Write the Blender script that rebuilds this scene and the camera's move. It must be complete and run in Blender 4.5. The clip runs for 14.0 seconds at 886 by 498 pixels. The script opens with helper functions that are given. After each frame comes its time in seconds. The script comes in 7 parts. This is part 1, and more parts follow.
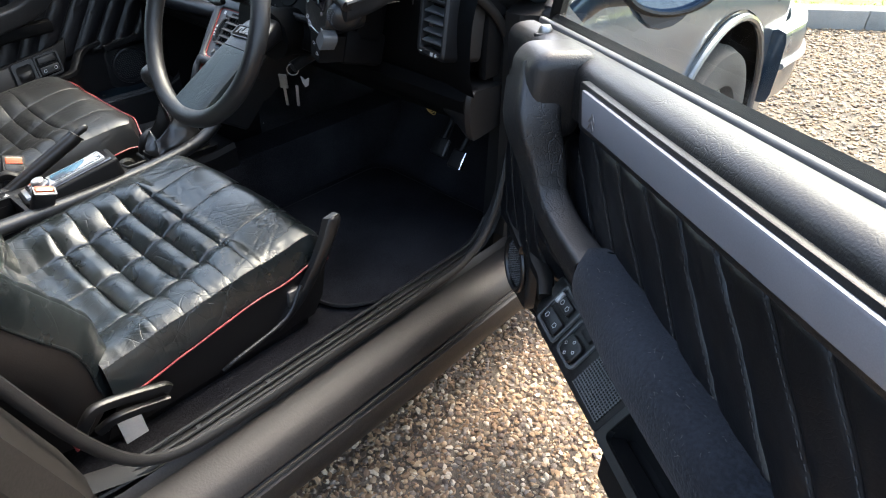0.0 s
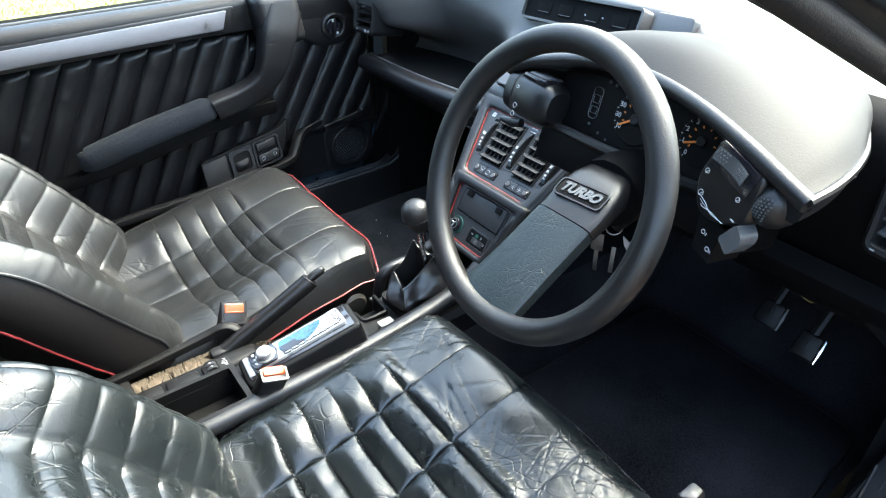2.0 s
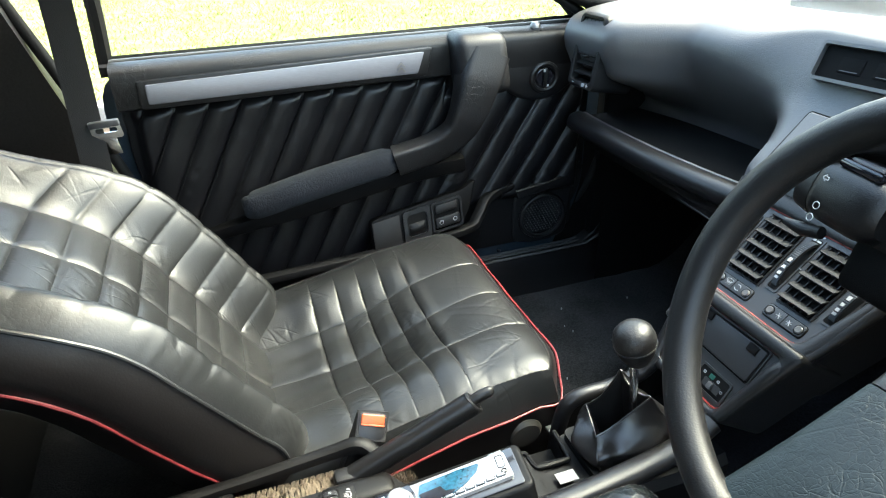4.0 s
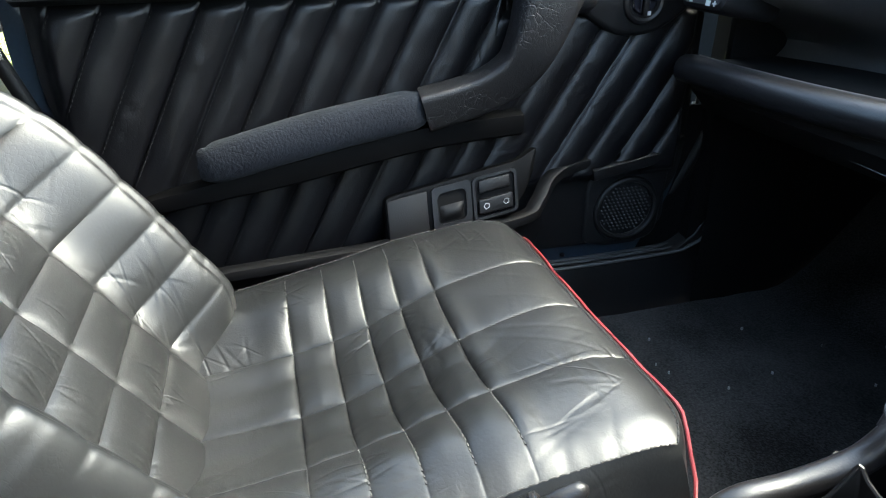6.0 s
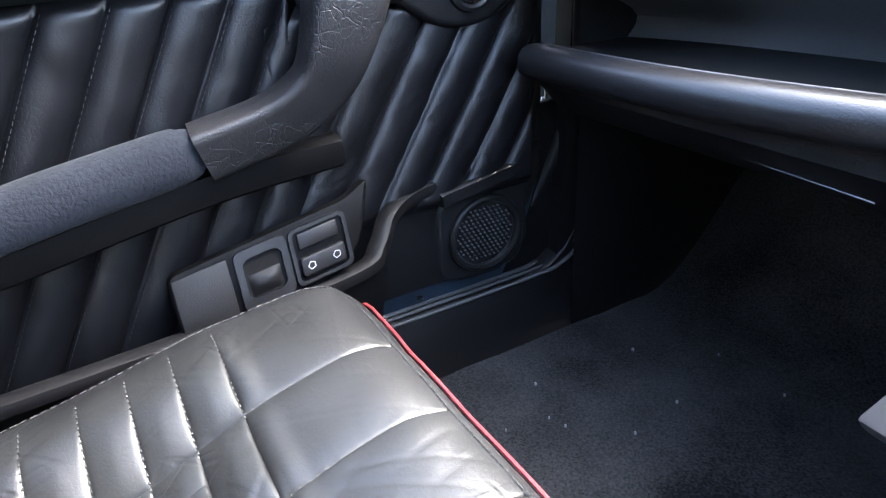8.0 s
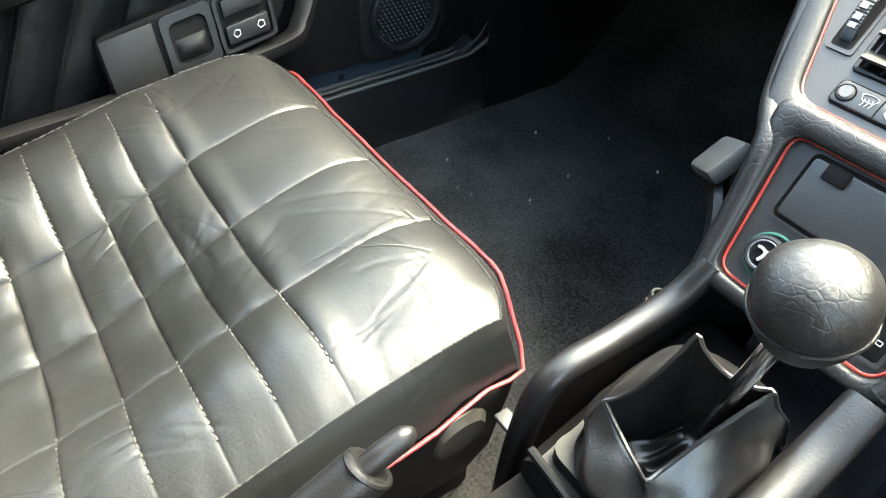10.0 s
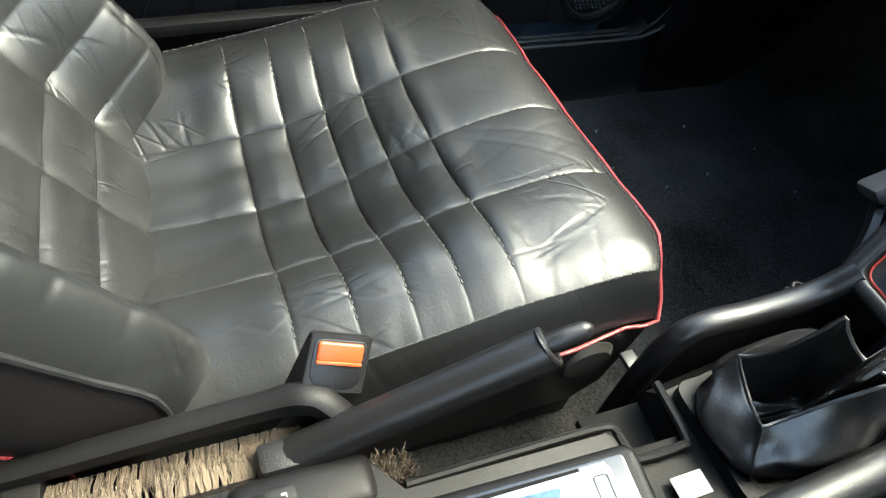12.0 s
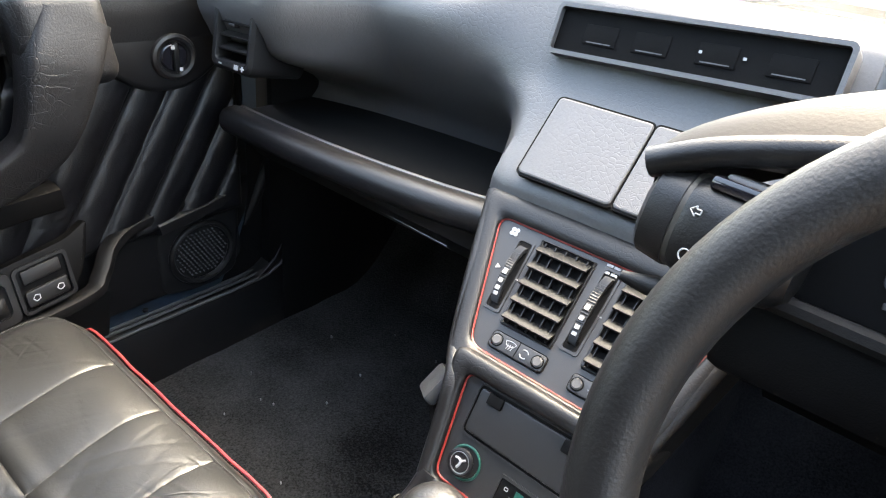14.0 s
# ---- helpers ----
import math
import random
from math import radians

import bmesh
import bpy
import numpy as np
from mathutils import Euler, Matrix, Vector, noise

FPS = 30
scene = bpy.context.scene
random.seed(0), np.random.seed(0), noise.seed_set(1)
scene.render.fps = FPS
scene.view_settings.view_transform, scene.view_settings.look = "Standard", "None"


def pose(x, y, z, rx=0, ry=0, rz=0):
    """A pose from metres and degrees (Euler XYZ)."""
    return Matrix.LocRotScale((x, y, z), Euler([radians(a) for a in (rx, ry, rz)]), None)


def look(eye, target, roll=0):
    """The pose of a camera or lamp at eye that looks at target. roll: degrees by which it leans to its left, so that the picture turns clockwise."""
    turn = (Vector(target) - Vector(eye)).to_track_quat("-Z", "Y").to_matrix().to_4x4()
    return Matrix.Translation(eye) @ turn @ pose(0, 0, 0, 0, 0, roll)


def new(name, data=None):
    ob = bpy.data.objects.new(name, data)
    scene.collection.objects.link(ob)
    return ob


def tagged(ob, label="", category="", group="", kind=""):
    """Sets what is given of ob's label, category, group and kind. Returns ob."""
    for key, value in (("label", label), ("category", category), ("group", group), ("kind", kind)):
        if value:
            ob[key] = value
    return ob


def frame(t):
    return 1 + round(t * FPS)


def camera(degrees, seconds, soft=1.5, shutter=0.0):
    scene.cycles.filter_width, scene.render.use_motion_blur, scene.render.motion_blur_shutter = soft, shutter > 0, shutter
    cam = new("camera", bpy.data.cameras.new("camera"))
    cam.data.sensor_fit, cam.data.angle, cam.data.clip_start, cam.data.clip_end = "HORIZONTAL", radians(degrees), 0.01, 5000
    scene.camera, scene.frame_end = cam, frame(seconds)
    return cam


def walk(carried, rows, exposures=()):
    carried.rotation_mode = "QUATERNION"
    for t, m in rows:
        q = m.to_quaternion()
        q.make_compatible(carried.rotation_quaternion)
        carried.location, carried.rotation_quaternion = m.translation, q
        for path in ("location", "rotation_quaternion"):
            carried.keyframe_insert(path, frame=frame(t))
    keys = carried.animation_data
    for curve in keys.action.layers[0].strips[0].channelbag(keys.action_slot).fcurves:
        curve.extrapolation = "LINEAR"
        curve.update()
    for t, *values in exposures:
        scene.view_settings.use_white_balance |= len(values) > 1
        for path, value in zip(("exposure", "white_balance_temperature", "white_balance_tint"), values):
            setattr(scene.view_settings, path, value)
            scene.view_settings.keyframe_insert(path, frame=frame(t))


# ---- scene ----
cam = camera(68.5, 14.0, 1.1)
PATH = [
    (0, (1.484, -0.405, 1.216), (0.419, 0.843, 0.072), 1.6),
    (0.5, (1.262, -0.371, 1.217), (0.166, 0.847, 0.07), 1.5),
    (1, (1.116, -0.354, 1.226), (-0.039, 0.813, 0.083), 1.3),
    (1.5, (0.955, -0.282, 1.237), (-0.335, 0.743, 0.103), 0.0),
    (2, (0.823, -0.271, 1.249), (-0.516, 0.704, 0.128), -0.4),
    (2.5, (0.688, -0.253, 1.222), (-0.714, 0.654, 0.121), -0.9),
    (3, (0.622, -0.221, 1.195), (-0.84, 0.605, 0.109), -1.4),
    (3.5, (0.573, -0.175, 1.16), (-1.001, 0.488, 0.119), -1.9),
    (3.7, (0.559, -0.165, 1.164), (-1.055, 0.444, 0.154), -1.8),
    (6, (0.193, -0.053, 0.892), (-1.534, 0.414, -0.003), -0.6),
    (6.5, (0.046, 0.042, 0.869), (-1.656, 0.575, -0.037), 0.3),
    (7, (-0.044, 0.077, 0.831), (-1.737, 0.734, -0.008), -0.5),
    (9.5, (0.053, 0.041, 0.908), (-1.19, 1.013, -0.321), -1.0),
    (10, (0.066, 0.018, 0.872), (-1.082, 0.886, -0.517), 3.0),
    (10.5, (0.075, -0.041, 0.839), (-0.977, 0.725, -0.68), 9.2),
    (11, (0.088, -0.102, 0.811), (-0.867, 0.576, -0.81), 15.5),
    (11.5, (0.095, -0.142, 0.836), (-0.952, 0.502, -0.741), 14.3),
    (12, (0.097, -0.106, 0.898), (-1.084, 0.544, -0.579), 11.8),
    (12.5, (0.114, -0.065, 0.955), (-1.157, 0.712, -0.379), 11.0),
    (13, (0.15, -0.028, 1.0), (-1.133, 0.928, -0.2), 10.2),
    (13.5, (0.163, -0.015, 1.018), (-1.063, 1.154, -0.045), 8.4),
    (14, (0.177, 0.022, 1.047), (-0.882, 1.404, 0.063), 6.2),
]
walk(cam, [(t, look(eye, target, roll)) for t, eye, target, roll in PATH],
     [(0, 3.42, 6700, 7), (0.5, 3.67, 6500, 3), (1.5, 3.87, 6300, 2), (2.5, 3.98, 6350, 1), (3.0, 3.75, 6600, -2), (3.7, 3.7, 6650, -2), (6, 3.85, 6300, 2), (6.5, 4.2, 6000, 12), (7, 4.95, 5800, 22), (9.5, 4.95, 7050, -2), (10, 4.85, 7250, -1), (10.5, 4.5, 7050, -2), (11.2, 3.9, 6900, 0), (12, 3.8, 6650, -1), (12.5, 4.15, 6550, 1), (13, 4.25, 6650, 5), (14, 4.35, 7600, 10)])

# ---- body ----
# ---------------------------------------------------------------- light
world = bpy.data.worlds.new("sky")
scene.world = world
world.use_nodes = True
wn = world.node_tree
sky = wn.nodes.new("ShaderNodeTexSky")
sky.sky_type = "NISHITA"
sky.sun_disc = False
sky.sun_elevation, sky.sun_rotation = radians(56), radians(0)
sky.air_density, sky.dust_density, sky.ozone_density = 1.0, 6.0, 1.0
wn.links.new(sky.outputs[0], wn.nodes["Background"].inputs[0])
wn.nodes["Background"].inputs[1].default_value = 0.15
sun = new("sun", bpy.data.lights.new("sun", "SUN"))
sun.data.energy, sun.data.angle, sun.data.color = 0.45, radians(35), (1.0, 0.97, 0.93)
sun.matrix_world = look((0.0, 2.8, 4.15), (0, 0, 0))


# ---------------------------------------------------------------- materials
def material(name, color, rough=0.5, metal=0.0, scale=60.0, bump=0.0, vary=0.12, coat=0.0, stretch=(1, 1, 1),
             second=None, wrinkle=0.0, spec=0.5, sheen=0.0, rvary=0.08, cracks=0.0, creases=0.0):
    """A surface with grain at two scales, uneven gloss and optional creases."""
    m = bpy.data.materials.new(name)
    m.use_nodes = True
    n, l = m.node_tree.nodes, m.node_tree.links
    b = n["Principled BSDF"]
    b.inputs["Metallic"].default_value, b.inputs["Coat Weight"].default_value = metal, coat
    b.inputs["Coat Roughness"].default_value = 0.06
    b.inputs["Specular IOR Level"].default_value = spec
    b.inputs["Sheen Weight"].default_value = sheen
    co, mp = n.new("ShaderNodeTexCoord"), n.new("ShaderNodeMapping")
    mp.inputs["Scale"].default_value = stretch
    l.new(co.outputs["Object"], mp.inputs[0])
    fine, wide = n.new("ShaderNodeTexNoise"), n.new("ShaderNodeTexNoise")
    fine.inputs["Scale"].default_value, wide.inputs["Scale"].default_value = scale * 6, scale / 8
    fine.inputs["Detail"].default_value, wide.inputs["Detail"].default_value = 4, 5
    for tex in (fine, wide):
        l.new(mp.outputs[0], tex.inputs[0])
    mix = n.new("ShaderNodeMix")
    mix.data_type = "RGBA"
    dark = [c * (1 - vary) for c in color]
    light = second or [min(1, c * (1 + vary)) for c in color]
    mix.inputs[6].default_value, mix.inputs[7].default_value = (*dark, 1), (*light, 1)
    add = n.new("ShaderNodeMath")
    add.operation = "MULTIPLY_ADD"
    add.inputs[1].default_value, add.inputs[2].default_value = 0.5, 0.0
    l.new(fine.outputs[0], add.inputs[0])
    half = n.new("ShaderNodeMath")
    half.operation = "MULTIPLY_ADD"
    half.inputs[1].default_value = 0.5
    l.new(wide.outputs[0], half.inputs[0])
    l.new(add.outputs[0], half.inputs[2])
    ramp = n.new("ShaderNodeMapRange")
    ramp.inputs[1].default_value, ramp.inputs[2].default_value = 0.35, 0.65
    l.new(half.outputs[0], ramp.inputs[0])
    l.new(ramp.outputs[0], mix.inputs[0])
    l.new(mix.outputs[2], b.inputs["Base Color"])
    rr = n.new("ShaderNodeMapRange")
    rr.inputs[3].default_value, rr.inputs[4].default_value = max(0.02, rough - rvary), min(1, rough + rvary)
    l.new(wide.outputs[0], rr.inputs[0])
    l.new(rr.outputs[0], b.inputs["Roughness"])
    if bump or wrinkle or cracks or creases:
        last = None
        if creases:
            # long thin creases that run slantwise in three ways, each in its own patches
            for turn, sc, way in ((32.0, 5.0, 6.0), (-38.0, 6.0, 6.0), (8.0, 7.0, 5.0), (-75.0, 5.0, 5.0)):
                rot = n.new("ShaderNodeMapping")
                rot.vector_type = "TEXTURE"
                rot.inputs["Rotation"].default_value = (0, 0, radians(turn))
                rot.inputs["Scale"].default_value = (1.0 / way, 1.0, 1.0)
                rot.inputs["Location"].default_value = (turn * 0.13, sc, 0.0)
                l.new(mp.outputs[0], rot.inputs[0])
                ridge = n.new("ShaderNodeTexNoise")
                ridge.inputs["Scale"].default_value, ridge.inputs["Detail"].default_value = sc * 0.62, 1.6
                ridge.inputs["Distortion"].default_value = 0.25
                l.new(rot.outputs[0], ridge.inputs[0])
                off = n.new("ShaderNodeMath")
                off.operation = "SUBTRACT"
                off.inputs[1].default_value = 0.5
                l.new(ridge.outputs[0], off.inputs[0])
                mag = n.new("ShaderNodeMath")
                mag.operation = "ABSOLUTE"
                l.new(off.outputs[0], mag.inputs[0])
                slim = n.new("ShaderNodeMapRange")
                slim.interpolation_type = "SMOOTHSTEP"
                slim.inputs[1].default_value, slim.inputs[2].default_value = 0.0, 0.034
                l.new(mag.outputs[0], slim.inputs[0])
                spot = n.new("ShaderNodeTexNoise")
                spot.inputs["Scale"].default_value, spot.inputs["Detail"].default_value = 8.0, 1.0
                l.new(mp.outputs[0], spot.inputs[0])
                spot.inputs["Distortion"].default_value = sc * 0.2
                size_s = n.new("ShaderNodeMapRange")
                size_s.inputs[1].default_value, size_s.inputs[2].default_value = 0.5, 0.66
                size_s.inputs[3].default_value, size_s.inputs[4].default_value = 0.0, creases
                l.new(spot.outputs[0], size_s.inputs[0])
                bs = n.new("ShaderNodeBump")
                bs.inputs["Distance"].default_value = 0.0016
                l.new(size_s.outputs[0], bs.inputs["Strength"])
                l.new(slim.outputs[0], bs.inputs["Height"])
                if last:
                    l.new(last.outputs[0], bs.inputs["Normal"])
                last = bs
        if cracks:
            # fine cracks and creases in uneven patches, a coarse and a fine net
            patch = n.new("ShaderNodeTexNoise")
            patch.inputs["Scale"].default_value, patch.inputs["Detail"].default_value = 8.0, 2.0
            l.new(mp.outputs[0], patch.inputs[0])
            bend = n.new("ShaderNodeTexNoise")
            bend.inputs["Scale"].default_value, bend.inputs["Detail"].default_value = 26.0, 3.0
            l.new(mp.outputs[0], bend.inputs[0])
            warp = n.new("ShaderNodeMix")
            warp.data_type, warp.blend_type = "RGBA", "LINEAR_LIGHT"
            warp.inputs[0].default_value = 0.011
            l.new(mp.outputs[0], warp.inputs[6])
            l.new(bend.outputs["Color"], warp.inputs[7])
            straight = n.new("ShaderNodeMix")
            straight.data_type, straight.blend_type = "RGBA", "LINEAR_LIGHT"
            straight.inputs[0].default_value = 0.003
            l.new(mp.outputs[0], straight.inputs[6])
            l.new(bend.outputs["Color"], straight.inputs[7])
            nets = ((150.0, 0.09, 0.7, 0.36, 0.62, 0.0005, warp, 0.0),)
            if cracks > 0.7:
                # well-worn hide: two nets of straight creases lie across one another
                nets = ((150.0, 0.09, 0.25, 0.4, 0.66, 0.0004, warp, 0.0), (24.0, 0.022, 0.5, 0.42, 0.62, 0.001, straight, 0.0), (17.0, 0.016, 0.55, 0.42, 0.62, 0.001, straight, 0.7))
            elif cracks > 0.5:
                nets += ((58.0, 0.04, 1.0, 0.50, 0.66, 0.001, warp, 0.0),)
            for size_n, thick, k0, lo, hi, deep, source, spin in nets:
                net = n.new("ShaderNodeTexVoronoi")
                net.feature = "DISTANCE_TO_EDGE"
                net.inputs["Scale"].default_value = size_n
                rot = n.new("ShaderNodeMapping")
                rot.inputs["Rotation"].default_value = (0.0, 0.0, spin)
                rot.inputs["Scale"].default_value = (1.0, 1.0 - 0.5 * spin, 1.0)
                l.new(source.outputs[2], rot.inputs[0])
                l.new(rot.outputs[0], net.inputs["Vector"])
                line = n.new("ShaderNodeMapRange")
                line.inputs[1].default_value, line.inputs[2].default_value = 0.0, thick
                l.new(net.outputs["Distance"], line.inputs[0])
                where = n.new("ShaderNodeMapRange")
                where.inputs[1].default_value, where.inputs[2].default_value = lo, hi
                where.inputs[3].default_value, where.inputs[4].default_value = 0.03, min(1.0, cracks * k0)
                l.new(patch.outputs[0], where.inputs[0])
                bc = n.new("ShaderNodeBump")
                bc.inputs["Distance"].default_value = deep
                l.new(where.outputs[0], bc.inputs["Strength"])
                l.new(line.outputs[0], bc.inputs["Height"])
                if last:
                    l.new(last.outputs[0], bc.inputs["Normal"])
                last = bc
        if wrinkle:
            fold = n.new("ShaderNodeTexNoise")
            fold.inputs["Scale"].default_value, fold.inputs["Detail"].default_value = scale * 0.75, 3.0
            fold.inputs["Roughness"].default_value, fold.inputs["Distortion"].default_value = 0.5, 0.6
            l.new(mp.outputs[0], fold.inputs[0])
            mid = n.new("ShaderNodeMath")
            mid.operation = "SUBTRACT"
            mid.inputs[1].default_value = 0.5
            l.new(fold.outputs[0], mid.inputs[0])
            size = n.new("ShaderNodeMath")
            size.operation = "ABSOLUTE"
            l.new(mid.outputs[0], size.inputs[0])
            cr = n.new("ShaderNodeMapRange")
            cr.inputs[1].default_value, cr.inputs[2].default_value = 0.0, 0.03
            l.new(size.outputs[0], cr.inputs[0])
            bw = n.new("ShaderNodeBump")
            bw.inputs["Strength"].default_value, bw.inputs["Distance"].default_value = wrinkle, 0.0016
            l.new(cr.outputs[0], bw.inputs["Height"])
            if last:
                l.new(last.outputs[0], bw.inputs["Normal"])
            last = bw
        bp = n.new("ShaderNodeBump")
        bp.inputs["Strength"].default_value, bp.inputs["Distance"].default_value = bump, 0.0015
        l.new(fine.outputs[0], bp.inputs["Height"])
        if last:
            l.new(last.outputs[0], bp.inputs["Normal"])
        l.new(bp.outputs[0], b.inputs["Normal"])
    return m


def glass(name, tint, rough=0.0):
    """Thin clear glass: mostly seen through, with a sheen at grazing angles."""
    m = bpy.data.materials.new(name)
    m.use_nodes = True
    n, l = m.node_tree.nodes, m.node_tree.links
    clear, gloss, edge, power, mix = (n.new("ShaderNode" + k) for k in ("BsdfTransparent", "BsdfGlossy", "LayerWeight", "Math", "MixShader"))
    clear.inputs[0].default_value, gloss.inputs["Roughness"].default_value = (*tint, 1), rough
    edge.inputs[0].default_value = 0.5
    power.operation = "POWER"
    power.inputs[1].default_value = 4.0
    scale = n.new("ShaderNodeMath")
    scale.operation = "MULTIPLY_ADD"
    scale.inputs[1].default_value, scale.inputs[2].default_value = 0.75, 0.04
    l.new(edge.outputs["Facing"], power.inputs[0])
    l.new(power.outputs[0], scale.inputs[0])
    l.new(scale.outputs[0], mix.inputs[0])
    l.new(clear.outputs[0], mix.inputs[1])
    l.new(gloss.outputs[0], mix.inputs[2])
    l.new(mix.outputs[0], n["Material Output"].inputs[0])
    return m


LEATHER = material("seat_leather", (0.0078, 0.0086, 0.0088), 0.39, scale=55, bump=0.1, vary=0.25, spec=0.46, cracks=0.16, rvary=0.12, creases=0.28)
WORN = material("worn_leather", (0.0055, 0.0075, 0.008), 0.28, scale=70, bump=0.08, vary=0.45, spec=0.56, cracks=0.8, rvary=0.12, creases=0.3)
SIDE = material("seat_side_vinyl", (0.0062, 0.0055, 0.0053), 0.42, scale=60, bump=0.12, vary=0.25, spec=0.35)
DOORSKIN = material("door_leather", (0.0034, 0.0036, 0.0043), 0.36, scale=60, bump=0.12, vary=0.3, wrinkle=0.03, spec=0.34, cracks=0.3)
THREAD = material("stitching", (0.021, 0.021, 0.0205), 0.75, scale=200, bump=0.3)
DOORTHREAD = material("door_stitching", (0.011, 0.011, 0.0112), 0.75, scale=200, bump=0.3, vary=0.5)
PIPING = material("red_piping", (0.15, 0.016, 0.018), 0.4, scale=120, bump=0.2, vary=0.3)
CLOTH = material("armrest_cloth", (0.0062, 0.0076, 0.0104), 0.95, scale=42, bump=1.0, vary=0.3, second=(0.0145, 0.0175, 0.0228), wrinkle=0.25, sheen=0.04, spec=0.1)
PLASTIC = material("black_plastic", (0.0058, 0.0058, 0.006), 0.34, scale=120, bump=0.22, vary=0.2, spec=0.42)
MATTE = material("matte_black_plastic", (0.006, 0.006, 0.0063), 0.48, scale=120, bump=0.3, vary=0.2, spec=0.3)
# near-black that puts recess shade into the colour; also used on black parts
VOID = material("recess_shade_and_black", (0.0045, 0.0045, 0.0045), 0.8, scale=80, bump=0.1, spec=0.1)
GREYP = material("grey_panel_plastic", (0.05, 0.052, 0.054), 0.42, scale=140, bump=0.12, vary=0.12)
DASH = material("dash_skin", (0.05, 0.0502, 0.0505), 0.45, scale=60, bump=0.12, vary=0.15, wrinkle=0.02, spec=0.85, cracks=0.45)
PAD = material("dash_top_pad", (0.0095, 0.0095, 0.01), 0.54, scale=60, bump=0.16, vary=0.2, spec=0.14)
RIM = material("wheel_rim_skin", (0.0062, 0.0064, 0.0066), 0.44, scale=90, bump=0.2, vary=0.25, spec=0.42)
SPOKE = material("spoke_leather", (0.0045, 0.0095, 0.011), 0.42, scale=75, bump=0.15, vary=0.35, wrinkle=0.08, spec=0.42, cracks=0.55, creases=0.16)
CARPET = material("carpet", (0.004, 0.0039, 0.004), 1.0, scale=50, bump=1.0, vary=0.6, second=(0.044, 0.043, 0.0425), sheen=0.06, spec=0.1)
# darker copy of the carpet for the mat and for the shaded driver footwell
SHADEPILE = material("mat_and_shaded_carpet_pile", (0.0028, 0.0028, 0.0032), 1.0, scale=50, bump=1.0, vary=0.5, second=(0.02, 0.02, 0.0225), spec=0.06)
RUBBER = material("rubber_seal", (0.0055, 0.0055, 0.0055), 0.52, scale=100, bump=0.2, vary=0.3, spec=0.28)
# blue cast of the reflected sky is mixed into the dark grey base
PAINT = material("sky_tinted_dark_paint", (0.027, 0.043, 0.062), 0.3, metal=0.3, scale=30, bump=0.04, vary=0.15, coat=1.0)
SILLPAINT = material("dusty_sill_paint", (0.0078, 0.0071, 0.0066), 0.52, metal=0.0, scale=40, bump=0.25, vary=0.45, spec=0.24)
PRIMER = material("bare_hinge_post", (0.0065, 0.006, 0.0057), 0.55, metal=0.0, scale=40, bump=0.2, vary=0.5, spec=0.3)
ALU = material("brushed_alloy_trim", (0.2, 0.206, 0.23), 0.42, metal=0.6, scale=160, bump=0.1, vary=0.08, stretch=(1, 0.1, 1))
RAILSKIN = material("belt_rail_skin", (0.0032, 0.0032, 0.0034), 0.45, scale=70, bump=0.22, vary=0.3, spec=0.42, cracks=0.6, creases=0.16)
RAILGLOSS = material("worn_shelf_rail", (0.009, 0.009, 0.0095), 0.34, scale=90, bump=0.15, vary=0.2, spec=0.45, cracks=0.2)
# plastic taken blacker than its own colour, for parts that lie in shade
DECK = material("shaded_dull_black", (0.0022, 0.0022, 0.0023), 0.55, scale=120, bump=0.2, vary=0.4, spec=0.08)
GRAIN = material("grained_handle_skin", (0.0062, 0.0062, 0.0065), 0.44, scale=70, bump=0.28, vary=0.3, spec=0.42, cracks=0.6)
STACKPAD = material("padded_stack_skin", (0.0085, 0.0085, 0.0088), 0.42, scale=60, bump=0.14, vary=0.2, spec=0.42, cracks=0.45)
PANEL = material("charcoal_panel_plastic", (0.019, 0.0194, 0.02), 0.42, scale=160, bump=0.12, vary=0.12, spec=0.5)
BEAD = material("pale_rail_bead", (0.05, 0.05, 0.0495), 0.45, scale=120, bump=0.1, vary=0.2, spec=0.35)
# dial black taken darker to hold the shadow under the hood
DIAL = material("shaded_dial_black", (0.0018, 0.0018, 0.002), 0.6, scale=80, bump=0.05, vary=0.2, spec=0.12)
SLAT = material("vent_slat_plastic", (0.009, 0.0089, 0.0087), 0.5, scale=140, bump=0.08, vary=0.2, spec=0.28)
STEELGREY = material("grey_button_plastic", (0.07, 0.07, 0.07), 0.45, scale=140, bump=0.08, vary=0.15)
REDLINE = material("red_pinstripe", (0.3, 0.03, 0.022), 0.45, scale=120, bump=0.1, vary=0.3)
KNOBSKIN = material("grained_knob_plastic", (0.009, 0.009, 0.009), 0.4, scale=45, bump=0.32, vary=0.25, spec=0.42, cracks=0.4)
BOOTSKIN = material("gaiter_leather", (0.0062, 0.006, 0.006), 0.33, scale=70, bump=0.1, vary=0.25, spec=0.65, cracks=0.2)
MOULD = material("grained_console_moulding", (0.0046, 0.0046, 0.0047), 0.46, scale=110, bump=0.16, vary=0.25, spec=0.16, rvary=0.08)
LETTER = material("badge_letter_grey", (0.075, 0.078, 0.08), 0.4, metal=0.4, scale=120, vary=0.1)
CHROME = material("chrome", (0.75, 0.75, 0.75), 0.14, metal=1.0, scale=80, vary=0.05)
STEEL = material("dull_steel", (0.3, 0.29, 0.28), 0.4, metal=1.0, scale=120, bump=0.2, vary=0.25)
WHITE = material("white_print", (0.34, 0.34, 0.34), 0.5, scale=90, vary=0.05)
CARD = material("white_card", (0.24, 0.235, 0.23), 0.7, scale=40, bump=0.1, vary=0.08)
ORANGE = material("orange_print", (0.6, 0.17, 0.025), 0.45, scale=90, vary=0.15)
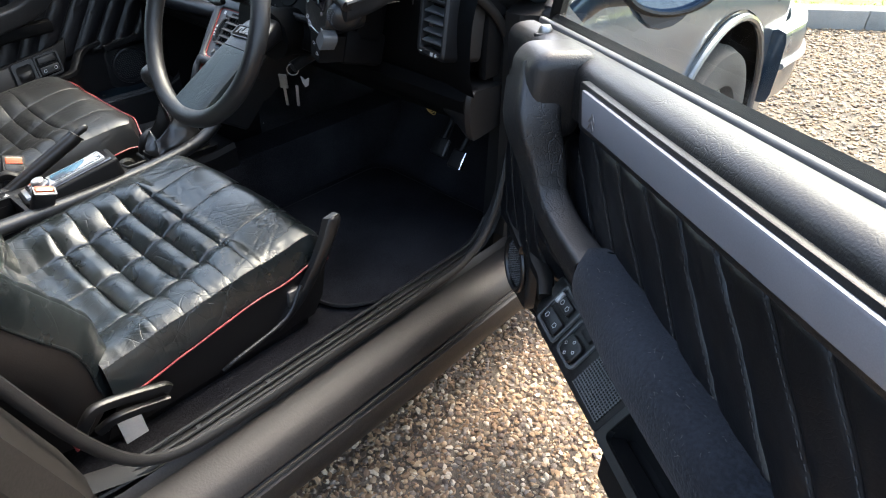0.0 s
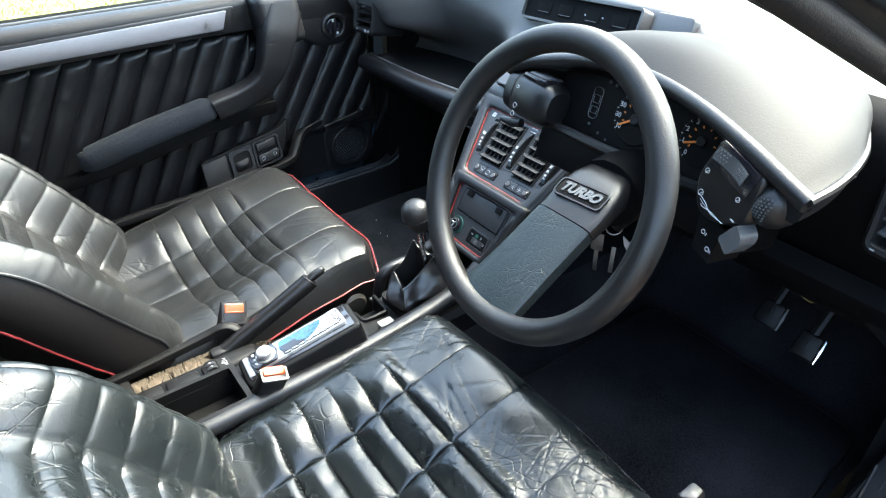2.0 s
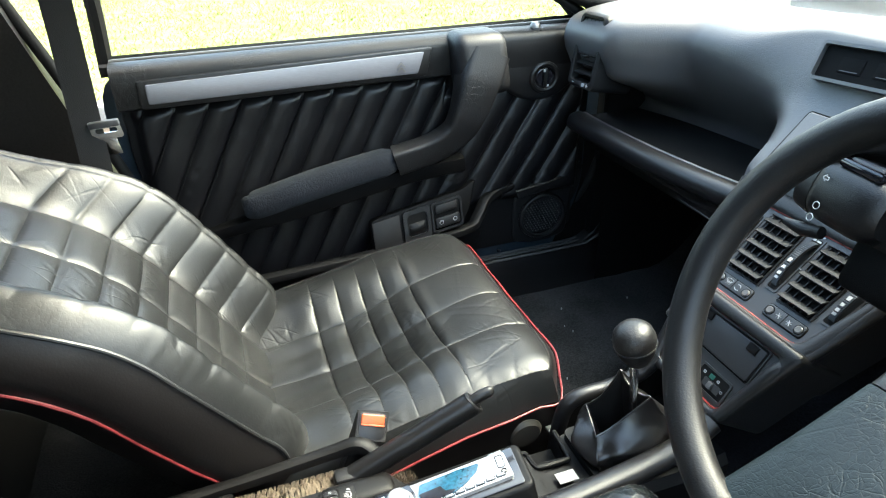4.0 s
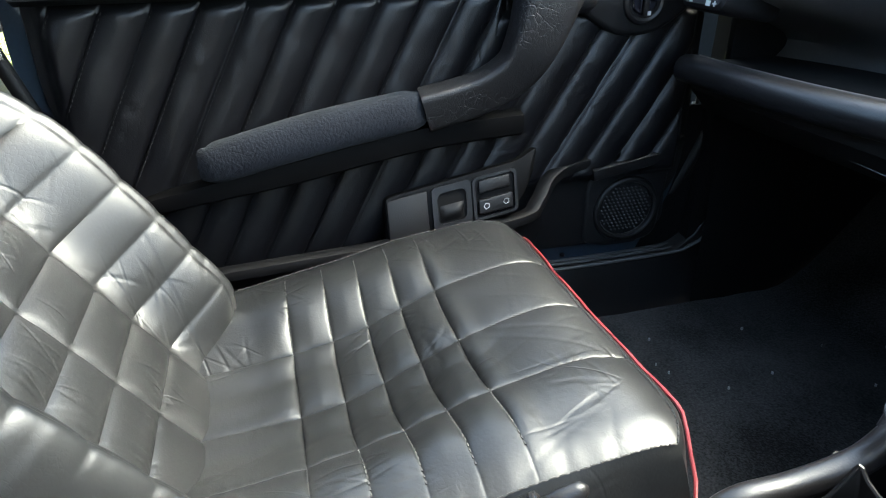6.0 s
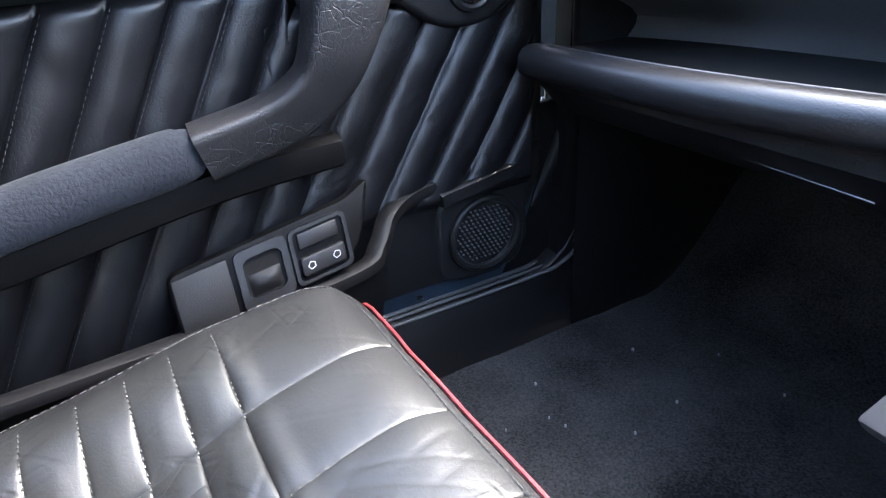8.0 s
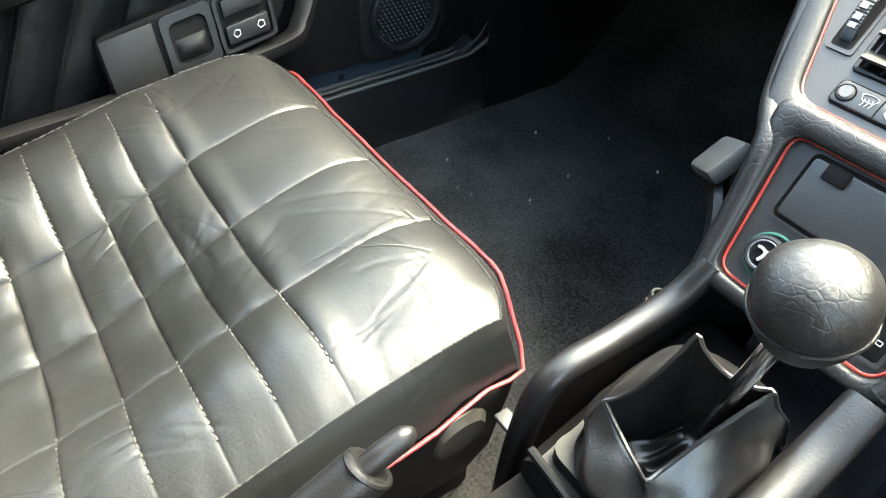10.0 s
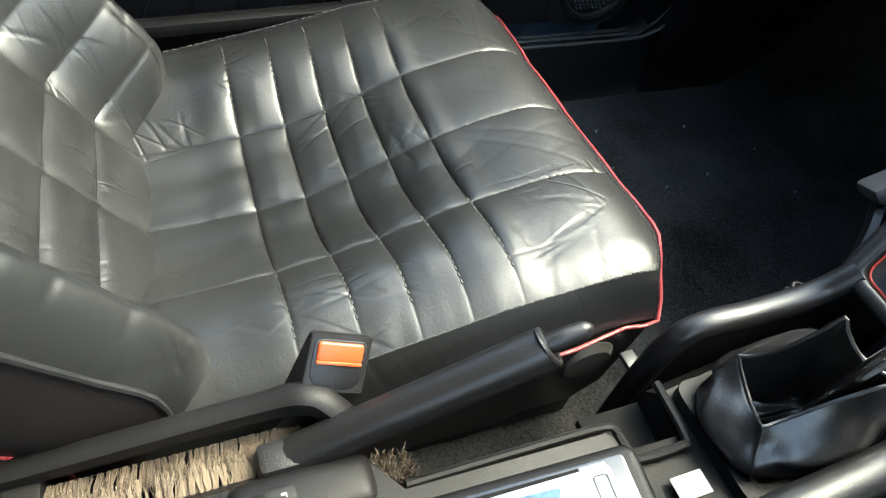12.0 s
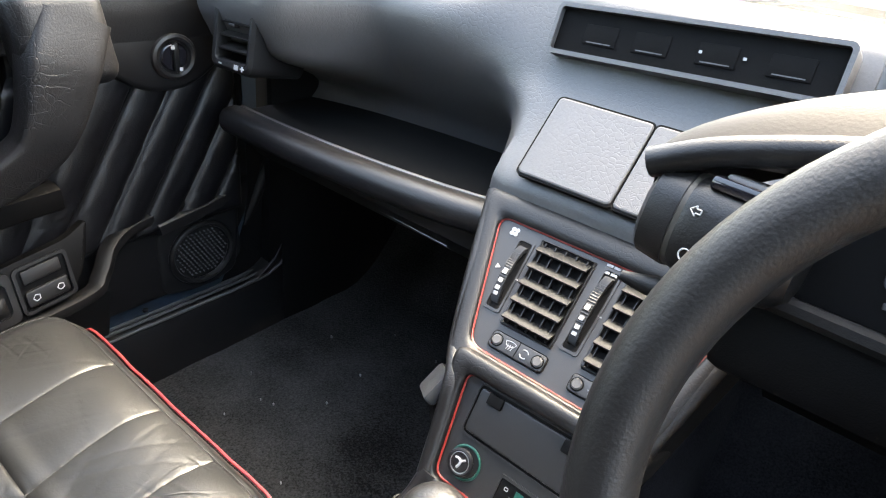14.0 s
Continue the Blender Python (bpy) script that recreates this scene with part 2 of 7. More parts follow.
BUTTON = material("orange_buckle_button", (0.34, 0.05, 0.011), 0.3, scale=70, vary=0.1)
GREEN = material("green_ring", (0.008, 0.07, 0.05), 0.4, scale=90, vary=0.2)
BRISTLE = material("bristle_strip", (0.095, 0.072, 0.048), 0.9, scale=200, bump=0.6, vary=0.5)
# display glass is dark; the blue is a sky reflection put into its colour
LCD = material("sky_blue_radio_display", (0.012, 0.06, 0.1), 0.12, scale=40, vary=0.5, coat=1.0)
SILVER = material("silver_radio_plastic", (0.29, 0.3, 0.31), 0.3, metal=0.6, scale=120, bump=0.05, vary=0.08)
GLOSS = material("gloss_black_plastic", (0.008, 0.008, 0.01), 0.14, scale=80, vary=0.2, coat=0.6)
BRASS = material("yellow_wire", (0.25, 0.18, 0.05), 0.5, scale=90, vary=0.2)
CREAM = material("cream_plastic", (0.035, 0.0325, 0.027), 0.5, scale=80, vary=0.15)
STONE = material("kerb_stone", (0.2, 0.195, 0.18), 0.9, scale=30, bump=0.8, vary=0.3)
TYRE = material("tyre_rubber", (0.012, 0.012, 0.012), 0.8, scale=60, bump=0.4, vary=0.3)
HEADLINER = material("grey_headliner", (0.12, 0.12, 0.12), 0.95, scale=160, bump=0.4, vary=0.1)
MIRRORGLASS = material("blue_mirror_glass", (0.3, 0.5, 0.85), 0.03, metal=1.0, scale=20, vary=0.03, rvary=0.02)
CLEAR = glass("window_glass", (0.86, 0.92, 0.9))


# ---------------------------------------------------------------- mesh helpers
def same_place(x, y, z):
    return (x, y, z)


def finish(name, bm, mat, parent=None, label="", sharp=38.0):
    """Link a bmesh as one object, smooth with sharp creases."""
    bmesh.ops.remove_doubles(bm, verts=bm.verts, dist=1e-5)
    bmesh.ops.recalc_face_normals(bm, faces=bm.faces)
    me = bpy.data.meshes.new(name)
    bm.to_mesh(me)
    bm.free()
    for p in me.polygons:
        p.use_smooth = True
    me.set_sharp_from_angle(angle=radians(sharp))
    me.materials.append(mat)
    ob = new(name, me)
    if parent:
        ob.parent = parent
    if label:
        ob["label"] = label
    return ob


def part(name, bm, mat, parent, label="", sharp=38.0):
    return finish(name, bm, mat, parent, label, sharp)


def thing(name, label, category, group="", kind="", at=(0, 0, 0)):
    """A top-level empty that carries the tags of a thing."""
    ob = new(name)
    ob.empty_display_size = 0.05
    return tagged(ob, label, category, group, kind)


def mapped(bm, f):
    if f:
        for v in bm.verts:
            v.co = f(*v.co)
    return bm


def box(x0, x1, y0, y1, z0, z1, bevel=0.003, f=None, bm=None, seg=2):
    own = bmesh.new()
    r = bmesh.ops.create_cube(own, size=1.0)["verts"]
    for v in r:
        v.co = (x0 + (v.co.x + 0.5) * (x1 - x0), y0 + (v.co.y + 0.5) * (y1 - y0), z0 + (v.co.z + 0.5) * (z1 - z0))
    if bevel:
        bmesh.ops.bevel(own, geom=list(own.edges), offset=min(bevel, 0.45 * min(abs(x1 - x0), abs(y1 - y0), abs(z1 - z0))),
                        segments=seg, affect="EDGES", profile=0.5)
    mapped(own, f)
    return joined(own, bm)


def joined(own, bm):
    if bm is None:
        return own
    me = bpy.data.meshes.new("temp")
    own.to_mesh(me)
    own.free()
    bm.from_mesh(me)
    bpy.data.meshes.remove(me)
    return bm


def loft(rings, f=None, bm=None, cap=True, closed=True):
    """Skin between rings of equally many points."""
    own = bmesh.new()
    rows = [[own.verts.new(p) for p in ring] for ring in rings]
    n = len(rings[0])
    for a, b in zip(rows, rows[1:]):
        for i in range(n if closed else n - 1):
            j = (i + 1) % n
            own.faces.new((a[i], a[j], b[j], b[i]))
    if cap and closed:
        own.faces.new(rows[0])
        own.faces.new(rows[-1])
    mapped(own, f)
    return joined(own, bm)


def curve_points(pts, per=8):
    """A smooth run through the points (Catmull-Rom)."""
    p = [Vector(q) for q in pts]
    p = [2 * p[0] - p[1]] + p + [2 * p[-1] - p[-2]]
    out = []
    for i in range(1, len(p) - 2):
        for k in range(per):
            t = k / per
            out.append(0.5 * ((2 * p[i]) + (p[i + 1] - p[i - 1]) * t + (2 * p[i - 1] - 5 * p[i] + 4 * p[i + 1] - p[i + 2]) * t * t
                              + (3 * p[i] - p[i - 1] - 3 * p[i + 1] + p[i + 2]) * t ** 3))
    out.append(p[-2])
    return out


def tube(pts, r, seg=10, per=6, f=None, bm=None, flat=1.0, up=(0, 0, 1), ends=True, power=2.0):
    """A round or flattened bar along a smooth run; r may be a list; flat scales the section across `up`."""
    run = curve_points(pts, per) if per else [Vector(p) for p in pts]
    rs = r if isinstance(r, (list, tuple)) else [r] * len(pts)
    rings = []
    for i, p in enumerate(run):
        a, b = run[max(0, i - 1)], run[min(len(run) - 1, i + 1)]
        d = (b - a).normalized()
        side = d.cross(Vector(up))
        side = side.normalized() if side.length > 1e-6 else Vector((1, 0, 0))
        top = side.cross(d)
        k = i / max(1, len(run) - 1) * (len(rs) - 1)
        k0 = min(int(k), len(rs) - 2) if len(rs) > 1 else 0
        rad = rs[k0] + (rs[min(k0 + 1, len(rs) - 1)] - rs[k0]) * (k - k0)
        ring = []
        for j in range(seg):
            t = 2 * math.pi * j / seg
            c, s = math.cos(t), math.sin(t)
            c, s = math.copysign(abs(c) ** (2 / power), c), math.copysign(abs(s) ** (2 / power), s)
            ring.append(p + rad * (side * c * flat + top * s))
        rings.append(ring)
    return loft(rings, f, bm, cap=ends)


def grid(g, nu, nv, f=None, bm=None, u0=0.0, u1=1.0, v0=0.0, v1=1.0):
    """A sheet g(u, v)."""
    own = bmesh.new()
    rows = [[own.verts.new(g(u0 + (u1 - u0) * i / nu, v0 + (v1 - v0) * j / nv)) for j in range(nv + 1)] for i in range(nu + 1)]
    for i in range(nu):
        for j in range(nv):
            own.faces.new((rows[i][j], rows[i + 1][j], rows[i + 1][j + 1], rows[i][j + 1]))
    mapped(own, f)
    return joined(own, bm)


def stations(a, b, step, lines):
    """Evenly spaced values from a to b, with extra ones close to each seam line."""
    out = [a + (b - a) * k / round((b - a) / step) for k in range(round((b - a) / step) + 1)]
    near = [k + o for k in lines for o in (-0.0065, -0.004, -0.0022, -0.001, 0.0, 0.001, 0.0022, 0.004, 0.0065)]
    out = [v for v in out if all(abs(v - k) > 0.0075 for k in lines)] + [v for v in near if a < v < b]
    return sorted(set(round(v, 5) for v in out + [a, b]))


def net(g, us, vs):
    """A sheet g(u, v) over given values."""
    own = bmesh.new()
    rows = [[own.verts.new(g(u, v)) for v in vs] for u in us]
    for i in range(len(us) - 1):
        for j in range(len(vs) - 1):
            own.faces.new((rows[i][j], rows[i + 1][j], rows[i + 1][j + 1], rows[i][j + 1]))
    return own


def plate(outline, depth, f=None, bm=None, bevel=0.0, seg=2):
    """A flat plate in the x-y plane from z = 0 down to -depth, with eased edges."""
    own = bmesh.new()
    face = own.faces.new([own.verts.new((x, y, 0)) for x, y in outline])
    ex = bmesh.ops.extrude_face_region(own, geom=[face])
    for v in ex["geom"]:
        if isinstance(v, bmesh.types.BMVert):
            v.co.z -= depth
    if bevel:
        top = [e for e in own.edges if all(abs(v.co.z) < 1e-7 for v in e.verts)]
        bmesh.ops.bevel(own, geom=top, offset=bevel, segments=seg, affect="EDGES", profile=0.5)
    mapped(own, f)
    return joined(own, bm)


def rounded(w, h, r, n=5, cx=0.0, cy=0.0):
    """Outline of a rounded rectangle."""
    out = []
    for sx, sy, a0 in ((1, 1, 0), (-1, 1, 90), (-1, -1, 180), (1, -1, 270)):
        for k in range(n + 1):
            a = radians(a0 + 90 * k / n)
            out.append((cx + sx * (w / 2 - r) + r * math.cos(a), cy + sy * (h / 2 - r) + r * math.sin(a)))
    return out


def smooth_corners(pts, r, n=5):
    """Round the corners of a polygon."""
    out = []
    m = len(pts)
    for i in range(m):
        p, a, b = Vector(pts[i]), Vector(pts[i - 1]), Vector(pts[(i + 1) % m])
        da, db = (a - p), (b - p)
        k = min(r, 0.45 * da.length, 0.45 * db.length)
        s, e = p + da.normalized() * k, p + db.normalized() * k
        for j in range(n + 1):
            t = j / n
            out.append(tuple((1 - t) ** 2 * s + 2 * t * (1 - t) * p + t * t * e))
    return out


def frame_ring(outer, inner, depth, f=None, bm=None):
    """A flat frame between two outlines of equally many points, in the x-y plane."""
    n = len(outer)
    rings = [[(x, y, -depth) for x, y in outer], [(x, y, 0) for x, y in outer], [(x, y, 0) for x, y in inner], [(x, y, -depth) for x, y in inner]]
    own = loft(rings + [rings[0]], None, None, cap=False)
    mapped(own, f)
    return joined(own, bm)


def on_plane(origin, right, up):
    """A mapping from flat coordinates (x right, y up, z out of the face) to the world."""
    o, r = Vector(origin), Vector(right).normalized()
    u = (Vector(up) - r * r.dot(Vector(up))).normalized()
    n = r.cross(u)
    return lambda x, y, z: tuple(o + r * x + u * y + n * z)


def disc(r, depth, f=None, bm=None, seg=24, cx=0.0, cy=0.0, z=0.0, ease=0.15):
    prof = [(r, -depth), (r, -ease * r), (r * (1 - ease), 0)]
    rings = [[(cx + q * math.cos(2 * math.pi * i / seg), cy + q * math.sin(2 * math.pi * i / seg), z + h) for i in range(seg)] for q, h in prof]
    return loft(rings, f, bm)


def ring(r, t, f=None, bm=None, seg=28, cx=0.0, cy=0.0, z=0.0, minor=8):
    """A torus lying in the x-y plane."""
    rings = []
    for i in range(seg + 1):
        a = 2 * math.pi * i / seg
        rings.append([(cx + (r + t * math.cos(b)) * math.cos(a), cy + (r + t * math.cos(b)) * math.sin(a), z + t * math.sin(b))
                      for b in (2 * math.pi * j / minor for j in range(minor))])
    return loft(rings, f, bm, cap=False)


def lettering(name, text, size, f, mat, parent, depth=0.0008, shear=0.0, stretch=1.0, label="", bold=0.0):
    """Raised letters in the built-in font, centred on the plane's origin."""
    cu = bpy.data.curves.new(name, "FONT")
    cu.body, cu.size, cu.align_x, cu.align_y, cu.extrude, cu.shear = text, size, "CENTER", "CENTER", depth, shear
    cu.resolution_u, cu.offset = 3, bold
    ob = new("temp_text", cu)
    bpy.context.view_layer.update()
    me = bpy.data.meshes.new_from_object(ob.evaluated_get(bpy.context.evaluated_depsgraph_get()))
    bm = bmesh.new()
    bm.from_mesh(me)
    bpy.data.objects.remove(ob)
    bpy.data.curves.remove(cu)
    bpy.data.meshes.remove(me)
    for v in bm.verts:
        v.co.x *= stretch
        v.co = f(*v.co)
    return finish(name, bm, mat, parent, label)


def smoothstep(a, b, x):
    t = max(0.0, min(1.0, (x - a) / (b - a)))
    return t * t * (3 - 2 * t)


def island_material(name, colors, rough, bump=0.5):
    """Colours drawn per loose piece, with a fine grain."""
    m = material(name, (0.3, 0.3, 0.3), rough, scale=120, bump=bump, vary=0.25)
    n, l = m.node_tree.nodes, m.node_tree.links
    geo, ramp = n.new("ShaderNodeNewGeometry"), n.new("ShaderNodeValToRGB")
    ramp.color_ramp.interpolation = "CONSTANT"
    el = ramp.color_ramp.elements
    while len(el) < len(colors):
        el.new(0.5)
    for k, c in enumerate(colors):
        el[k].position, el[k].color = k / len(colors), (*c, 1)
    l.new(geo.outputs["Random Per Island"], ramp.inputs[0])
    mul = n.new("ShaderNodeMix")
    mul.data_type, mul.blend_type = "RGBA", "MULTIPLY"
    mul.inputs[0].default_value = 0.6
    tex = n.new("ShaderNodeTexNoise")
    tex.inputs["Scale"].default_value = 300
    co = n.new("ShaderNodeTexCoord")
    l.new(co.outputs["Object"], tex.inputs[0])
    l.new(ramp.outputs[0], mul.inputs[6])
    l.new(tex.outputs[0], mul.inputs[7])
    l.new(mul.outputs[2], n["Principled BSDF"].inputs["Base Color"])
    return m


GRAVELBED = material("gravel_bed", (0.045, 0.032, 0.022), 0.95, scale=90, bump=1.0, vary=0.6, second=(0.13, 0.1, 0.07))
PEBBLE = island_material("pebbles", [(0.24, 0.15, 0.078), (0.33, 0.235, 0.14), (0.13, 0.075, 0.04), (0.44, 0.36, 0.26), (0.2, 0.118, 0.058),
                                     (0.075, 0.046, 0.03), (0.28, 0.185, 0.105), (0.17, 0.135, 0.105)], 0.75)
TURF = material("lawn_turf", (0.21, 0.24, 0.075), 1.0, scale=40, bump=0.8, vary=0.5, spec=0.1)
BLADE = island_material("grass_blades", [(0.2, 0.25, 0.07), (0.25, 0.29, 0.09), (0.17, 0.22, 0.055), (0.3, 0.31, 0.12), (0.26, 0.3, 0.085)], 0.9, 0.1)

# ---------------------------------------------------------------- ground, kerb and lawn
ground = finish("ground", grid(lambda u, v: (-300 + 600 * u, -300 + 600 * v, 0), 30, 30), GRAVELBED)
tagged(ground, "pale tan gravel drive around the car", "gravel drive", kind="structure")

rng = np.random.default_rng(4)


def scatter_stones(name, count, x0, x1, y0, y1, small, big):
    """Loose pebbles, each a squashed uneven octahedron with eased corners, in one mesh."""
    base = bmesh.new()
    bmesh.ops.create_icosphere(base, subdivisions=1, radius=1.0)
    vs = np.array([v.co[:] for v in base.verts])
    fs = np.array([[v.index for v in f.verts] for f in base.faces])
    base.free()
    size = small + (big - small) * rng.random(count) ** 2
    turn = rng.random(count) * 2 * math.pi
    shape = np.stack([0.8 + 0.5 * rng.random(count), 0.6 + 0.4 * rng.random(count), 0.35 + 0.3 * rng.random(count)], 1)
    local = vs[None] * shape[:, None] * (0.85 + 0.3 * rng.random((count, len(vs), 1))) * size[:, None, None]
    c, s = np.cos(turn)[:, None], np.sin(turn)[:, None]
    tilt = (rng.random((count, 1)) - 0.5) * 0.9
    x, y, z = local[..., 0], local[..., 1], local[..., 2]
    z2, x2 = z + tilt * x, x
    place = np.stack([x0 + (x1 - x0) * rng.random(count), y0 + (y1 - y0) * rng.random(count), size * 0.25], 1)
    pts = np.stack([x2 * c - y * s, x2 * s + y * c, z2], -1) + place[:, None]
    faces = (fs[None] + len(vs) * np.arange(count)[:, None, None]).reshape(-1, 3)
    me = bpy.data.meshes.new(name)
    me.from_pydata(pts.reshape(-1, 3).tolist(), [], faces.tolist())
    for p in me.polygons:
        p.use_smooth = True
    me.set_sharp_from_angle(angle=radians(50))
    me.materials.append(PEBBLE)
    return new(name, me)


tagged(scatter_stones("gravel", 62000, 0.55, 2.15, -0.75, 1.75, 0.0036, 0.0098), "loose tan and brown pebbles beside the sill", "gravel", kind="stuff")
tagged(scatter_stones("gravel", 32000, 0.2, 4.2, 1.7, 5.0, 0.0065, 0.0155), "pale sunlit pebbles out to the stone kerb", "gravel", kind="stuff")

KERBLINE = [(7.0, 9.6), (3.4, 7.1), (0.81, 4.92), (0.33, 4.5), (-2.3, 2.2), (-3.3, 0.2), (-3.7, -2.5), (-4.0, -9.0)]
kerb_run = curve_points([(x, y, 0) for x, y in KERBLINE], 8)
kerb = thing("kerb", "weathered grey stone kerb between gravel and lawn", "kerb", kind="structure")
stones = [kerb_run[0]]
for p in kerb_run:
    if (p - stones[-1]).length > 0.8:
        stones.append(p)
for a, b in zip(stones, stones[1:]):
    d = (b - a).normalized()
    f = on_plane((a + b) / 2, d, (0, 0, 1))
    part("kerb_stone", box(-(b - a).length / 2 + 0.002, (b - a).length / 2 - 0.002, -0.05, 0.125, -0.07, 0.07, 0.008, f), STONE, kerb)
lawn_bm = bmesh.new()
edge = [lawn_bm.verts.new((p.x, p.y, 0.1)) for p in kerb_run]
far = [lawn_bm.verts.new((p.x - 160, p.y + 60, 0.1)) for p in kerb_run]
for i in range(len(edge) - 1):
    lawn_bm.faces.new((edge[i], edge[i + 1], far[i + 1], far[i]))
lawn = tagged(finish("lawn", lawn_bm, TURF), "bright mown green lawn beyond the kerb", "lawn", kind="structure")


def grass(count, x0, x1, y0, y1, name="grass"):
    """Short blades standing in the turf."""
    p = np.stack([x0 + (x1 - x0) * rng.random(count), y0 + (y1 - y0) * rng.random(count), np.full(count, 0.1)], 1)
    xs = np.array([q.x for q in kerb_run])[::-1]
    ys = np.array([q.y for q in kerb_run])[::-1]
    p = p[p[:, 0] < np.interp(p[:, 1], ys, xs) - 0.12]
    k = len(p)
    a, h = rng.random(k) * 6.283, 0.016 + 0.02 * rng.random(k)
    w = np.stack([np.cos(a), np.sin(a), 0 * a], 1) * (0.003 + 0.003 * rng.random(k))[:, None]
    lean = np.stack([rng.normal(0, 0.02, k), rng.normal(0, 0.02, k), h], 1)
    pts = np.stack([p - w, p + w, p + lean], 1).reshape(-1, 3)
    me = bpy.data.meshes.new(name)
    me.from_pydata(pts.tolist(), [], np.arange(3 * k).reshape(-1, 3).tolist())
    me.materials.append(BLADE)
    return tagged(new(name, me), "short blades of bright green grass", "grass", kind="stuff")


grass(60000, -11.0, -3.0, -3.5, 6.0)
grass(14000, -4.0, 1.5, 3.0, 9.0)

# ---------------------------------------------------------------- car shell
car = thing("car", "dark grey saloon car with one front door open on gravel", "car")
MID = -0.035


def mirrored(f):
    """The other side of the car."""
    return lambda x, y, z: f(2 * MID - x, y, z)


def strip(profile, y0, y1, n=2, f=None, bend=None):
    """A section (x, z) drawn along the car from y0 to y1."""
    rings = []
    for k in range(n + 1):
        y = y0 + (y1 - y0) * k / n
        rings.append([(x + (bend(y)[0] if bend else 0), y, z + (bend(y)[1] if bend else 0)) for x, z in profile])
    return loft(rings, f, None, cap=False, closed=False)


def sill_rings(far):
    """The scuff strip runs level along the sill and turns up at the front of the opening."""
    run = [(-0.42 + 0.04 * k, 0.04 * smoothstep(-0.2, -0.33, -0.42 + 0.04 * k), 0.0) for k in range(26)]
    run += [(0.62, 0.012, 0.1), (0.655, 0.035, 0.3), (0.685, 0.075, 0.6), (0.705, 0.13, 0.8), (0.718, 0.22, 0.9), (0.722, 0.34, 0.92), (0.722, 0.46, 0.94)]
    run = [(y + far * smoothstep(0.5, 0.6, y), up, k) for y, up, k in run]
    return [[(x + max(0.0, 0.712 - x) * k - 0.012 * k, y, z + up) for x, z in INNER] for y, up, k in run]


INNER = [(0.648, 0.2), (0.66, 0.22), (0.675, 0.27), (0.682, 0.318), (0.69, 0.333), (0.70, 0.337), (0.742, 0.34)]
OUTER = [(0.742, 0.34), (0.748, 0.335), (0.752, 0.322), (0.775, 0.322), (0.812, 0.312), (0.832, 0.295), (0.838, 0.28)]
LOWER = [(0.838, 0.28), (0.832, 0.268), (0.846, 0.258), (0.852, 0.235), (0.845, 0.2), (0.82, 0.165), (0.76, 0.15)]
for side, f in (("", None), ("", mirrored(same_place))):
    low = mirrored(lambda x, y, z: (x - 0.004, y, z - 0.015)) if f else None
    part("sill_inner", loft(sill_rings(0.05 if f else 0.0), low, None, False, False), PLASTIC if f else MATTE, car, "grey-black moulded scuff strip")
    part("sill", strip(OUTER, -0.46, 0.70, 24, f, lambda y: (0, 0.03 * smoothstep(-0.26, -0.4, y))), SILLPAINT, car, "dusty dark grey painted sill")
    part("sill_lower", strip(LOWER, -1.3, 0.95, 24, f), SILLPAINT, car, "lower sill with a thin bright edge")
    part("sill_trim", tube([(0.84, -1.3, 0.267), (0.84, 0.2, 0.267), (0.84, 0.95, 0.267)], 0.0035, 6, 4, f), PRIMER, car, "thin dull metal strip")
    seal = [(0.69, -0.50, 1.1), (0.705, -0.41, 0.85), (0.72, -0.34, 0.62), (0.735, -0.27, 0.44), (0.747, -0.2, 0.365), (0.75, -0.08, 0.345),
            (0.75, 0.15, 0.342), (0.75, 0.41, 0.343), (0.748, 0.53, 0.352), (0.738, 0.63, 0.4), (0.722, 0.70, 0.52), (0.705, 0.73, 0.68),
            (0.69, 0.715, 0.8), (0.682, 0.62, 0.9), (0.672, 0.4, 1.02), (0.655, 0.16, 1.13), (0.62, -0.06, 1.235)]
    part("door_seal", tube(seal, 0.0105, 10, 5, f, None, 0.8), RUBBER, car, "black rubber door seal")
    for sx, r in ((0.704, 0.0035), (0.722, 0.003), (0.735, 0.004)):
        far = 0.06 if f else 0.0
        # passenger ridges are pale to paint in the highlights along black ridges
        part("scuff_ridge", tube([(sx - far / 3, -0.33, 0.36), (sx - far / 3, -0.2, 0.344), (sx - far / 3, 0.2, 0.342), (sx - far / 3, 0.56 + far, 0.343), (sx - 0.004 - far / 3, 0.63 + far, 0.355), (sx - 0.01 - far / 3, 0.67 + far, 0.385)], r, 6, 5, low), BEAD if f else MATTE, car)
    for k in range(5):
        y = -0.12 + 0.14 * k
        part("screw", disc(0.005, 0.004, lambda a, b, c, y=y, f=f: (f or same_place)(0.715 + a, y + b, 0.343 + c), None, 10), MATTE, car)
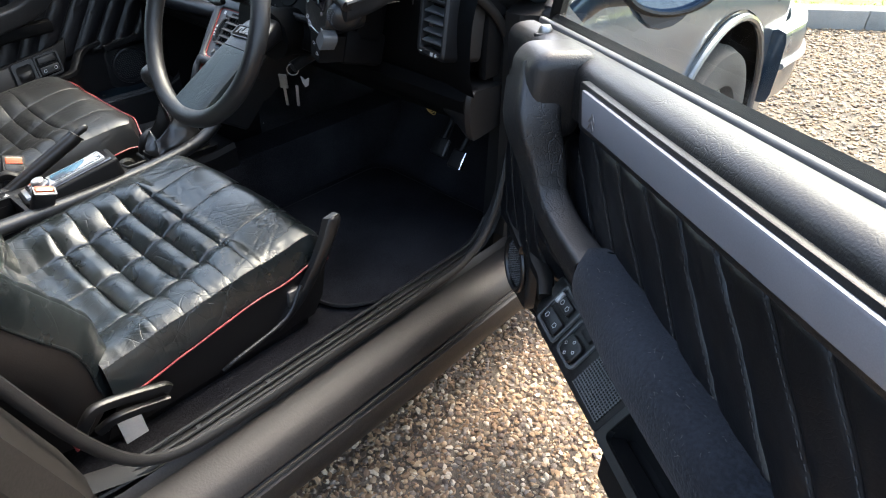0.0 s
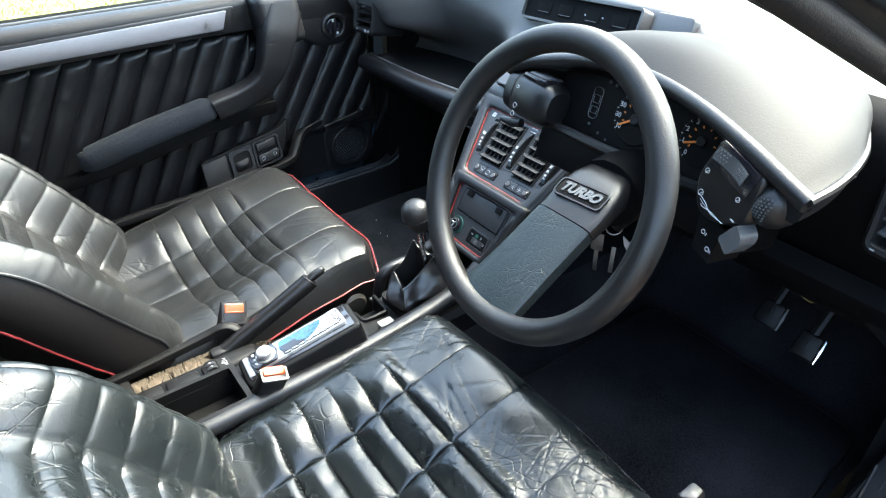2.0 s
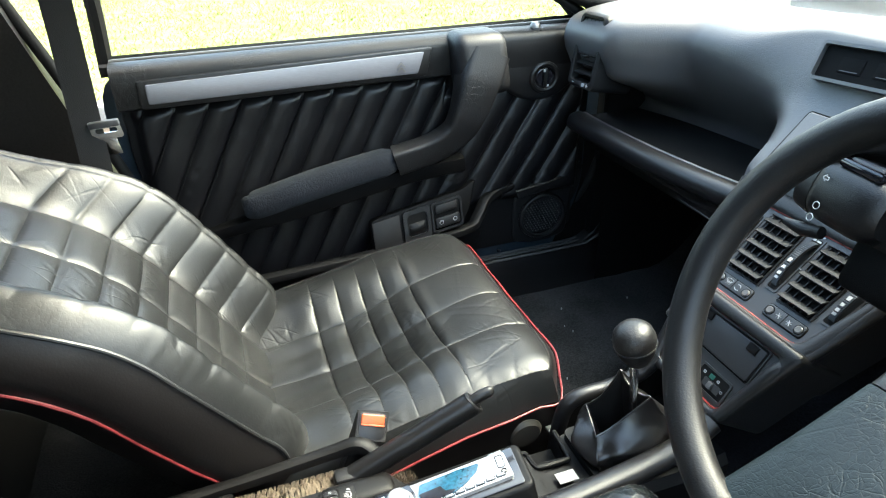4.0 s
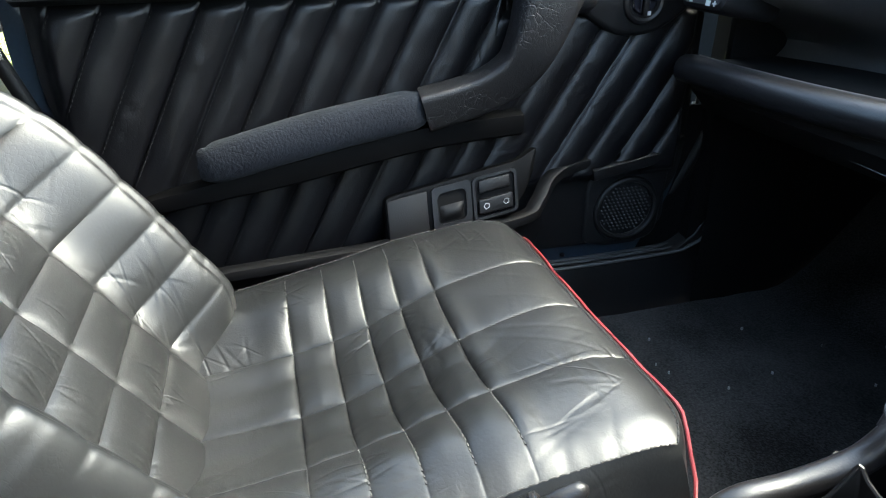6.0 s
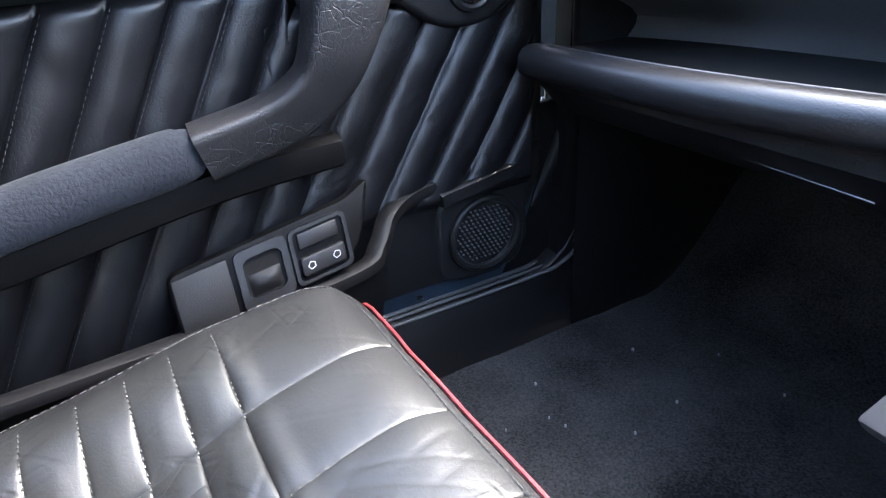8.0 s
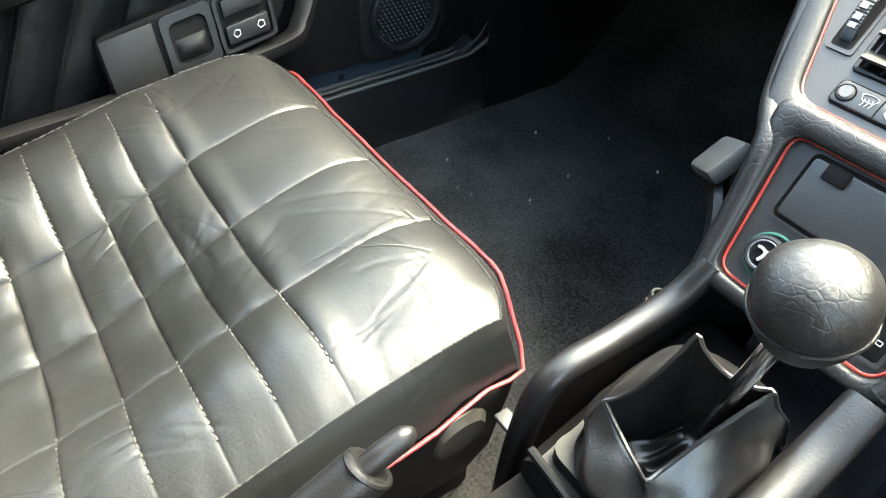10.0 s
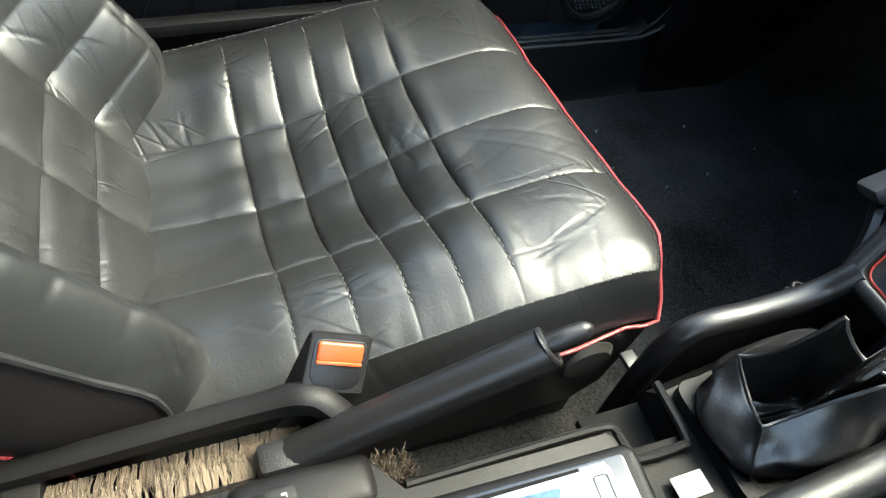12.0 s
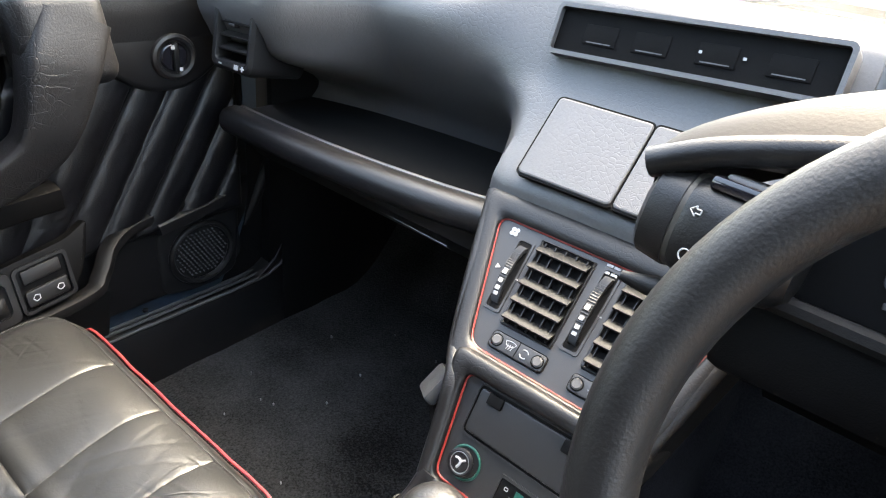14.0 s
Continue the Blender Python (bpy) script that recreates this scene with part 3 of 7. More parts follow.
# floor, tunnel, footwell walls; driver side darker, footwell shade put into its colour
for x0, x1, pile in ((-0.72, -0.08, CARPET), (-0.08, 0.65, SHADEPILE)):
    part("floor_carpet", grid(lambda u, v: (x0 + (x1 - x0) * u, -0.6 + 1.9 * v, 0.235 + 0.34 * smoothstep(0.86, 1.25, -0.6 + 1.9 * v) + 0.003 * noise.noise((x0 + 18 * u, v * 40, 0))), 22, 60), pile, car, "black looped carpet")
part("floor_pan", box(-0.86, 0.79, -1.2, 1.3, 0.13, 0.2, 0.01), RUBBER, car)
part("bulkhead", box(-0.72, 0.65, 1.14, 1.18, 0.3, 0.95, 0.01), VOID, car)
for f in (None, mirrored(same_place)):
    part("kick_panel", loft([[(0.668, 0.70, 0.22), (0.67, 0.70, 0.82), (0.64, 1.18, 0.86), (0.64, 1.18, 0.22)],
                             [(0.69, 0.72, 0.22), (0.69, 0.72, 0.82), (0.66, 1.2, 0.86), (0.66, 1.2, 0.22)]], f), VOID, car)
    # hinge post and its bolts
    post = loft([[(0.70, 0.69, 0.34), (0.74, 0.69, 0.34), (0.775, 0.735, 0.34), (0.70, 0.76, 0.34)],
                 [(0.70, 0.70, 0.5), (0.735, 0.70, 0.5), (0.79, 0.755, 0.5), (0.70, 0.79, 0.5)],
                 [(0.69, 0.70, 0.86), (0.725, 0.70, 0.86), (0.79, 0.755, 0.86), (0.69, 0.8, 0.9)]], f)
    # passenger post is near-black, with the shade beside the dash in its colour
    part("hinge_post", post, VOID if f else PRIMER, car, "grimy unpainted hinge post")
    hp = on_plane((0.745, 0.705, 0.79), (0.75, 0.55, 0), (0, 0, 1))
    for z in (-0.2, 0.0):
        bmh = plate(rounded(0.035, 0.075, 0.012), 0.006, None, None, 0.002)
        part("hinge_plate", mapped(bmh, lambda a, b, c, z=z, f=f: (f or same_place)(*hp(a, b + z, c + 0.008))), PRIMER, car)
        part("hinge_bolt", mapped(disc(0.009, 0.008, None, None, 6), lambda a, b, c, z=z, f=f: (f or same_place)(*hp(a, b + z, c + 0.014))), STEEL, car)
    # windscreen pillar: inner trim and outer skin
    inner = [(0.682, 0.80, 0.85), (0.668, 0.62, 0.945), (0.655, 0.4, 1.05), (0.632, 0.15, 1.165), (0.595, -0.12, 1.275)]
    part("pillar_trim", tube(inner, 0.03, 12, 5, f, None, 0.7, (0.3, 0.5, 1)), MATTE, car, "black pillar trim")
    outer = [(0.728, 0.86, 0.86), (0.715, 0.66, 0.955), (0.695, 0.43, 1.065), (0.665, 0.18, 1.18), (0.62, -0.10, 1.29)]
    part("windscreen_pillar", tube(outer, 0.034, 12, 5, f, None, 0.8, (0.3, 0.5, 1)), PAINT, car, "dark painted windscreen pillar")
    # centre pillar
    rings = []
    for y, z, w in ((-0.28, 0.3, 0.3), (-0.31, 0.45, 0.22), (-0.37, 0.65, 0.16), (-0.44, 0.9, 0.13), (-0.52, 1.26, 0.11)):
        x = 0.76 - 0.13 * smoothstep(0.75, 1.3, z)
        rings.append([(x - 0.06, y, z), (x + 0.03, y - 0.01, z), (x + 0.06, y - 0.05, z), (x + 0.05, y - w, z), (x - 0.07, y - w, z)])
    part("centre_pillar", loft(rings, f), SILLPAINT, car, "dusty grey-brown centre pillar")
    part("roof_rail", tube([(0.60, -0.10, 1.285), (0.595, -0.5, 1.31), (0.58, -1.2, 1.28)], 0.03, 10, 4, f), PAINT, car)
    # rear quarter, closed off plainly
    part("rear_side", box(0.70, 0.80, -1.25, -0.52, 0.2, 0.88, 0.02, f), PAINT, car)
part("roof", grid(lambda u, v: (MID + 0.64 * (2 * u - 1), -0.12 - 1.12 * v, 1.32 - 0.045 * (2 * u - 1) ** 4 - 0.03 * v * v), 12, 12), PAINT, car)
part("headliner", grid(lambda u, v: (MID + 0.6 * (2 * u - 1), -0.12 - 1.1 * v, 1.292 - 0.03 * (2 * u - 1) ** 4 - 0.03 * v * v), 12, 12), HEADLINER, car)
part("rear_panel", box(-0.78, 0.71, -1.3, -1.22, 0.2, 0.88, 0.02), PAINT, car)
# added panel, no part of the car, that blocks a bright gap under the door
part("gap_blocker", box(-0.803, -0.795, 0.2, 0.86, 0.24, 0.6, 0.002), VOID, car)
# unseen walls added where rear windows would be, to keep light from behind out
part("rear_shade_wall", box(-0.70, 0.63, -1.25, -1.2, 0.86, 1.29, 0.02), MATTE, car)
for f in (None, mirrored(same_place)):
    part("rear_side_shade_wall", box(0.58, 0.70, -1.24, -0.60, 0.86, 1.29, 0.02, f), MATTE, car)
screen = part("windscreen", grid(lambda u, v: (MID + (0.70 - 0.1 * v) * (2 * u - 1), 1.10 - 0.3 * (2 * u - 1) ** 2 * (1 - 0.5 * v) - 1.18 * v, 0.885 + 0.41 * v + 0.0 * u), 16, 12), CLEAR, car, "clear raked windscreen")
screen.visible_shadow = False


def wing_top(y):
    return 0.905 - 0.05 * smoothstep(0.8, 1.8, y) - 0.16 * smoothstep(1.6, 2.5, y)


def wing(u, v):
    """Front wing: along y by u, up by v, cut out over the wheel."""
    y = 0.72 + 1.75 * u
    low = 0.24
    d = 1 - ((y - 1.62) / 0.40) ** 2
    if d > 0:
        low = max(low, 0.30 + 0.40 * math.sqrt(d))
    z = low + (wing_top(y) - low) * v
    k = (z - 0.24) / 0.66
    return (0.862 - 0.05 * k ** 3 - 0.012 * (1 - k) ** 2 - 0.30 * smoothstep(2.1, 2.5, y) ** 2, y, z)


for f in (None, mirrored(same_place)):
    part("front_wing", grid(wing, 70, 14, f), PAINT, car, "dark front wing reflecting the sky")
    part("wheel_arch_lip", tube([(0.858, 1.62 + 0.40 * math.cos(radians(a)), 0.30 + 0.40 * math.sin(radians(a))) for a in range(0, 181, 12)], 0.012, 8, 3, f), PAINT, car)
    part("wheel_arch_liner", loft([[(x, 1.62 + 0.42 * math.cos(radians(a)), 0.30 + 0.42 * math.sin(radians(a))) for a in range(-5, 186, 10)] for x in (0.85, 0.5)], f, None, False, False), VOID, car)
    part("scuttle_edge", tube([(0.775, 0.715, 0.83), (0.795, 0.70, 0.885), (0.77, 0.78, 0.915), (0.73, 0.87, 0.90)], 0.014, 12, 5, f), RUBBER, car)
part("bonnet", grid(lambda u, v: (MID + (0.845 - 0.05) * (2 * u - 1) * (1 - 0.22 * smoothstep(0.7, 1, v)), 0.86 + 1.55 * v + 0.1 * (1 - (2 * u - 1) ** 2) * (1 - v), wing_top(0.8 + 1.6 * v) + 0.018 * (1 - (2 * u - 1) ** 4)), 20, 24), PAINT, car, "dark bonnet reflecting a white sky")
part("front_bumper", tube([(0.87, 2.04, 0.46), (0.86, 2.3, 0.46), (0.7, 2.5, 0.46), (-0.03, 2.56, 0.46), (-0.77, 2.5, 0.46), (-0.93, 2.3, 0.46), (-0.94, 2.04, 0.46)], 0.13, 12, 6, None, None, 0.3, (0, 0, 1), True, 4.0), PAINT, car, "dark bumper with a pale strip")
part("bumper_strip", tube([(0.912, 2.04, 0.47), (0.90, 2.32, 0.47), (0.72, 2.54, 0.47), (-0.03, 2.605, 0.47)], 0.012, 6, 5), SILVER, car)
wheel_hub = part("wheel", disc(0.19, 0.12, on_plane((0.84, 1.62, 0.30), (0, 1, 0), (0, 0, 1)), None, 28, ease=0.1), STEEL, car, "front wheel with black tyre")
prof = [(0.195, -0.09), (0.25, -0.1), (0.295, -0.085), (0.312, -0.05), (0.312, 0.05), (0.295, 0.085), (0.25, 0.1), (0.195, 0.09)]
part("tyre", loft([[(0.775 + h, 1.62 + r * math.cos(a), 0.30 + r * math.sin(a)) for r, h in prof] for a in (2 * math.pi * i / 40 for i in range(41))], None, None, False), TYRE, wheel_hub, "black treaded tyre")
wip = thing("wiper", "black wiper arm lying at the base of the windscreen", "wiper")
part("wiper_arm", tube([(0.55, 1.02, 0.915), (0.45, 0.97, 0.93), (0.2, 0.98, 0.955)], 0.007, 6, 5), MATTE, wip)
part("wiper_blade", tube([(0.5, 0.94, 0.94), (0.2, 0.98, 0.945), (-0.1, 1.03, 0.945)], 0.005, 6, 5), RUBBER, wip)


# ---------------------------------------------------------------- doors
def driver_base(s, w, z):
    """Door coordinates: s back from the hinge, w inwards, z up."""
    return (0.82 + 0.785 * s - 0.62 * w, 0.60 - 0.62 * s - 0.785 * w, z + 0.11 * (s - 0.42))


def driver_map(s, w, z):
    """The driver's door stands open; its lower half tucks away outwards below the armrest."""
    turn = 0.42 + 0.09 * smoothstep(0.2, 0.32, s)
    w -= 0.036 * smoothstep(0.63, 0.57, z) * smoothstep(0.24, 0.33, s) + 0.11 * smoothstep(turn, turn - 0.2, z)
    return driver_base(s, w, z)


def passenger_map(s, w, z):
    return (-0.785 + w, 0.665 - s, 0.96 * z - 0.02)


def build_door(m, door, driver):
    # metal shell and edges
    low_z = 0.275 if driver else 0.40
    out = smooth_corners([(0.0, 0.5), (0.0, 0.90), (0.06, 0.925), (1.03, 0.935), (1.03, 0.7), (0.93, 0.33), (0.8, 0.24), (0.14, 0.24)], 0.08)
    part("door_skin", plate(out, 0.07, lambda a, b, c: m(a, c - 0.004, b)), PAINT, door, "dark painted outer door skin")
    part("door_card", plate(smooth_corners([(0.012, 0.5), (0.012, 0.89), (0.06, 0.915), (1.0, 0.92), (1.0, 0.7), (0.905, low_z + 0.08), (0.78, low_z), (0.15, low_z)], 0.07), 0.03,
                            lambda a, b, c: m(a, c + 0.018, b), None, 0.008), MATTE, door)
    # quilted skin, slanting channels
    front = [0.044 + 0.0633 * k for k in range(8)]
    rear = [0.334 + 0.0725 * k for k in range(14)] if driver else [0.355 + 0.0597 * k for k in range(13)]

    puff = 0.0055 if driver else 0.012

    def skin_w(lines, slope, s, z, s0, s1, low, high):
        """Depth of the padded skin: narrow stitched seams between softly filled channels."""
        d = min(abs(s - (k - slope * (z - 0.65))) for k in lines)
        edge = smoothstep(0, 0.018, min(s - s0, s1 - s, z - low, high - z))
        fill = 0.4 * (1 - math.exp(-d / 0.0022)) + 0.6 * (1 - math.exp(-(d / 0.013) ** 1.4))
        wr = 0.0012 * noise.noise((s * 40, z * 30, 3)) + 0.003 * noise.noise((s * 12, z * 9, 7))
        pucker = 0.0016 * noise.noise((s * 60, z * 190, 5)) * max(0.0, noise.noise((s * 14, z * 14, 9)) + 0.1) * 2.2
        return 0.024 + puff * edge * fill + (0.017 - puff) * edge + wr + pucker

    def skin(lines, slope, s0, s1, low, high):
        def g(u, v):
            z = low + (high - low) * v
            k = s0 + slope * (low - 0.65) + (s1 - s0 + slope * (high - low)) * u
            s = min(s1, max(s0, k - slope * (z - 0.65)))
            return (s, skin_w(lines, slope, s, z, s0, s1, low, high), z)
        return g
    for lines, slope, s0, s1, low, high, nu in ((front, 0.61, 0.03, 0.42, 0.535, 0.83, 230), (rear, 1.0 if driver else 0.52, 0.36, 0.985, 0.44, 0.865, 360)):
        quilt = part("quilted_panel", grid(skin(lines, slope, s0, s1, low, high), nu, 60, m), DOORSKIN, door, "quilted black leather with slanting channels", 70.0)
        for k in lines:
            bm = bmesh.new()
            z = low + 0.012
            while z < high - 0.012:
                s = k - slope * (z - 0.65) - 0.004
                if s0 + 0.01 < s < s1 - 0.01:
                    w = skin_w(lines, slope, s, z, s0, s1, low, high)
                    tube([(s, w + 0.0006, z), (s - slope * 0.004, w + 0.0006, z + 0.004)], 0.0006, 4, 0, m, bm)
                z += 0.0068
            if bm.faces:
                part("stitching", bm, DOORTHREAD, quilt)["kind"] = "stuff"
    # padded belt rail with the glass slot
    prof = [(0.0, 0.905), (0.0, 0.938), (0.0075, 0.940), (0.0085, 0.9475), (0.012, 0.9495), (0.024, 0.9495), (0.037, 0.9475), (0.046, 0.9435), (0.0525, 0.9365), (0.0555, 0.927), (0.054, 0.90), (0.05, 0.868), (0.03, 0.86)]
    part("belt_rail", loft([[(s, w, z - 0.012 * smoothstep(0.1, 0.0, s)) for w, z in prof] for s in (0.05, 0.3, 0.6, 1.0)], m, None, True, True), RAILSKIN, door, "padded black belt rail")
    part("rail_bead", tube([(0.06, 0.0005, 0.9435), (0.5, 0.0005, 0.945), (1.0, 0.0005, 0.945)], 0.0075, 14, 4, m, None, 0.8, (0, 0, 1), True, 3.4), BEAD, door, "pale bead along the belt rail")
    part("glass_seal", loft([[(s, w, z) for w, z in ((-0.016, 0.92), (-0.015, 0.94), (-0.009, 0.943), (-0.004, 0.938), (-0.003, 0.92))] for s in (0.04, 0.5, 1.02)], m), RUBBER, door)
    part("seal_trim", loft([[(s, w, z) for w, z in ((-0.034, 0.925), (-0.036, 0.948), (-0.029, 0.953), (-0.022, 0.94))] for s in (0.04, 0.5, 1.02)], m), RUBBER, door, "black outer window seal")
    # thin grey bar added to paint in the bright glint at the glass edge
    part("glass_edge_glint", tube([(0.05, -0.0105, 0.9435), (0.5, -0.0105, 0.9445), (1.0, -0.0105, 0.9445)], 0.0016, 6, 4, m), STEELGREY, door, "thin pale line for the glint along the glass slot")
    pane = part("window", loft([[m(0.05, -0.018, 0.94), m(1.0, -0.018, 0.94)], [m(0.60, 0.018, 1.28), m(0.96, 0.018, 1.28)]], None, None, False, False), CLEAR, door, "clear side window")
    pane.visible_shadow = False
    wf = [(0.02, -0.04, 0.94), (0.12, -0.018, 1.03), (0.30, 0.002, 1.145), (0.60, 0.022, 1.29), (0.80, 0.022, 1.3), (0.97, 0.02, 1.29), (1.01, -0.03, 0.94)]
    part("window_frame", tube(wf, 0.014, 8, 5, m), RUBBER, door, "thin black window frame")
    # bright strip
    bar = smooth_corners([(0.425, 0.925), (0.945, 0.915), (0.945, 0.878), (0.44, 0.882)], 0.004, 2)
    part("trim_strip", plate(bar, 0.006, lambda a, b, c: m(a, 0.07 + c - 0.002, b), None, 0.002), ALU, door, "brushed silver trim strip")
    part("trim_backing", plate(smooth_corners([(0.405, 0.932), (0.96, 0.922), (0.96, 0.868), (0.42, 0.872)], 0.008, 2), 0.03, lambda a, b, c: m(a, 0.064 + c, b), None, 0.004), PLASTIC, door)
    em = bmesh.new()
    for dz in (0.0, -0.009):
        for sgn in (-1, 1):
            loft([[(0.475 + sgn * 0.0, 0.0705, 0.909 + dz), (0.475 + sgn * 0.008, 0.0705, 0.9 + dz), (0.475 + sgn * 0.008, 0.0705, 0.8965 + dz), (0.475, 0.0705, 0.9055 + dz)],
                  [(0.475, 0.0715, 0.909 + dz), (0.475 + sgn * 0.008, 0.0715, 0.9 + dz), (0.475 + sgn * 0.008, 0.0715, 0.8965 + dz), (0.475, 0.0715, 0.9055 + dz)]], m, em)
    part("emblem", em, STEEL, door)
    # pull handle: upright arm that sweeps back into the armrest
    arm = [(0.30, 0.085, 0.915), (0.325, 0.098, 0.86), (0.345, 0.10, 0.80), (0.37, 0.095, 0.755), (0.42, 0.085, 0.722), (0.50, 0.075, 0.70)]
    if driver:
        arm = [(s + 0.012 * smoothstep(0.9, 0.84, z), w - 0.02 * smoothstep(0.88, 0.78, z), z) for s, w, z in arm]
    part("pull_handle", tube(arm, [0.044, 0.043, 0.036, 0.030, 0.029, 0.03], 28, 9, m, None, 0.75, (1, 0, 0.3), True, 6.0), GRAIN, door, "grained black pull handle")
    part("handle_cap", box(0.257, 0.366, 0.03, 0.121, 0.83, 0.958, 0.024, lambda a, b, c: m(a + 0.006 * (c - 0.89) / 0.06, b - 0.012 * smoothstep(0.90, 0.958, c), c), None, 5), GRAIN, door, "grained black handle head")
    part("cap_plug", disc(0.008, 0.006, lambda a, b, c: m(0.33 + a, 0.124 + c, 0.86 + b), None, 14), MATTE, door)
    base = [(0.34, 0.04, 0.66), (0.5, 0.055, 0.655), (0.7, 0.058, 0.62), (0.92, 0.04, 0.575)]
    if driver:
        base = [(s, w - 0.036, z + 0.012) for s, w, z in base]
    part("armrest_base", tube(base, [0.021, 0.023, 0.022, 0.014], 10, 6, m, None, 1.0, (0, 0, 1), True, 3.0), DECK, door, "black armrest moulding")
    end, fat = (0.87, 1.08) if driver else (0.80, 0.72)
    pad = [(0.515, 0.07, 0.70), (0.53, 0.073, 0.699), (0.66, 0.076, 0.678), (end - 0.015, 0.07, 0.648), (end, 0.066, 0.645)]
    if driver:
        pad = [(0.53, 0.044, 0.702), (0.545, 0.047, 0.70), (0.68, 0.05, 0.681), (0.835, 0.046, 0.664), (0.85, 0.043, 0.662)]
    part("armrest_pad", tube(pad, [0.034 * fat, 0.041 * fat, 0.042 * fat, 0.040 * fat, 0.033 * fat], 16, 6, m, None, 0.92, (0, 0, 1), True, 2.8), CLOTH, door, "dark blue cloth armrest sleeve")
    if driver:
        dust = np.random.default_rng(21)
        bm = bmesh.new()
        for _ in range(150):
            k, t = 0.02 + 0.96 * dust.random(), radians(10 + 170 * dust.random())
            at = Vector(pad[1]).lerp(Vector(pad[3]), k)
            r = 0.0462
            c, q = math.copysign(abs(math.cos(t)) ** (2 / 2.8), math.cos(t)), abs(math.sin(t)) ** (2 / 2.8)
            p = at + Vector((0, 0.92 * r * c, r * q))
            turn, ln = 6.28 * dust.random(), 0.0012 + 0.0035 * dust.random() ** 3
            d = Vector((math.cos(turn), -0.6 * math.sin(turn) * q, 0.6 * math.sin(turn) * c)) * ln
            tube([p - d, p + Vector((0.0006, 0, 0.0004)), p + d], 0.00022, 3, 1, m, bm)
        part("lint", bm, CREAM, door, "pale lint on the sleeve")["kind"] = "stuff"
    # catch cover with a recessed winder plug
    cov = smooth_corners([(0.04, 0.88), (0.26, 0.90), (0.26, 0.83), (0.19, 0.785), (0.12, 0.785), (0.05, 0.835)], 0.03)
    part("catch_cover", plate(cov, 0.035, lambda a, b, c: m(a, 0.05 + c, b), None, 0.01, 3), PLASTIC, door, "smooth black corner cover")
    part("winder_ring", ring(0.03, 0.006, lambda a, b, c: m(0.148 + a, 0.05 + c, 0.838 + b)), PLASTIC, door)
    part("winder_plug", disc(0.027, 0.012, lambda a, b, c: m(0.148 + a, 0.053 + c, 0.838 + b), None, 24, ease=0.3), GLOSS, door)
    part("winder_slot", box(-0.004, 0.004, -0.022, 0.022, 0.0, 0.006, 0.002, lambda a, b, c: m(0.148 + a, 0.054 + c, 0.838 + b)), PLASTIC, door)
    for dz in (0.017, -0.017):
        part("white_mark", box(-0.0025, 0.0025, -0.003, 0.003, 0, 0.0015, 0, lambda a, b, c, dz=dz: m(0.149 + a + 0.3 * dz, 0.06 + c, 0.838 + b + dz)), WHITE, door)
    # lock pin
    part("lock_pin", tube([(0.165, 0.03, 0.935), (0.165, 0.03, 0.95), (0.165, 0.03, 0.956)], [0.011, 0.011, 0.007], 12, 2, m, None, 1.0, (1, 0, 0)), STEEL, door, "worn metal lock pin")
    part("lock_collar", ring(0.014, 0.004, lambda a, b, c: m(0.165 + a, 0.03 + b, 0.941 + c)), MATTE, door)
    # lower ledge, bin and speaker
    ledge = [(0.02, 0.012, 0.592), (0.06, 0.016, 0.588), (0.15, 0.02, 0.577), (0.24, 0.03, 0.566), (0.285, 0.05, 0.553), (0.315, 0.075, 0.525), (0.35, 0.09, 0.508), (0.5, 0.094, 0.494), (0.7, 0.092, 0.482), (0.88, 0.075, 0.47), (0.905, 0.05, 0.5), (0.91, 0.035, 0.55)]
    if driver:
        ledge = ledge[:4] + [(0.29, 0.052, 0.556), (0.325, 0.072, 0.548), (0.345, 0.078, 0.54)]
    part("bin_rim", tube(ledge, 0.011, 10, 6, m, None, 1.2, (0, 0, 1), True, 3.0), MOULD, door, "moulded black bin rim")
    if not driver:
        part("bin_front", grid(lambda u, v: (0.31 + 0.58 * u, 0.09 - 0.04 * v, 0.505 - 0.03 * u - (0.11 - 0.02 * u) * v), 12, 6, m), PLASTIC, door)
        part("bin_floor", grid(lambda u, v: (0.58 + 0.31 * u, 0.03 + 0.05 * v, 0.40), 4, 3, m), VOID, door)
    part("lower_panel", plate(smooth_corners([(0.04, 0.57), (0.29, 0.535), (0.32, max(low_z, 0.36)), (0.25, max(low_z, 0.315)), (0.10, max(low_z, 0.33)), (0.03, 0.42)], 0.03), 0.02, lambda a, b, c: m(a, 0.012 + c, b), None, 0.006), MATTE, door)
    part("speaker_shelf", tube([(0.045, 0.026, 0.572), (0.12, 0.032, 0.562), (0.20, 0.034, 0.55)], 0.012, 10, 6, m, None, 1.0, (0, 0, 1), True, 3.5), PLASTIC, door, "ledge over the speaker")
    part("speaker_frame", plate(smooth_corners([(0.035, 0.562), (0.20, 0.54), (0.20, 0.40), (0.12, max(low_z - 0.005, 0.36)), (0.05, max(low_z, 0.39))], 0.03), 0.02, lambda a, b, c: m(a, 0.022 + c, b), None, 0.008, 3), MATTE, door)
    part("speaker_ring", ring(0.058, 0.006, lambda a, b, c: m(0.12 + a, 0.024 + c, 0.47 + b), None, 36), PLASTIC, door)
    grille = part("speaker_grille", disc(0.055, 0.01, lambda a, b, c: m(0.12 + a, 0.021 + c, 0.47 + b), None, 32, ease=0.06), VOID, door, "round black speaker grille")
    bm = bmesh.new()
    for i in range(-6, 7):
        for j in range(-6, 7):
            a, b = 0.0078 * (i + 0.5 * (j % 2)), 0.0068 * j
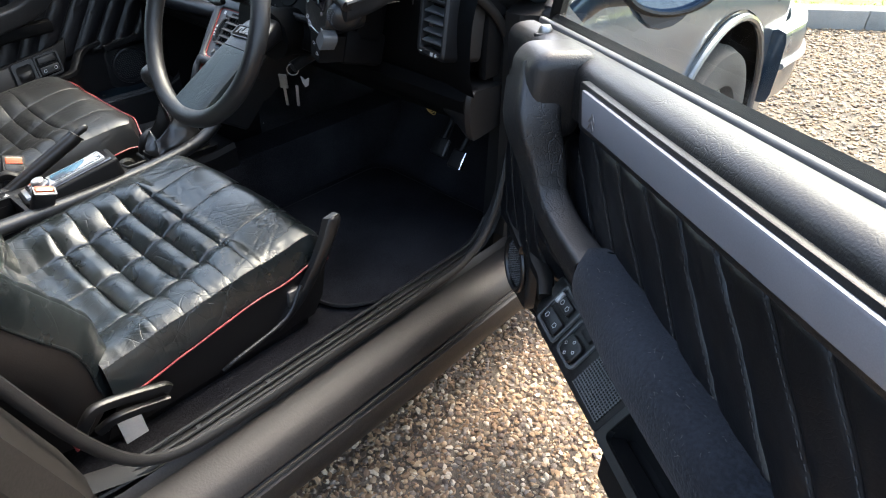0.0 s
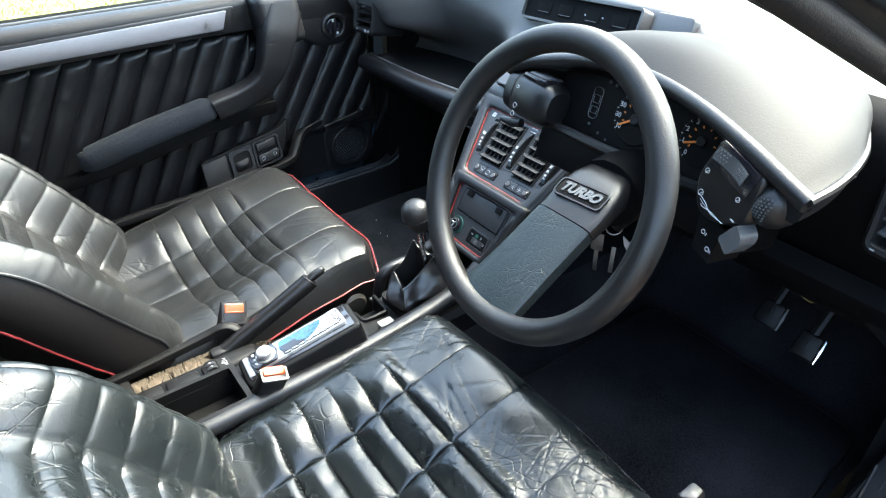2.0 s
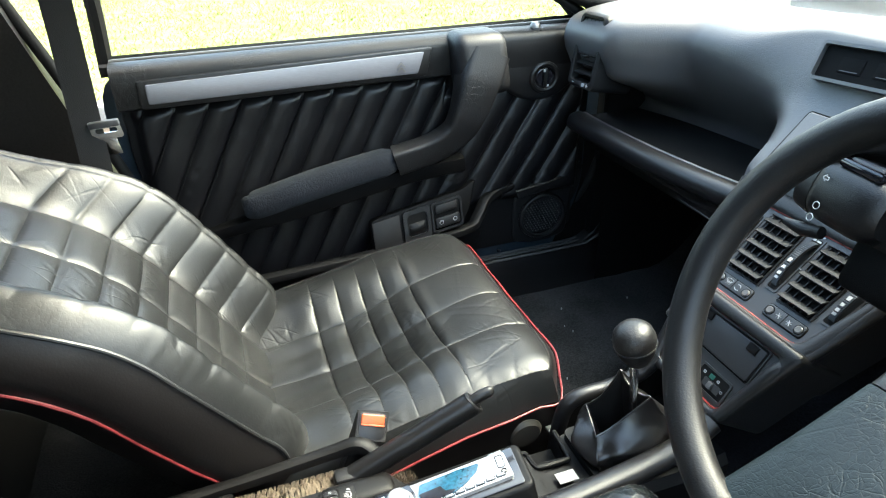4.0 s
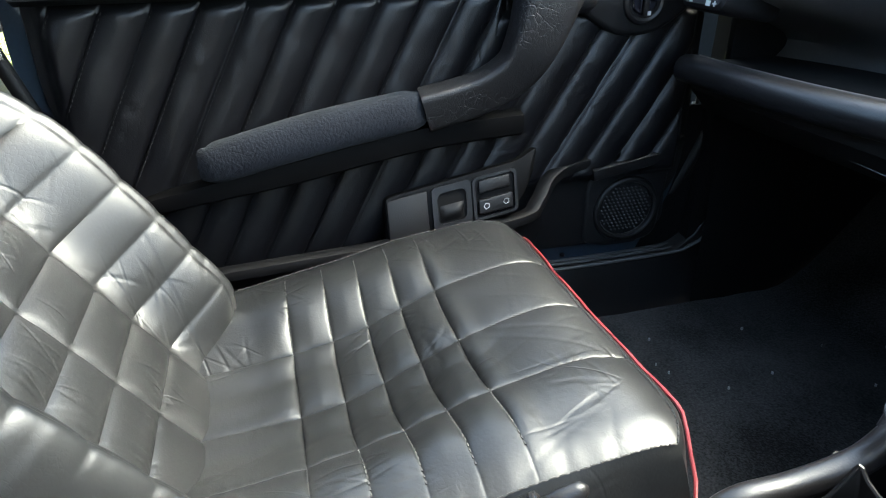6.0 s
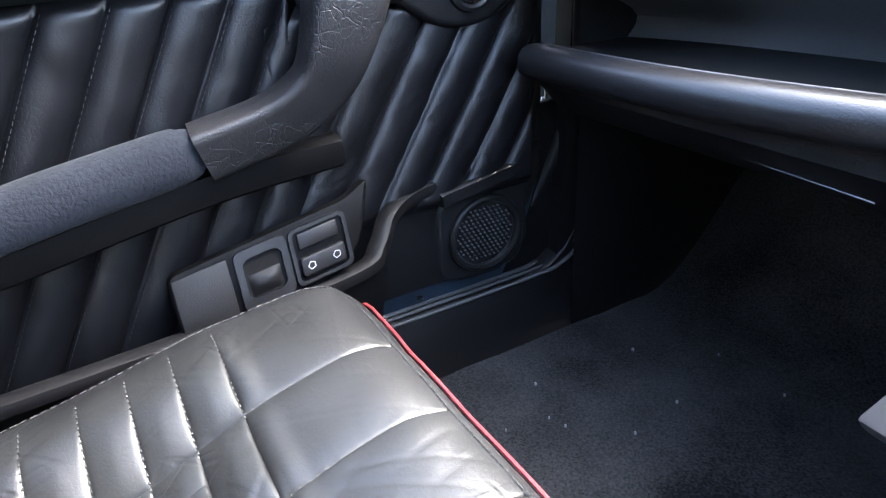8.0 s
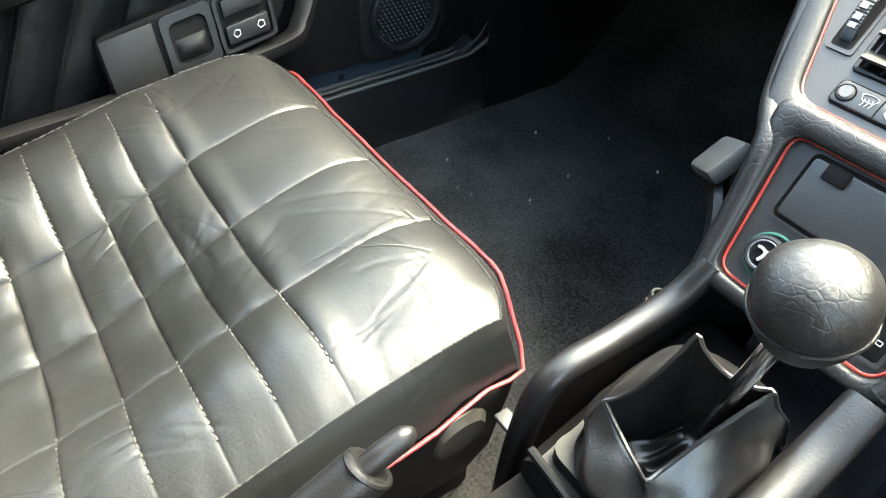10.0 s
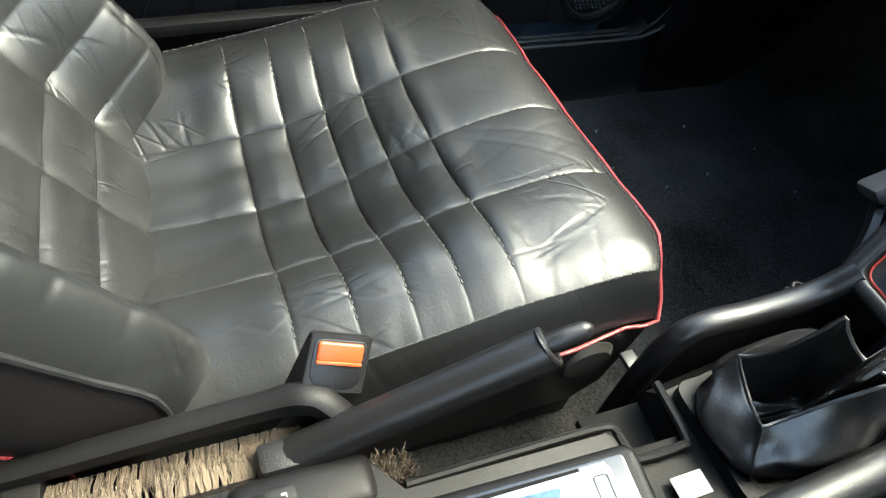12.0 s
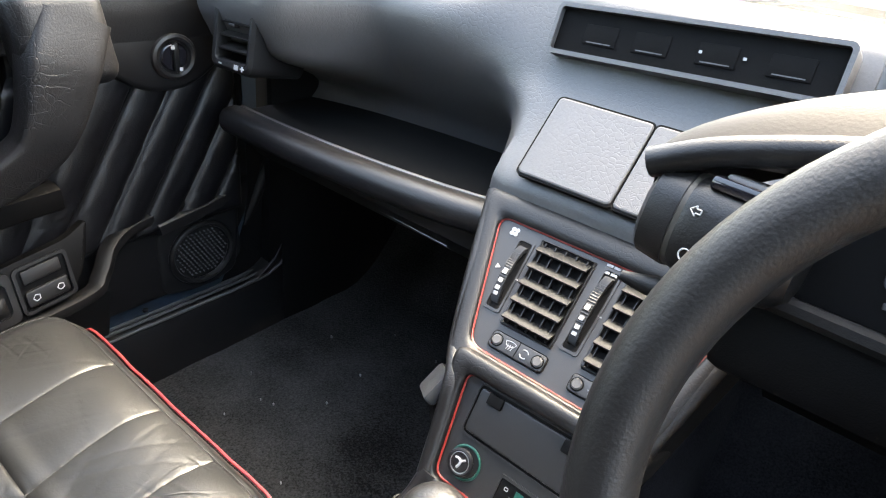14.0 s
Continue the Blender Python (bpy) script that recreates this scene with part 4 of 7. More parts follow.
            if a * a + b * b < 0.048 ** 2:
                box(a - 0.0013, a + 0.0013, b - 0.0013, b + 0.0013, 0, 0.0048, 0.0008, lambda p, q, r: m(0.12 + p, 0.021 + r, 0.47 + q), bm, 1)
    part("grille_studs", bm, GREYP, grille)["kind"] = "stuff"
    # switch block
    tilt = radians(74)

    def deck(a, b, c):
        """Switch deck: a back along the door, b up the sloping face, c out of it."""
        if driver:
            lean = radians(53)
            s, z = 0.487 + a, 0.545 + b * math.sin(lean) + c * math.cos(lean)
            return driver_base(s, 0.036 - b * math.cos(lean) + c * math.sin(lean), z)
        mid, fall = 0.44, 0.17
        return m(mid + a, 0.085 - b * math.cos(tilt) + c * math.sin(tilt), 0.547 - fall * a + b * math.sin(tilt) + c * math.cos(tilt))
    if driver:
        blk = smooth_corners([(-0.155, 0.04), (0.139, 0.048), (0.139, -0.049), (-0.118, -0.049), (-0.147, -0.03)], 0.01)
    else:
        blk = smooth_corners([(-0.125, 0.06), (-0.09, 0.045), (0.125, 0.04), (0.125, -0.04), (-0.075, -0.04), (-0.105, 0.0)], 0.012)
    # passenger deck takes the blacker plastic, its weaker light put into the colour
    part("switch_deck", plate(blk, 0.02, deck, None, 0.004), PLASTIC if driver else DECK, door, "black switch deck")

    def rocker(a0, b0, wa, wb, arrows, tall=0.006):
        wdw = part("window_switch", mapped(plate(rounded(wa, wb, 0.004), 0.012, None, None, 0.0025), lambda a, b, c: deck(a + a0, b + b0, c + tall)), PLASTIC if driver else MATTE, door, "black rocker switch with white arrows")
        bm = bmesh.new()
        for k in arrows:
            for q in range(5):
                t0, t1 = radians(72 * q), radians(72 * q + 72)
                d = 0.0048
                pa = (a0 + k + d * math.cos(t0), b0 + d * math.sin(t0))
                pb = (a0 + k + d * math.cos(t1), b0 + d * math.sin(t1))
                tube([(*pa, tall + 0.001), (*pb, tall + 0.001)], 0.0006, 4, 0, deck, bm)
        part("arrow_mark", bm, WHITE, wdw)
    if driver:
        # switch frames are paler plastic to paint in the glints on their edges
        part("switch_frame", frame_ring(rounded(0.075, 0.075, 0.006, 5, -0.083), rounded(0.066, 0.066, 0.005, 5, -0.083), 0.004, lambda a, b, c: deck(a, b, c + 0.004)), GREYP, door)
        rocker(-0.084, -0.017, 0.058, 0.026, (-0.016, 0.016))
        rocker(-0.084, 0.016, 0.04, 0.02, (-0.01, 0.01))
        part("switch_cap", box(-0.114, -0.106, 0.006, 0.026, 0, 0.007, 0.002, deck), WHITE, door)
        part("mirror_switch_frame", frame_ring(rounded(0.062, 0.07, 0.012, 5, -0.004), rounded(0.054, 0.062, 0.01, 5, -0.004), 0.004, lambda a, b, c: deck(a, b, c + 0.004)), GREYP, door)
        pad4 = part("mirror_switch", mapped(plate(rounded(0.042, 0.036, 0.010), 0.01, None, None, 0.004, 3), lambda a, b, c: deck(a - 0.004, b - 0.012, c + 0.009)), PLASTIC, door, "four-way mirror switch")
        bm = bmesh.new()
        for q in range(4):
            cx, cy = -0.004 + 0.013 * math.cos(radians(90 * q)), -0.012 + 0.011 * math.sin(radians(90 * q))
            for t in range(4):
                t0, t1 = radians(90 * t), radians(90 * t + 90)
                tube([(cx + 0.003 * math.cos(t0), cy + 0.003 * math.sin(t0), 0.0095), (cx + 0.003 * math.cos(t1), cy + 0.003 * math.sin(t1), 0.0095)], 0.0005, 4, 0, deck, bm)
        part("arrow_mark", bm, WHITE, pad4)
        part("selector_switch", box(-0.016, 0.014, 0.014, 0.026, 0.0, 0.006, 0.002, deck), MATTE, door)
        net = part("speaker_mesh", mapped(plate(rounded(0.085, 0.078, 0.005), 0.004, None, None, 0.001), lambda a, b, c: deck(a + 0.086, b, c + 0.001)), VOID, door, "perforated black mesh")
        bm = bmesh.new()
        for i in range(17):
            tube([(0.046 + 0.005 * i, -0.037, 0.0015), (0.046 + 0.005 * i, 0.037, 0.0015)], 0.0009, 4, 0, deck, bm)
        for i in range(16):
            tube([(0.044, -0.0375 + 0.005 * i, 0.0016), (0.128, -0.0375 + 0.005 * i, 0.0016)], 0.0009, 4, 0, deck, bm)
        part("mesh_wires", bm, GREYP, net)["kind"] = "stuff"
        # open door bin behind the switches: a moulded rim and dark walls that go down inside it
        hole = smooth_corners([(0.152, 0.036), (0.385, 0.036), (0.385, -0.037), (0.152, -0.037)], 0.012)
        part("bin_rim", frame_ring(smooth_corners([(0.1395, 0.048), (0.41, 0.048), (0.41, -0.049), (0.1395, -0.049)], 0.004), hole, 0.012, deck), PLASTIC, door, "moulded black bin rim")
        down = [[deck(a, b, -0.002) for a, b in hole]]
        down.append([(x, y, z - 0.07) for x, y, z in down[0]])
        part("door_bin", loft([down[1], down[0]], None, None, False), VOID, door, "deep dark door bin")
        part("bin_floor", loft([down[1], [(x, y, z - 0.004) for x, y, z in down[1]]], None), VOID, door)
        part("deck_skirt", loft([[deck(a, -0.0475, -0.002), deck(a, -0.040, -0.035), deck(a, -0.028, -0.035), deck(a, -0.0385, -0.004)] for a in (-0.115, 0.0, 0.14, 0.28, 0.405)]), MATTE, door)
    else:
        rocker(-0.048, -0.014, 0.056, 0.024, (-0.016, 0.016))
        part("blank_switch", box(-0.072, -0.022, 0.008, 0.028, 0.0, 0.005, 0.002, deck), MATTE, door)
        part("switch_frame", frame_ring(rounded(0.072, 0.07, 0.008, 5, -0.048), rounded(0.063, 0.061, 0.006, 5, -0.048), 0.004, lambda a, b, c: deck(a, b, c + 0.004)), PLASTIC, door)
        part("ashtray", box(-0.003, 0.047, -0.03, 0.03, -0.001, 0.001, 0.0, deck), VOID, door, "small dark recessed tray")
        part("ashtray_rim", frame_ring(rounded(0.062, 0.072, 0.008, 5, 0.022), rounded(0.046, 0.05, 0.01, 5, 0.022), 0.006, lambda a, b, c: deck(a, b, c + 0.005)), PLASTIC, door)
        part("ashtray_scoop", grid(lambda u, v: (0.003 + 0.038 * u, -0.022 + 0.026 * v, 0.0015 + 0.006 * math.sin(math.pi * v) * math.sin(math.pi * u) ** 0.5), 10, 8, deck), MOULD, door, "scooped finger pull")
        part("rubber_pad", box(0.06, 0.122, -0.034, 0.034, 0.0, 0.003, 0.001, deck), RUBBER, door)


driver_door = thing("driver_door", "open dark car door with quilted black leather trim", "car door")
build_door(driver_map, driver_door, True)
passenger_door = thing("passenger_door", "closed car door with quilted black leather trim", "car door")
build_door(passenger_map, passenger_door, False)
# door mirror
mirror = thing("door_mirror", "dark door mirror with blue-tinted glass", "door mirror")
part("mirror_shell", tube([(0.07, -0.055, 0.955), (0.08, -0.085, 0.985), (0.095, -0.125, 1.01), (0.13, -0.15, 1.02), (0.172, -0.153, 1.022), (0.186, -0.153, 1.022)], [0.02, 0.024, 0.045, 0.072, 0.078, 0.074], 20, 6, driver_map, None, 0.75), PAINT, mirror, "dark painted mirror shell")
mg = plate(rounded(0.16, 0.092, 0.04, 8), 0.006, None, None, 0.002)
part("mirror_glass", mapped(mg, lambda a, b, c: driver_map(0.197 + c + 0.12 * a, -0.153 + a, 1.022 + b)), MIRRORGLASS, mirror, "blue-tinted mirror glass")
part("mirror_rim", mapped(ring(0.075, 0.008, None, None, 32), lambda a, b, c: driver_map(0.197 + c + 0.14 * a, -0.153 + a * 1.13, 1.022 + b * 0.66)), RUBBER, mirror)


# ---------------------------------------------------------------- seats
def build_seat(cx, xs, ys, label, worn, outer):
    """A bucket seat: quilted cushion and backrest, red piping, dark sides. outer: +1 or -1, the side of its door."""
    seat = thing("bucket_seat", label, "car seat", "front seats")
    half, y0, y1 = 0.252, -0.19, (0.288 if worn else 0.269)
    inner_half = half if worn else 0.232
    skin_mat = WORN if worn else LEATHER

    def wide(X):
        return inner_half if X * outer < 0 else half

    seed = 11.0 if worn else 3.0

    def along(pts, y):
        """Smooth height along the seat from a few stations."""
        ys_, zs_ = [p[0] for p in pts], [p[1] for p in pts]
        return sum(float(np.interp(y + o, ys_, zs_)) for o in (-0.02, -0.01, 0.0, 0.01, 0.02)) / 5

    def top_z(X, y):
        mid = along(((-0.25, 0.386), (-0.06, 0.400), (0.0, 0.412), (0.035, 0.427), (0.08, 0.449), (0.125, 0.470), (0.19, 0.491), (0.245, 0.500), (0.32, 0.502)), y)
        if not worn:
            rim_z = along(((-0.25, 0.424), (-0.05, 0.452), (0.03, 0.468), (0.11, 0.488), (0.19, 0.500), (0.25, 0.505), (0.32, 0.506)), y)
            w = smoothstep(0.03, 0.17, abs(X)) if X * outer < 0 else smoothstep(0.06, 0.225, abs(X))
            return mid + (rim_z - mid) * w + 0.002
        rim_z = along(((-0.25, 0.424), (-0.05, 0.446), (0.03, 0.457), (0.13, 0.472), (0.25, 0.490), (0.32, 0.492)), y)
        return mid + (rim_z - mid) * smoothstep(0.08, 0.235, abs(X)) + 0.004

    def cushion_point(X, y, quilt=True):
        z = top_z(X, y)
        if quilt:
            dl = min(abs(X - k) for k in xs)
            dt = min(abs(y - k) for k in ys)
            inside = smoothstep(ys[0] - 0.05, ys[0], y) * (1 - smoothstep(ys[-1], ys[-1] + 0.03, y))
            fl = 0.42 * (1 - math.exp(-dl / 0.0017)) + 0.58 * (1 - math.exp(-(dl / 0.017) ** 1.5))
            ft = 0.42 * math.exp(-dt / 0.0017) + 0.58 * math.exp(-(dt / 0.0145) ** 1.5)
            fade = 1 - (0.75 if worn else 0.72) * smoothstep(0.12, 0.2, abs(X))
            z += (0.003 + (0.014 if worn else 0.0062) * inside) * fl * (1 - inside * ft * fade) * (1 - 0.6 * smoothstep(0.16, 0.23, abs(X)))
            # puckers that run off the seams, and long soft folds towards the back
            z += 0.0009 * noise.noise((X * 85, y * 9, seed + 8)) * math.exp(-dt / 0.012) * inside * fade
            z += 0.0009 * noise.noise((X * 9, y * 85, seed + 9)) * math.exp(-dl / 0.012)
            z += (0.0011 if worn else 0.0021) * noise.noise((X * 34 + seed + 4 * y, y * 6, seed + 5)) * smoothstep(0.02, -0.08, y)
            z += 0.0012 * noise.noise((X * 18 + seed, y * 18, seed))
            for p, q, w in ((1.0, 0.55, 0.0), (0.8, -0.6, 7.0), (0.35, 1.0, 15.0)):
                crease = noise.noise(((X * p + y * q) * 21 + w, (X * q - y * p) * 2.4 + seed, seed + w))
                z -= (0.0011 if worn else 0.0006) * math.exp(-(crease / 0.03) ** 2) * smoothstep(0.0, 0.1, y) * smoothstep(-0.35, 0.2, noise.noise((X * 6, y * 6, seed + w)))
            # gathers beside the rim seam
            z += 0.0007 * noise.noise((y * 75, abs(X) * 14, seed + 2)) * smoothstep(0.19, 0.24, abs(X))
        e = max(0.0, abs(X) - (wide(X) - 0.035)) / 0.035
        fr = max(0.0, y - (y1 - 0.06)) / 0.06
        z -= 0.009 * e ** 2.2 + (0.045 if worn else 0.014) * fr ** 2.2
        return z

    def front_edge(X):
        return y1 - 0.022 * (abs(X) / wide(X)) ** 9

    def g(X, y):
        y = min(y, front_edge(X)) if y < y1 - 1e-6 else front_edge(X)
        return (cx + X, y, cushion_point(X, y))
    part("cushion_top", net(g, stations(-wide(-1), wide(1), 0.003, xs), stations(y0, y1, 0.003, ys)), skin_mat, seat, "quilted black leather cushion, creased and worn" if worn else "quilted black leather cushion with fine creases")
    # side band below the seam, round three sides
    loop = []
    left, right = -wide(-1), wide(1)
    for k in range(25):
        loop.append((left, y0 + (front_edge(left) - y0) * k / 24))
    for k in range(1, 40):
        X = left + (right - left) * k / 40
        loop.append((X, front_edge(X)))
    for k in range(25):
        loop.append((right, y0 + (front_edge(right) - y0) * (24 - k) / 24))

    def band(i, t, extra=0.0):
        X, y = loop[i]
        side = abs(abs(X) - wide(X)) < 1e-6
        n = Vector((math.copysign(1.0, X) if side else 0.9 * (X / wide(X)) ** 7, 0.0 if side and y < y1 - 0.08 else 1.0)).normalized()
        deep = 0.058 - (0.0 if worn else 0.044) * smoothstep(wide(X), wide(X) - 0.05, abs(X)) + 0.01 * smoothstep(0.1, -0.15, y)
        out = (0.014 if wide(X) > 0.24 else 0.02) * t ** 0.7 + extra
        if not side:
            out = 0.014 * t ** 0.5 + extra
        return Vector((cx + X + n.x * out, y + n.y * out, cushion_point(X, y) - deep * t))
    part("cushion_band", loft([[band(i, j / 8) for i in range(len(loop))] for j in range(9)], None, None, False, False), skin_mat if worn else LEATHER, seat, "plain leather side band")
    low = [band(i, 1.0) for i in range(len(loop))]
    part("cushion_piping", tube([band(i, 1.0, 0.004) for i in range(0, len(loop), 2)], 0.002, 8, 2), PIPING, seat, "thin red piping")
    bm = bmesh.new()
    for i in range(2, len(loop) - 2):
        a, b = band(i, 0.0), band(i + 1, 0.0)
        for k in (0.1, 0.6):
            tube([a.lerp(b, k) + Vector((0, 0, 0.001)), a.lerp(b, k + 0.33) + Vector((0, 0, 0.001))], 0.0009, 4, 0, None, bm)
    part("seam_stitching", bm, THREAD, seat)["kind"] = "stuff"
    bm = bmesh.new()
    for X in xs:
        y = ys[-1]
        while y < y1 - 0.05:
            box(cx + X - 0.0007, cx + X + 0.0007, y, y + 0.004, cushion_point(X, y) + 0.0002, cushion_point(X, y) + 0.0012, 0, None, bm)
            y += 0.0072
    for y in ys:
        X = left + 0.03
        while X < right - 0.03:
            if abs(X) > 0.10:
                z = cushion_point(X, y)
                box(cx + X, cx + X + 0.004, y - 0.0007, y + 0.0007, z + 0.0002, z + 0.0012, 0, None, bm)
            X += 0.0072
    part("quilt_stitching", bm, THREAD, seat)["kind"] = "stuff"
    # skirt and runner below
    part("seat_skirt", loft([[p + Vector((0, 0, -0.002)) for p in low], [Vector((cx + (p.x - cx) * 0.97, p.y - 0.012, 0.32)) for p in low], [Vector((cx + (p.x - cx) * 0.93, p.y - 0.03, 0.27)) for p in low]], None, None, False, False), SIDE, seat, "black vinyl skirt")
    for sx in (-1, 1):
        part("seat_runner", box(cx + sx * 0.21 - 0.016, cx + sx * 0.21 + 0.016, -0.24, 0.24, 0.235, 0.275, 0.004), MATTE, seat)
    # backrest
    lean = radians(34)
    d = Vector((0, -math.sin(lean), math.cos(lean)))
    nrm = Vector((0, math.cos(lean), math.sin(lean)))
    foot = Vector((cx, -0.175, 0.405))
    rows_b = [0.045 + 0.056 * k for k in range(8)]
    H = 0.60
    hw = 0.25 if worn else 0.232

    def back_front(X, b):
        dep = (0.058 if worn else 0.082) * smoothstep(0.115, 0.2, abs(X)) * smoothstep(-0.05 if worn else -0.09, 0.1 if worn else 0.05, b) * (1 - 0.45 * smoothstep(0.3, 0.58, b))
        e = max(0.0, abs(X) - (hw - 0.05)) / 0.05
        dep -= (0.05 if worn else 0.034) * e ** 2.4
        top = max(0.0, b - (H - 0.07)) / 0.07
        dep -= 0.05 * top ** 2.2
        bend = 0.10 * smoothstep(0.22, 0.6, b) ** 1.5
        dl = min(abs(X - k) for k in (xs[0] * 1.05, 0.0, xs[-1] * 1.05, 0.045 - hw, hw - 0.045))
        dt = min(abs(b - k) for k in rows_b)
        inner = 1 - smoothstep(0.12, 0.15, abs(X))
        fl = 0.45 * (1 - math.exp(-dl / 0.0028)) + 0.55 * (1 - math.exp(-(dl / 0.016) ** 1.4))
        ft = 0.45 * math.exp(-dt / 0.0028) + 0.55 * math.exp(-(dt / 0.015) ** 1.4)
        pad = fl * (1 - (0.25 * inner + 0.75) * ft)
        dep += 0.0085 * pad * (1 - smoothstep(hw - 0.05, hw - 0.01, abs(X)))
        dep += 0.0018 * noise.noise((X * 20 + seed, b * 16, seed + 4)) + 0.0007 * noise.noise((X * 14, b * 85 + seed, seed)) * smoothstep(0.14, 0.23, abs(X))
        return foot + d * b + nrm * (dep - bend) + Vector((X * (1 + 0.06 * smoothstep(0.0, 0.25, b) - 0.12 * smoothstep(0.35, 0.6, b)), 0, 0))

    part("backrest_front", grid(lambda u, v: back_front(hw * (2 * u - 1), -0.03 + (H + 0.03) * v), 190, 220), skin_mat, seat, "quilted leather backrest with raised bolsters")
    edge_l = [back_front(-hw, -0.03 + (H + 0.03) * k / 40) for k in range(41)]
    edge_t = [back_front(hw * (2 * k / 30 - 1), H) for k in range(1, 30)]
    edge_r = [back_front(hw, -0.03 + (H + 0.03) * (40 - k) / 40) for k in range(41)]
    rim = edge_l + edge_t + edge_r
    def deepen(p, t):
        q = p - nrm * (0.14 * t) - d * 0.0
        q.x = cx + (q.x - cx) * (1 + 0.05 * math.sin(math.pi * min(1, t * 1.3)) - 0.12 * smoothstep(0.6, 1, t))
        return q
    part("backrest_side", loft([[deepen(p, t) for p in rim] for t in (0, 0.08, 0.2, 0.4, 0.6, 0.8, 1.0)], None, None, False, False), SIDE, seat, "smooth black vinyl side")
    part("backrest_shell", grid(lambda u, v: deepen(back_front(hw * (2 * u - 1), -0.03 + (H + 0.03) * v), 1.0) , 12, 14), SIDE, seat)
    pip = [deepen(p, 0.62) for p in rim]
    part("backrest_piping", tube(pip[::5] + [pip[-1]], 0.0026, 8, 3), PIPING, seat, "thin red piping")
    part("seam_roll", tube([deepen(p, 0.0) for p in rim][::3], 0.003, 8, 3), skin_mat, seat, "gathered leather seam")
    bm = bmesh.new()
    for i in range(len(rim) - 1):
        p, q = deepen(rim[i], 0.0), deepen(rim[i + 1], 0.0)
        away = (p - Vector((cx, p.y, p.z))).normalized() * -0.005 + nrm * 0.004
        for k in (0.1, 0.6):
            tube([p.lerp(q, k) + away, p.lerp(q, k + 0.32) + away], 0.0009, 4, 0, None, bm)
    part("seam_stitching", bm, THREAD, seat)["kind"] = "stuff"
    # recliner handle and front lever on the door side
    ox = cx + outer * (half + 0.028)
    if worn:
        hand = [(ox, -0.262, 0.345), (ox + 0.012, -0.248, 0.38), (ox + 0.014, -0.222, 0.396), (ox + 0.014, -0.13, 0.366), (ox + 0.012, -0.112, 0.352)]
        part("recliner_handle", tube(hand, 0.010, 10, 6, None, None, 0.8, (0, 0, 1), True, 3.5), PLASTIC, seat, "moulded black recliner handle")
        part("recliner_handle", tube([(ox, -0.235, 0.335), (ox + 0.012, -0.2, 0.352), (ox + 0.013, -0.118, 0.328)], 0.009, 10, 6, None, None, 0.8, (0, 0, 1), True, 3.5), PLASTIC, seat, "moulded black recliner handle")
        part("care_label", box(ox - 0.004, ox - 0.001, -0.205, -0.165, 0.285, 0.33, 0.001, lambda x, y, z: (x + 0.3 * (0.33 - z), y, z)), CARD, seat, "white fabric label")
        part("height_lever", tube([(ox - 0.03, 0.14, 0.30), (ox - 0.016, 0.185, 0.345), (ox - 0.006, 0.225, 0.40), (ox - 0.002, 0.262, 0.46), (ox - 0.004, 0.288, 0.505), (ox - 0.006, 0.291, 0.513)], [0.009, 0.0095, 0.0105, 0.0125, 0.014, 0.0125], 12, 6, None, None, 1.35, (1, 0, 0), True, 3.0), PLASTIC, seat, "tall black adjusting lever")
        part("lever_tip", plate(rounded(0.018, 0.03, 0.005), 0.004, on_plane((ox - 0.006, 0.291, 0.5165), (1, 0, 0), (0, 1, 0.1)), None, 0.0015), GREYP, seat, "worn pale lever tip")
        part("runner_bar", tube([(ox - 0.006, 0.0, 0.298), (ox, 0.03, 0.312), (ox - 0.002, 0.15, 0.336), (ox - 0.008, 0.2, 0.39)], 0.0045, 8, 5), PLASTIC, seat, "dark steel adjusting bar")
        part("runner_bracket", box(ox - 0.03, ox - 0.01, 0.17, 0.2, 0.34, 0.385, 0.003), STEEL, seat)
    return seat


driver_seat = build_seat(0.318, (-0.132, -0.005, 0.137), (-0.088, -0.035, 0.018, 0.064, 0.114), "cracked black quilted leather driver seat with red piping", True, 1)
passenger_seat = build_seat(-0.392, (-0.108, 0.0, 0.108), (-0.06, -0.01, 0.035, 0.078, 0.122), "smooth black quilted leather passenger seat with red piping", False, -1)

# ---------------------------------------------------------------- steering wheel
wheel = thing("steering_wheel", "black single-spoke steering wheel with a lettered hub", "steering wheel")
wheel_at = on_plane((0.296, 0.253, 0.848), (0.9993, -0.037, 0), (0, 0.396, 0.918))
part("rim", ring(0.186, 0.0175, wheel_at, None, 96, minor=16), RIM, wheel, "worn black leather-grained rim")


def spoke_sec(p, wd, th, up):
    p, up = Vector(p), Vector(up).normalized()
    side = Vector((1, 0, 0))
    out = []
    for k in range(20):
        a = 2 * math.pi * k / 20
        c, s = math.cos(a), math.sin(a)
        c, s = math.copysign(abs(c) ** 0.45, c), math.copysign(abs(s) ** 0.45, s)
        out.append(p + side * (wd * c) + up * (th * s))
    return out


part("spoke", loft([spoke_sec((0.289, 0.183, 0.676), 0.062, 0.012, (0, -0.75, 0.66)), spoke_sec((0.290, 0.20, 0.688), 0.053, 0.014, (0, -0.6, 0.8)), spoke_sec((0.296, 0.255, 0.727), 0.050, 0.016, (0, -0.53, 0.85)),
                    spoke_sec((0.302, 0.318, 0.772), 0.049, 0.016, (0, -0.5, 0.86))]), SPOKE, wheel, "wide spoke in wrinkled dark leather")
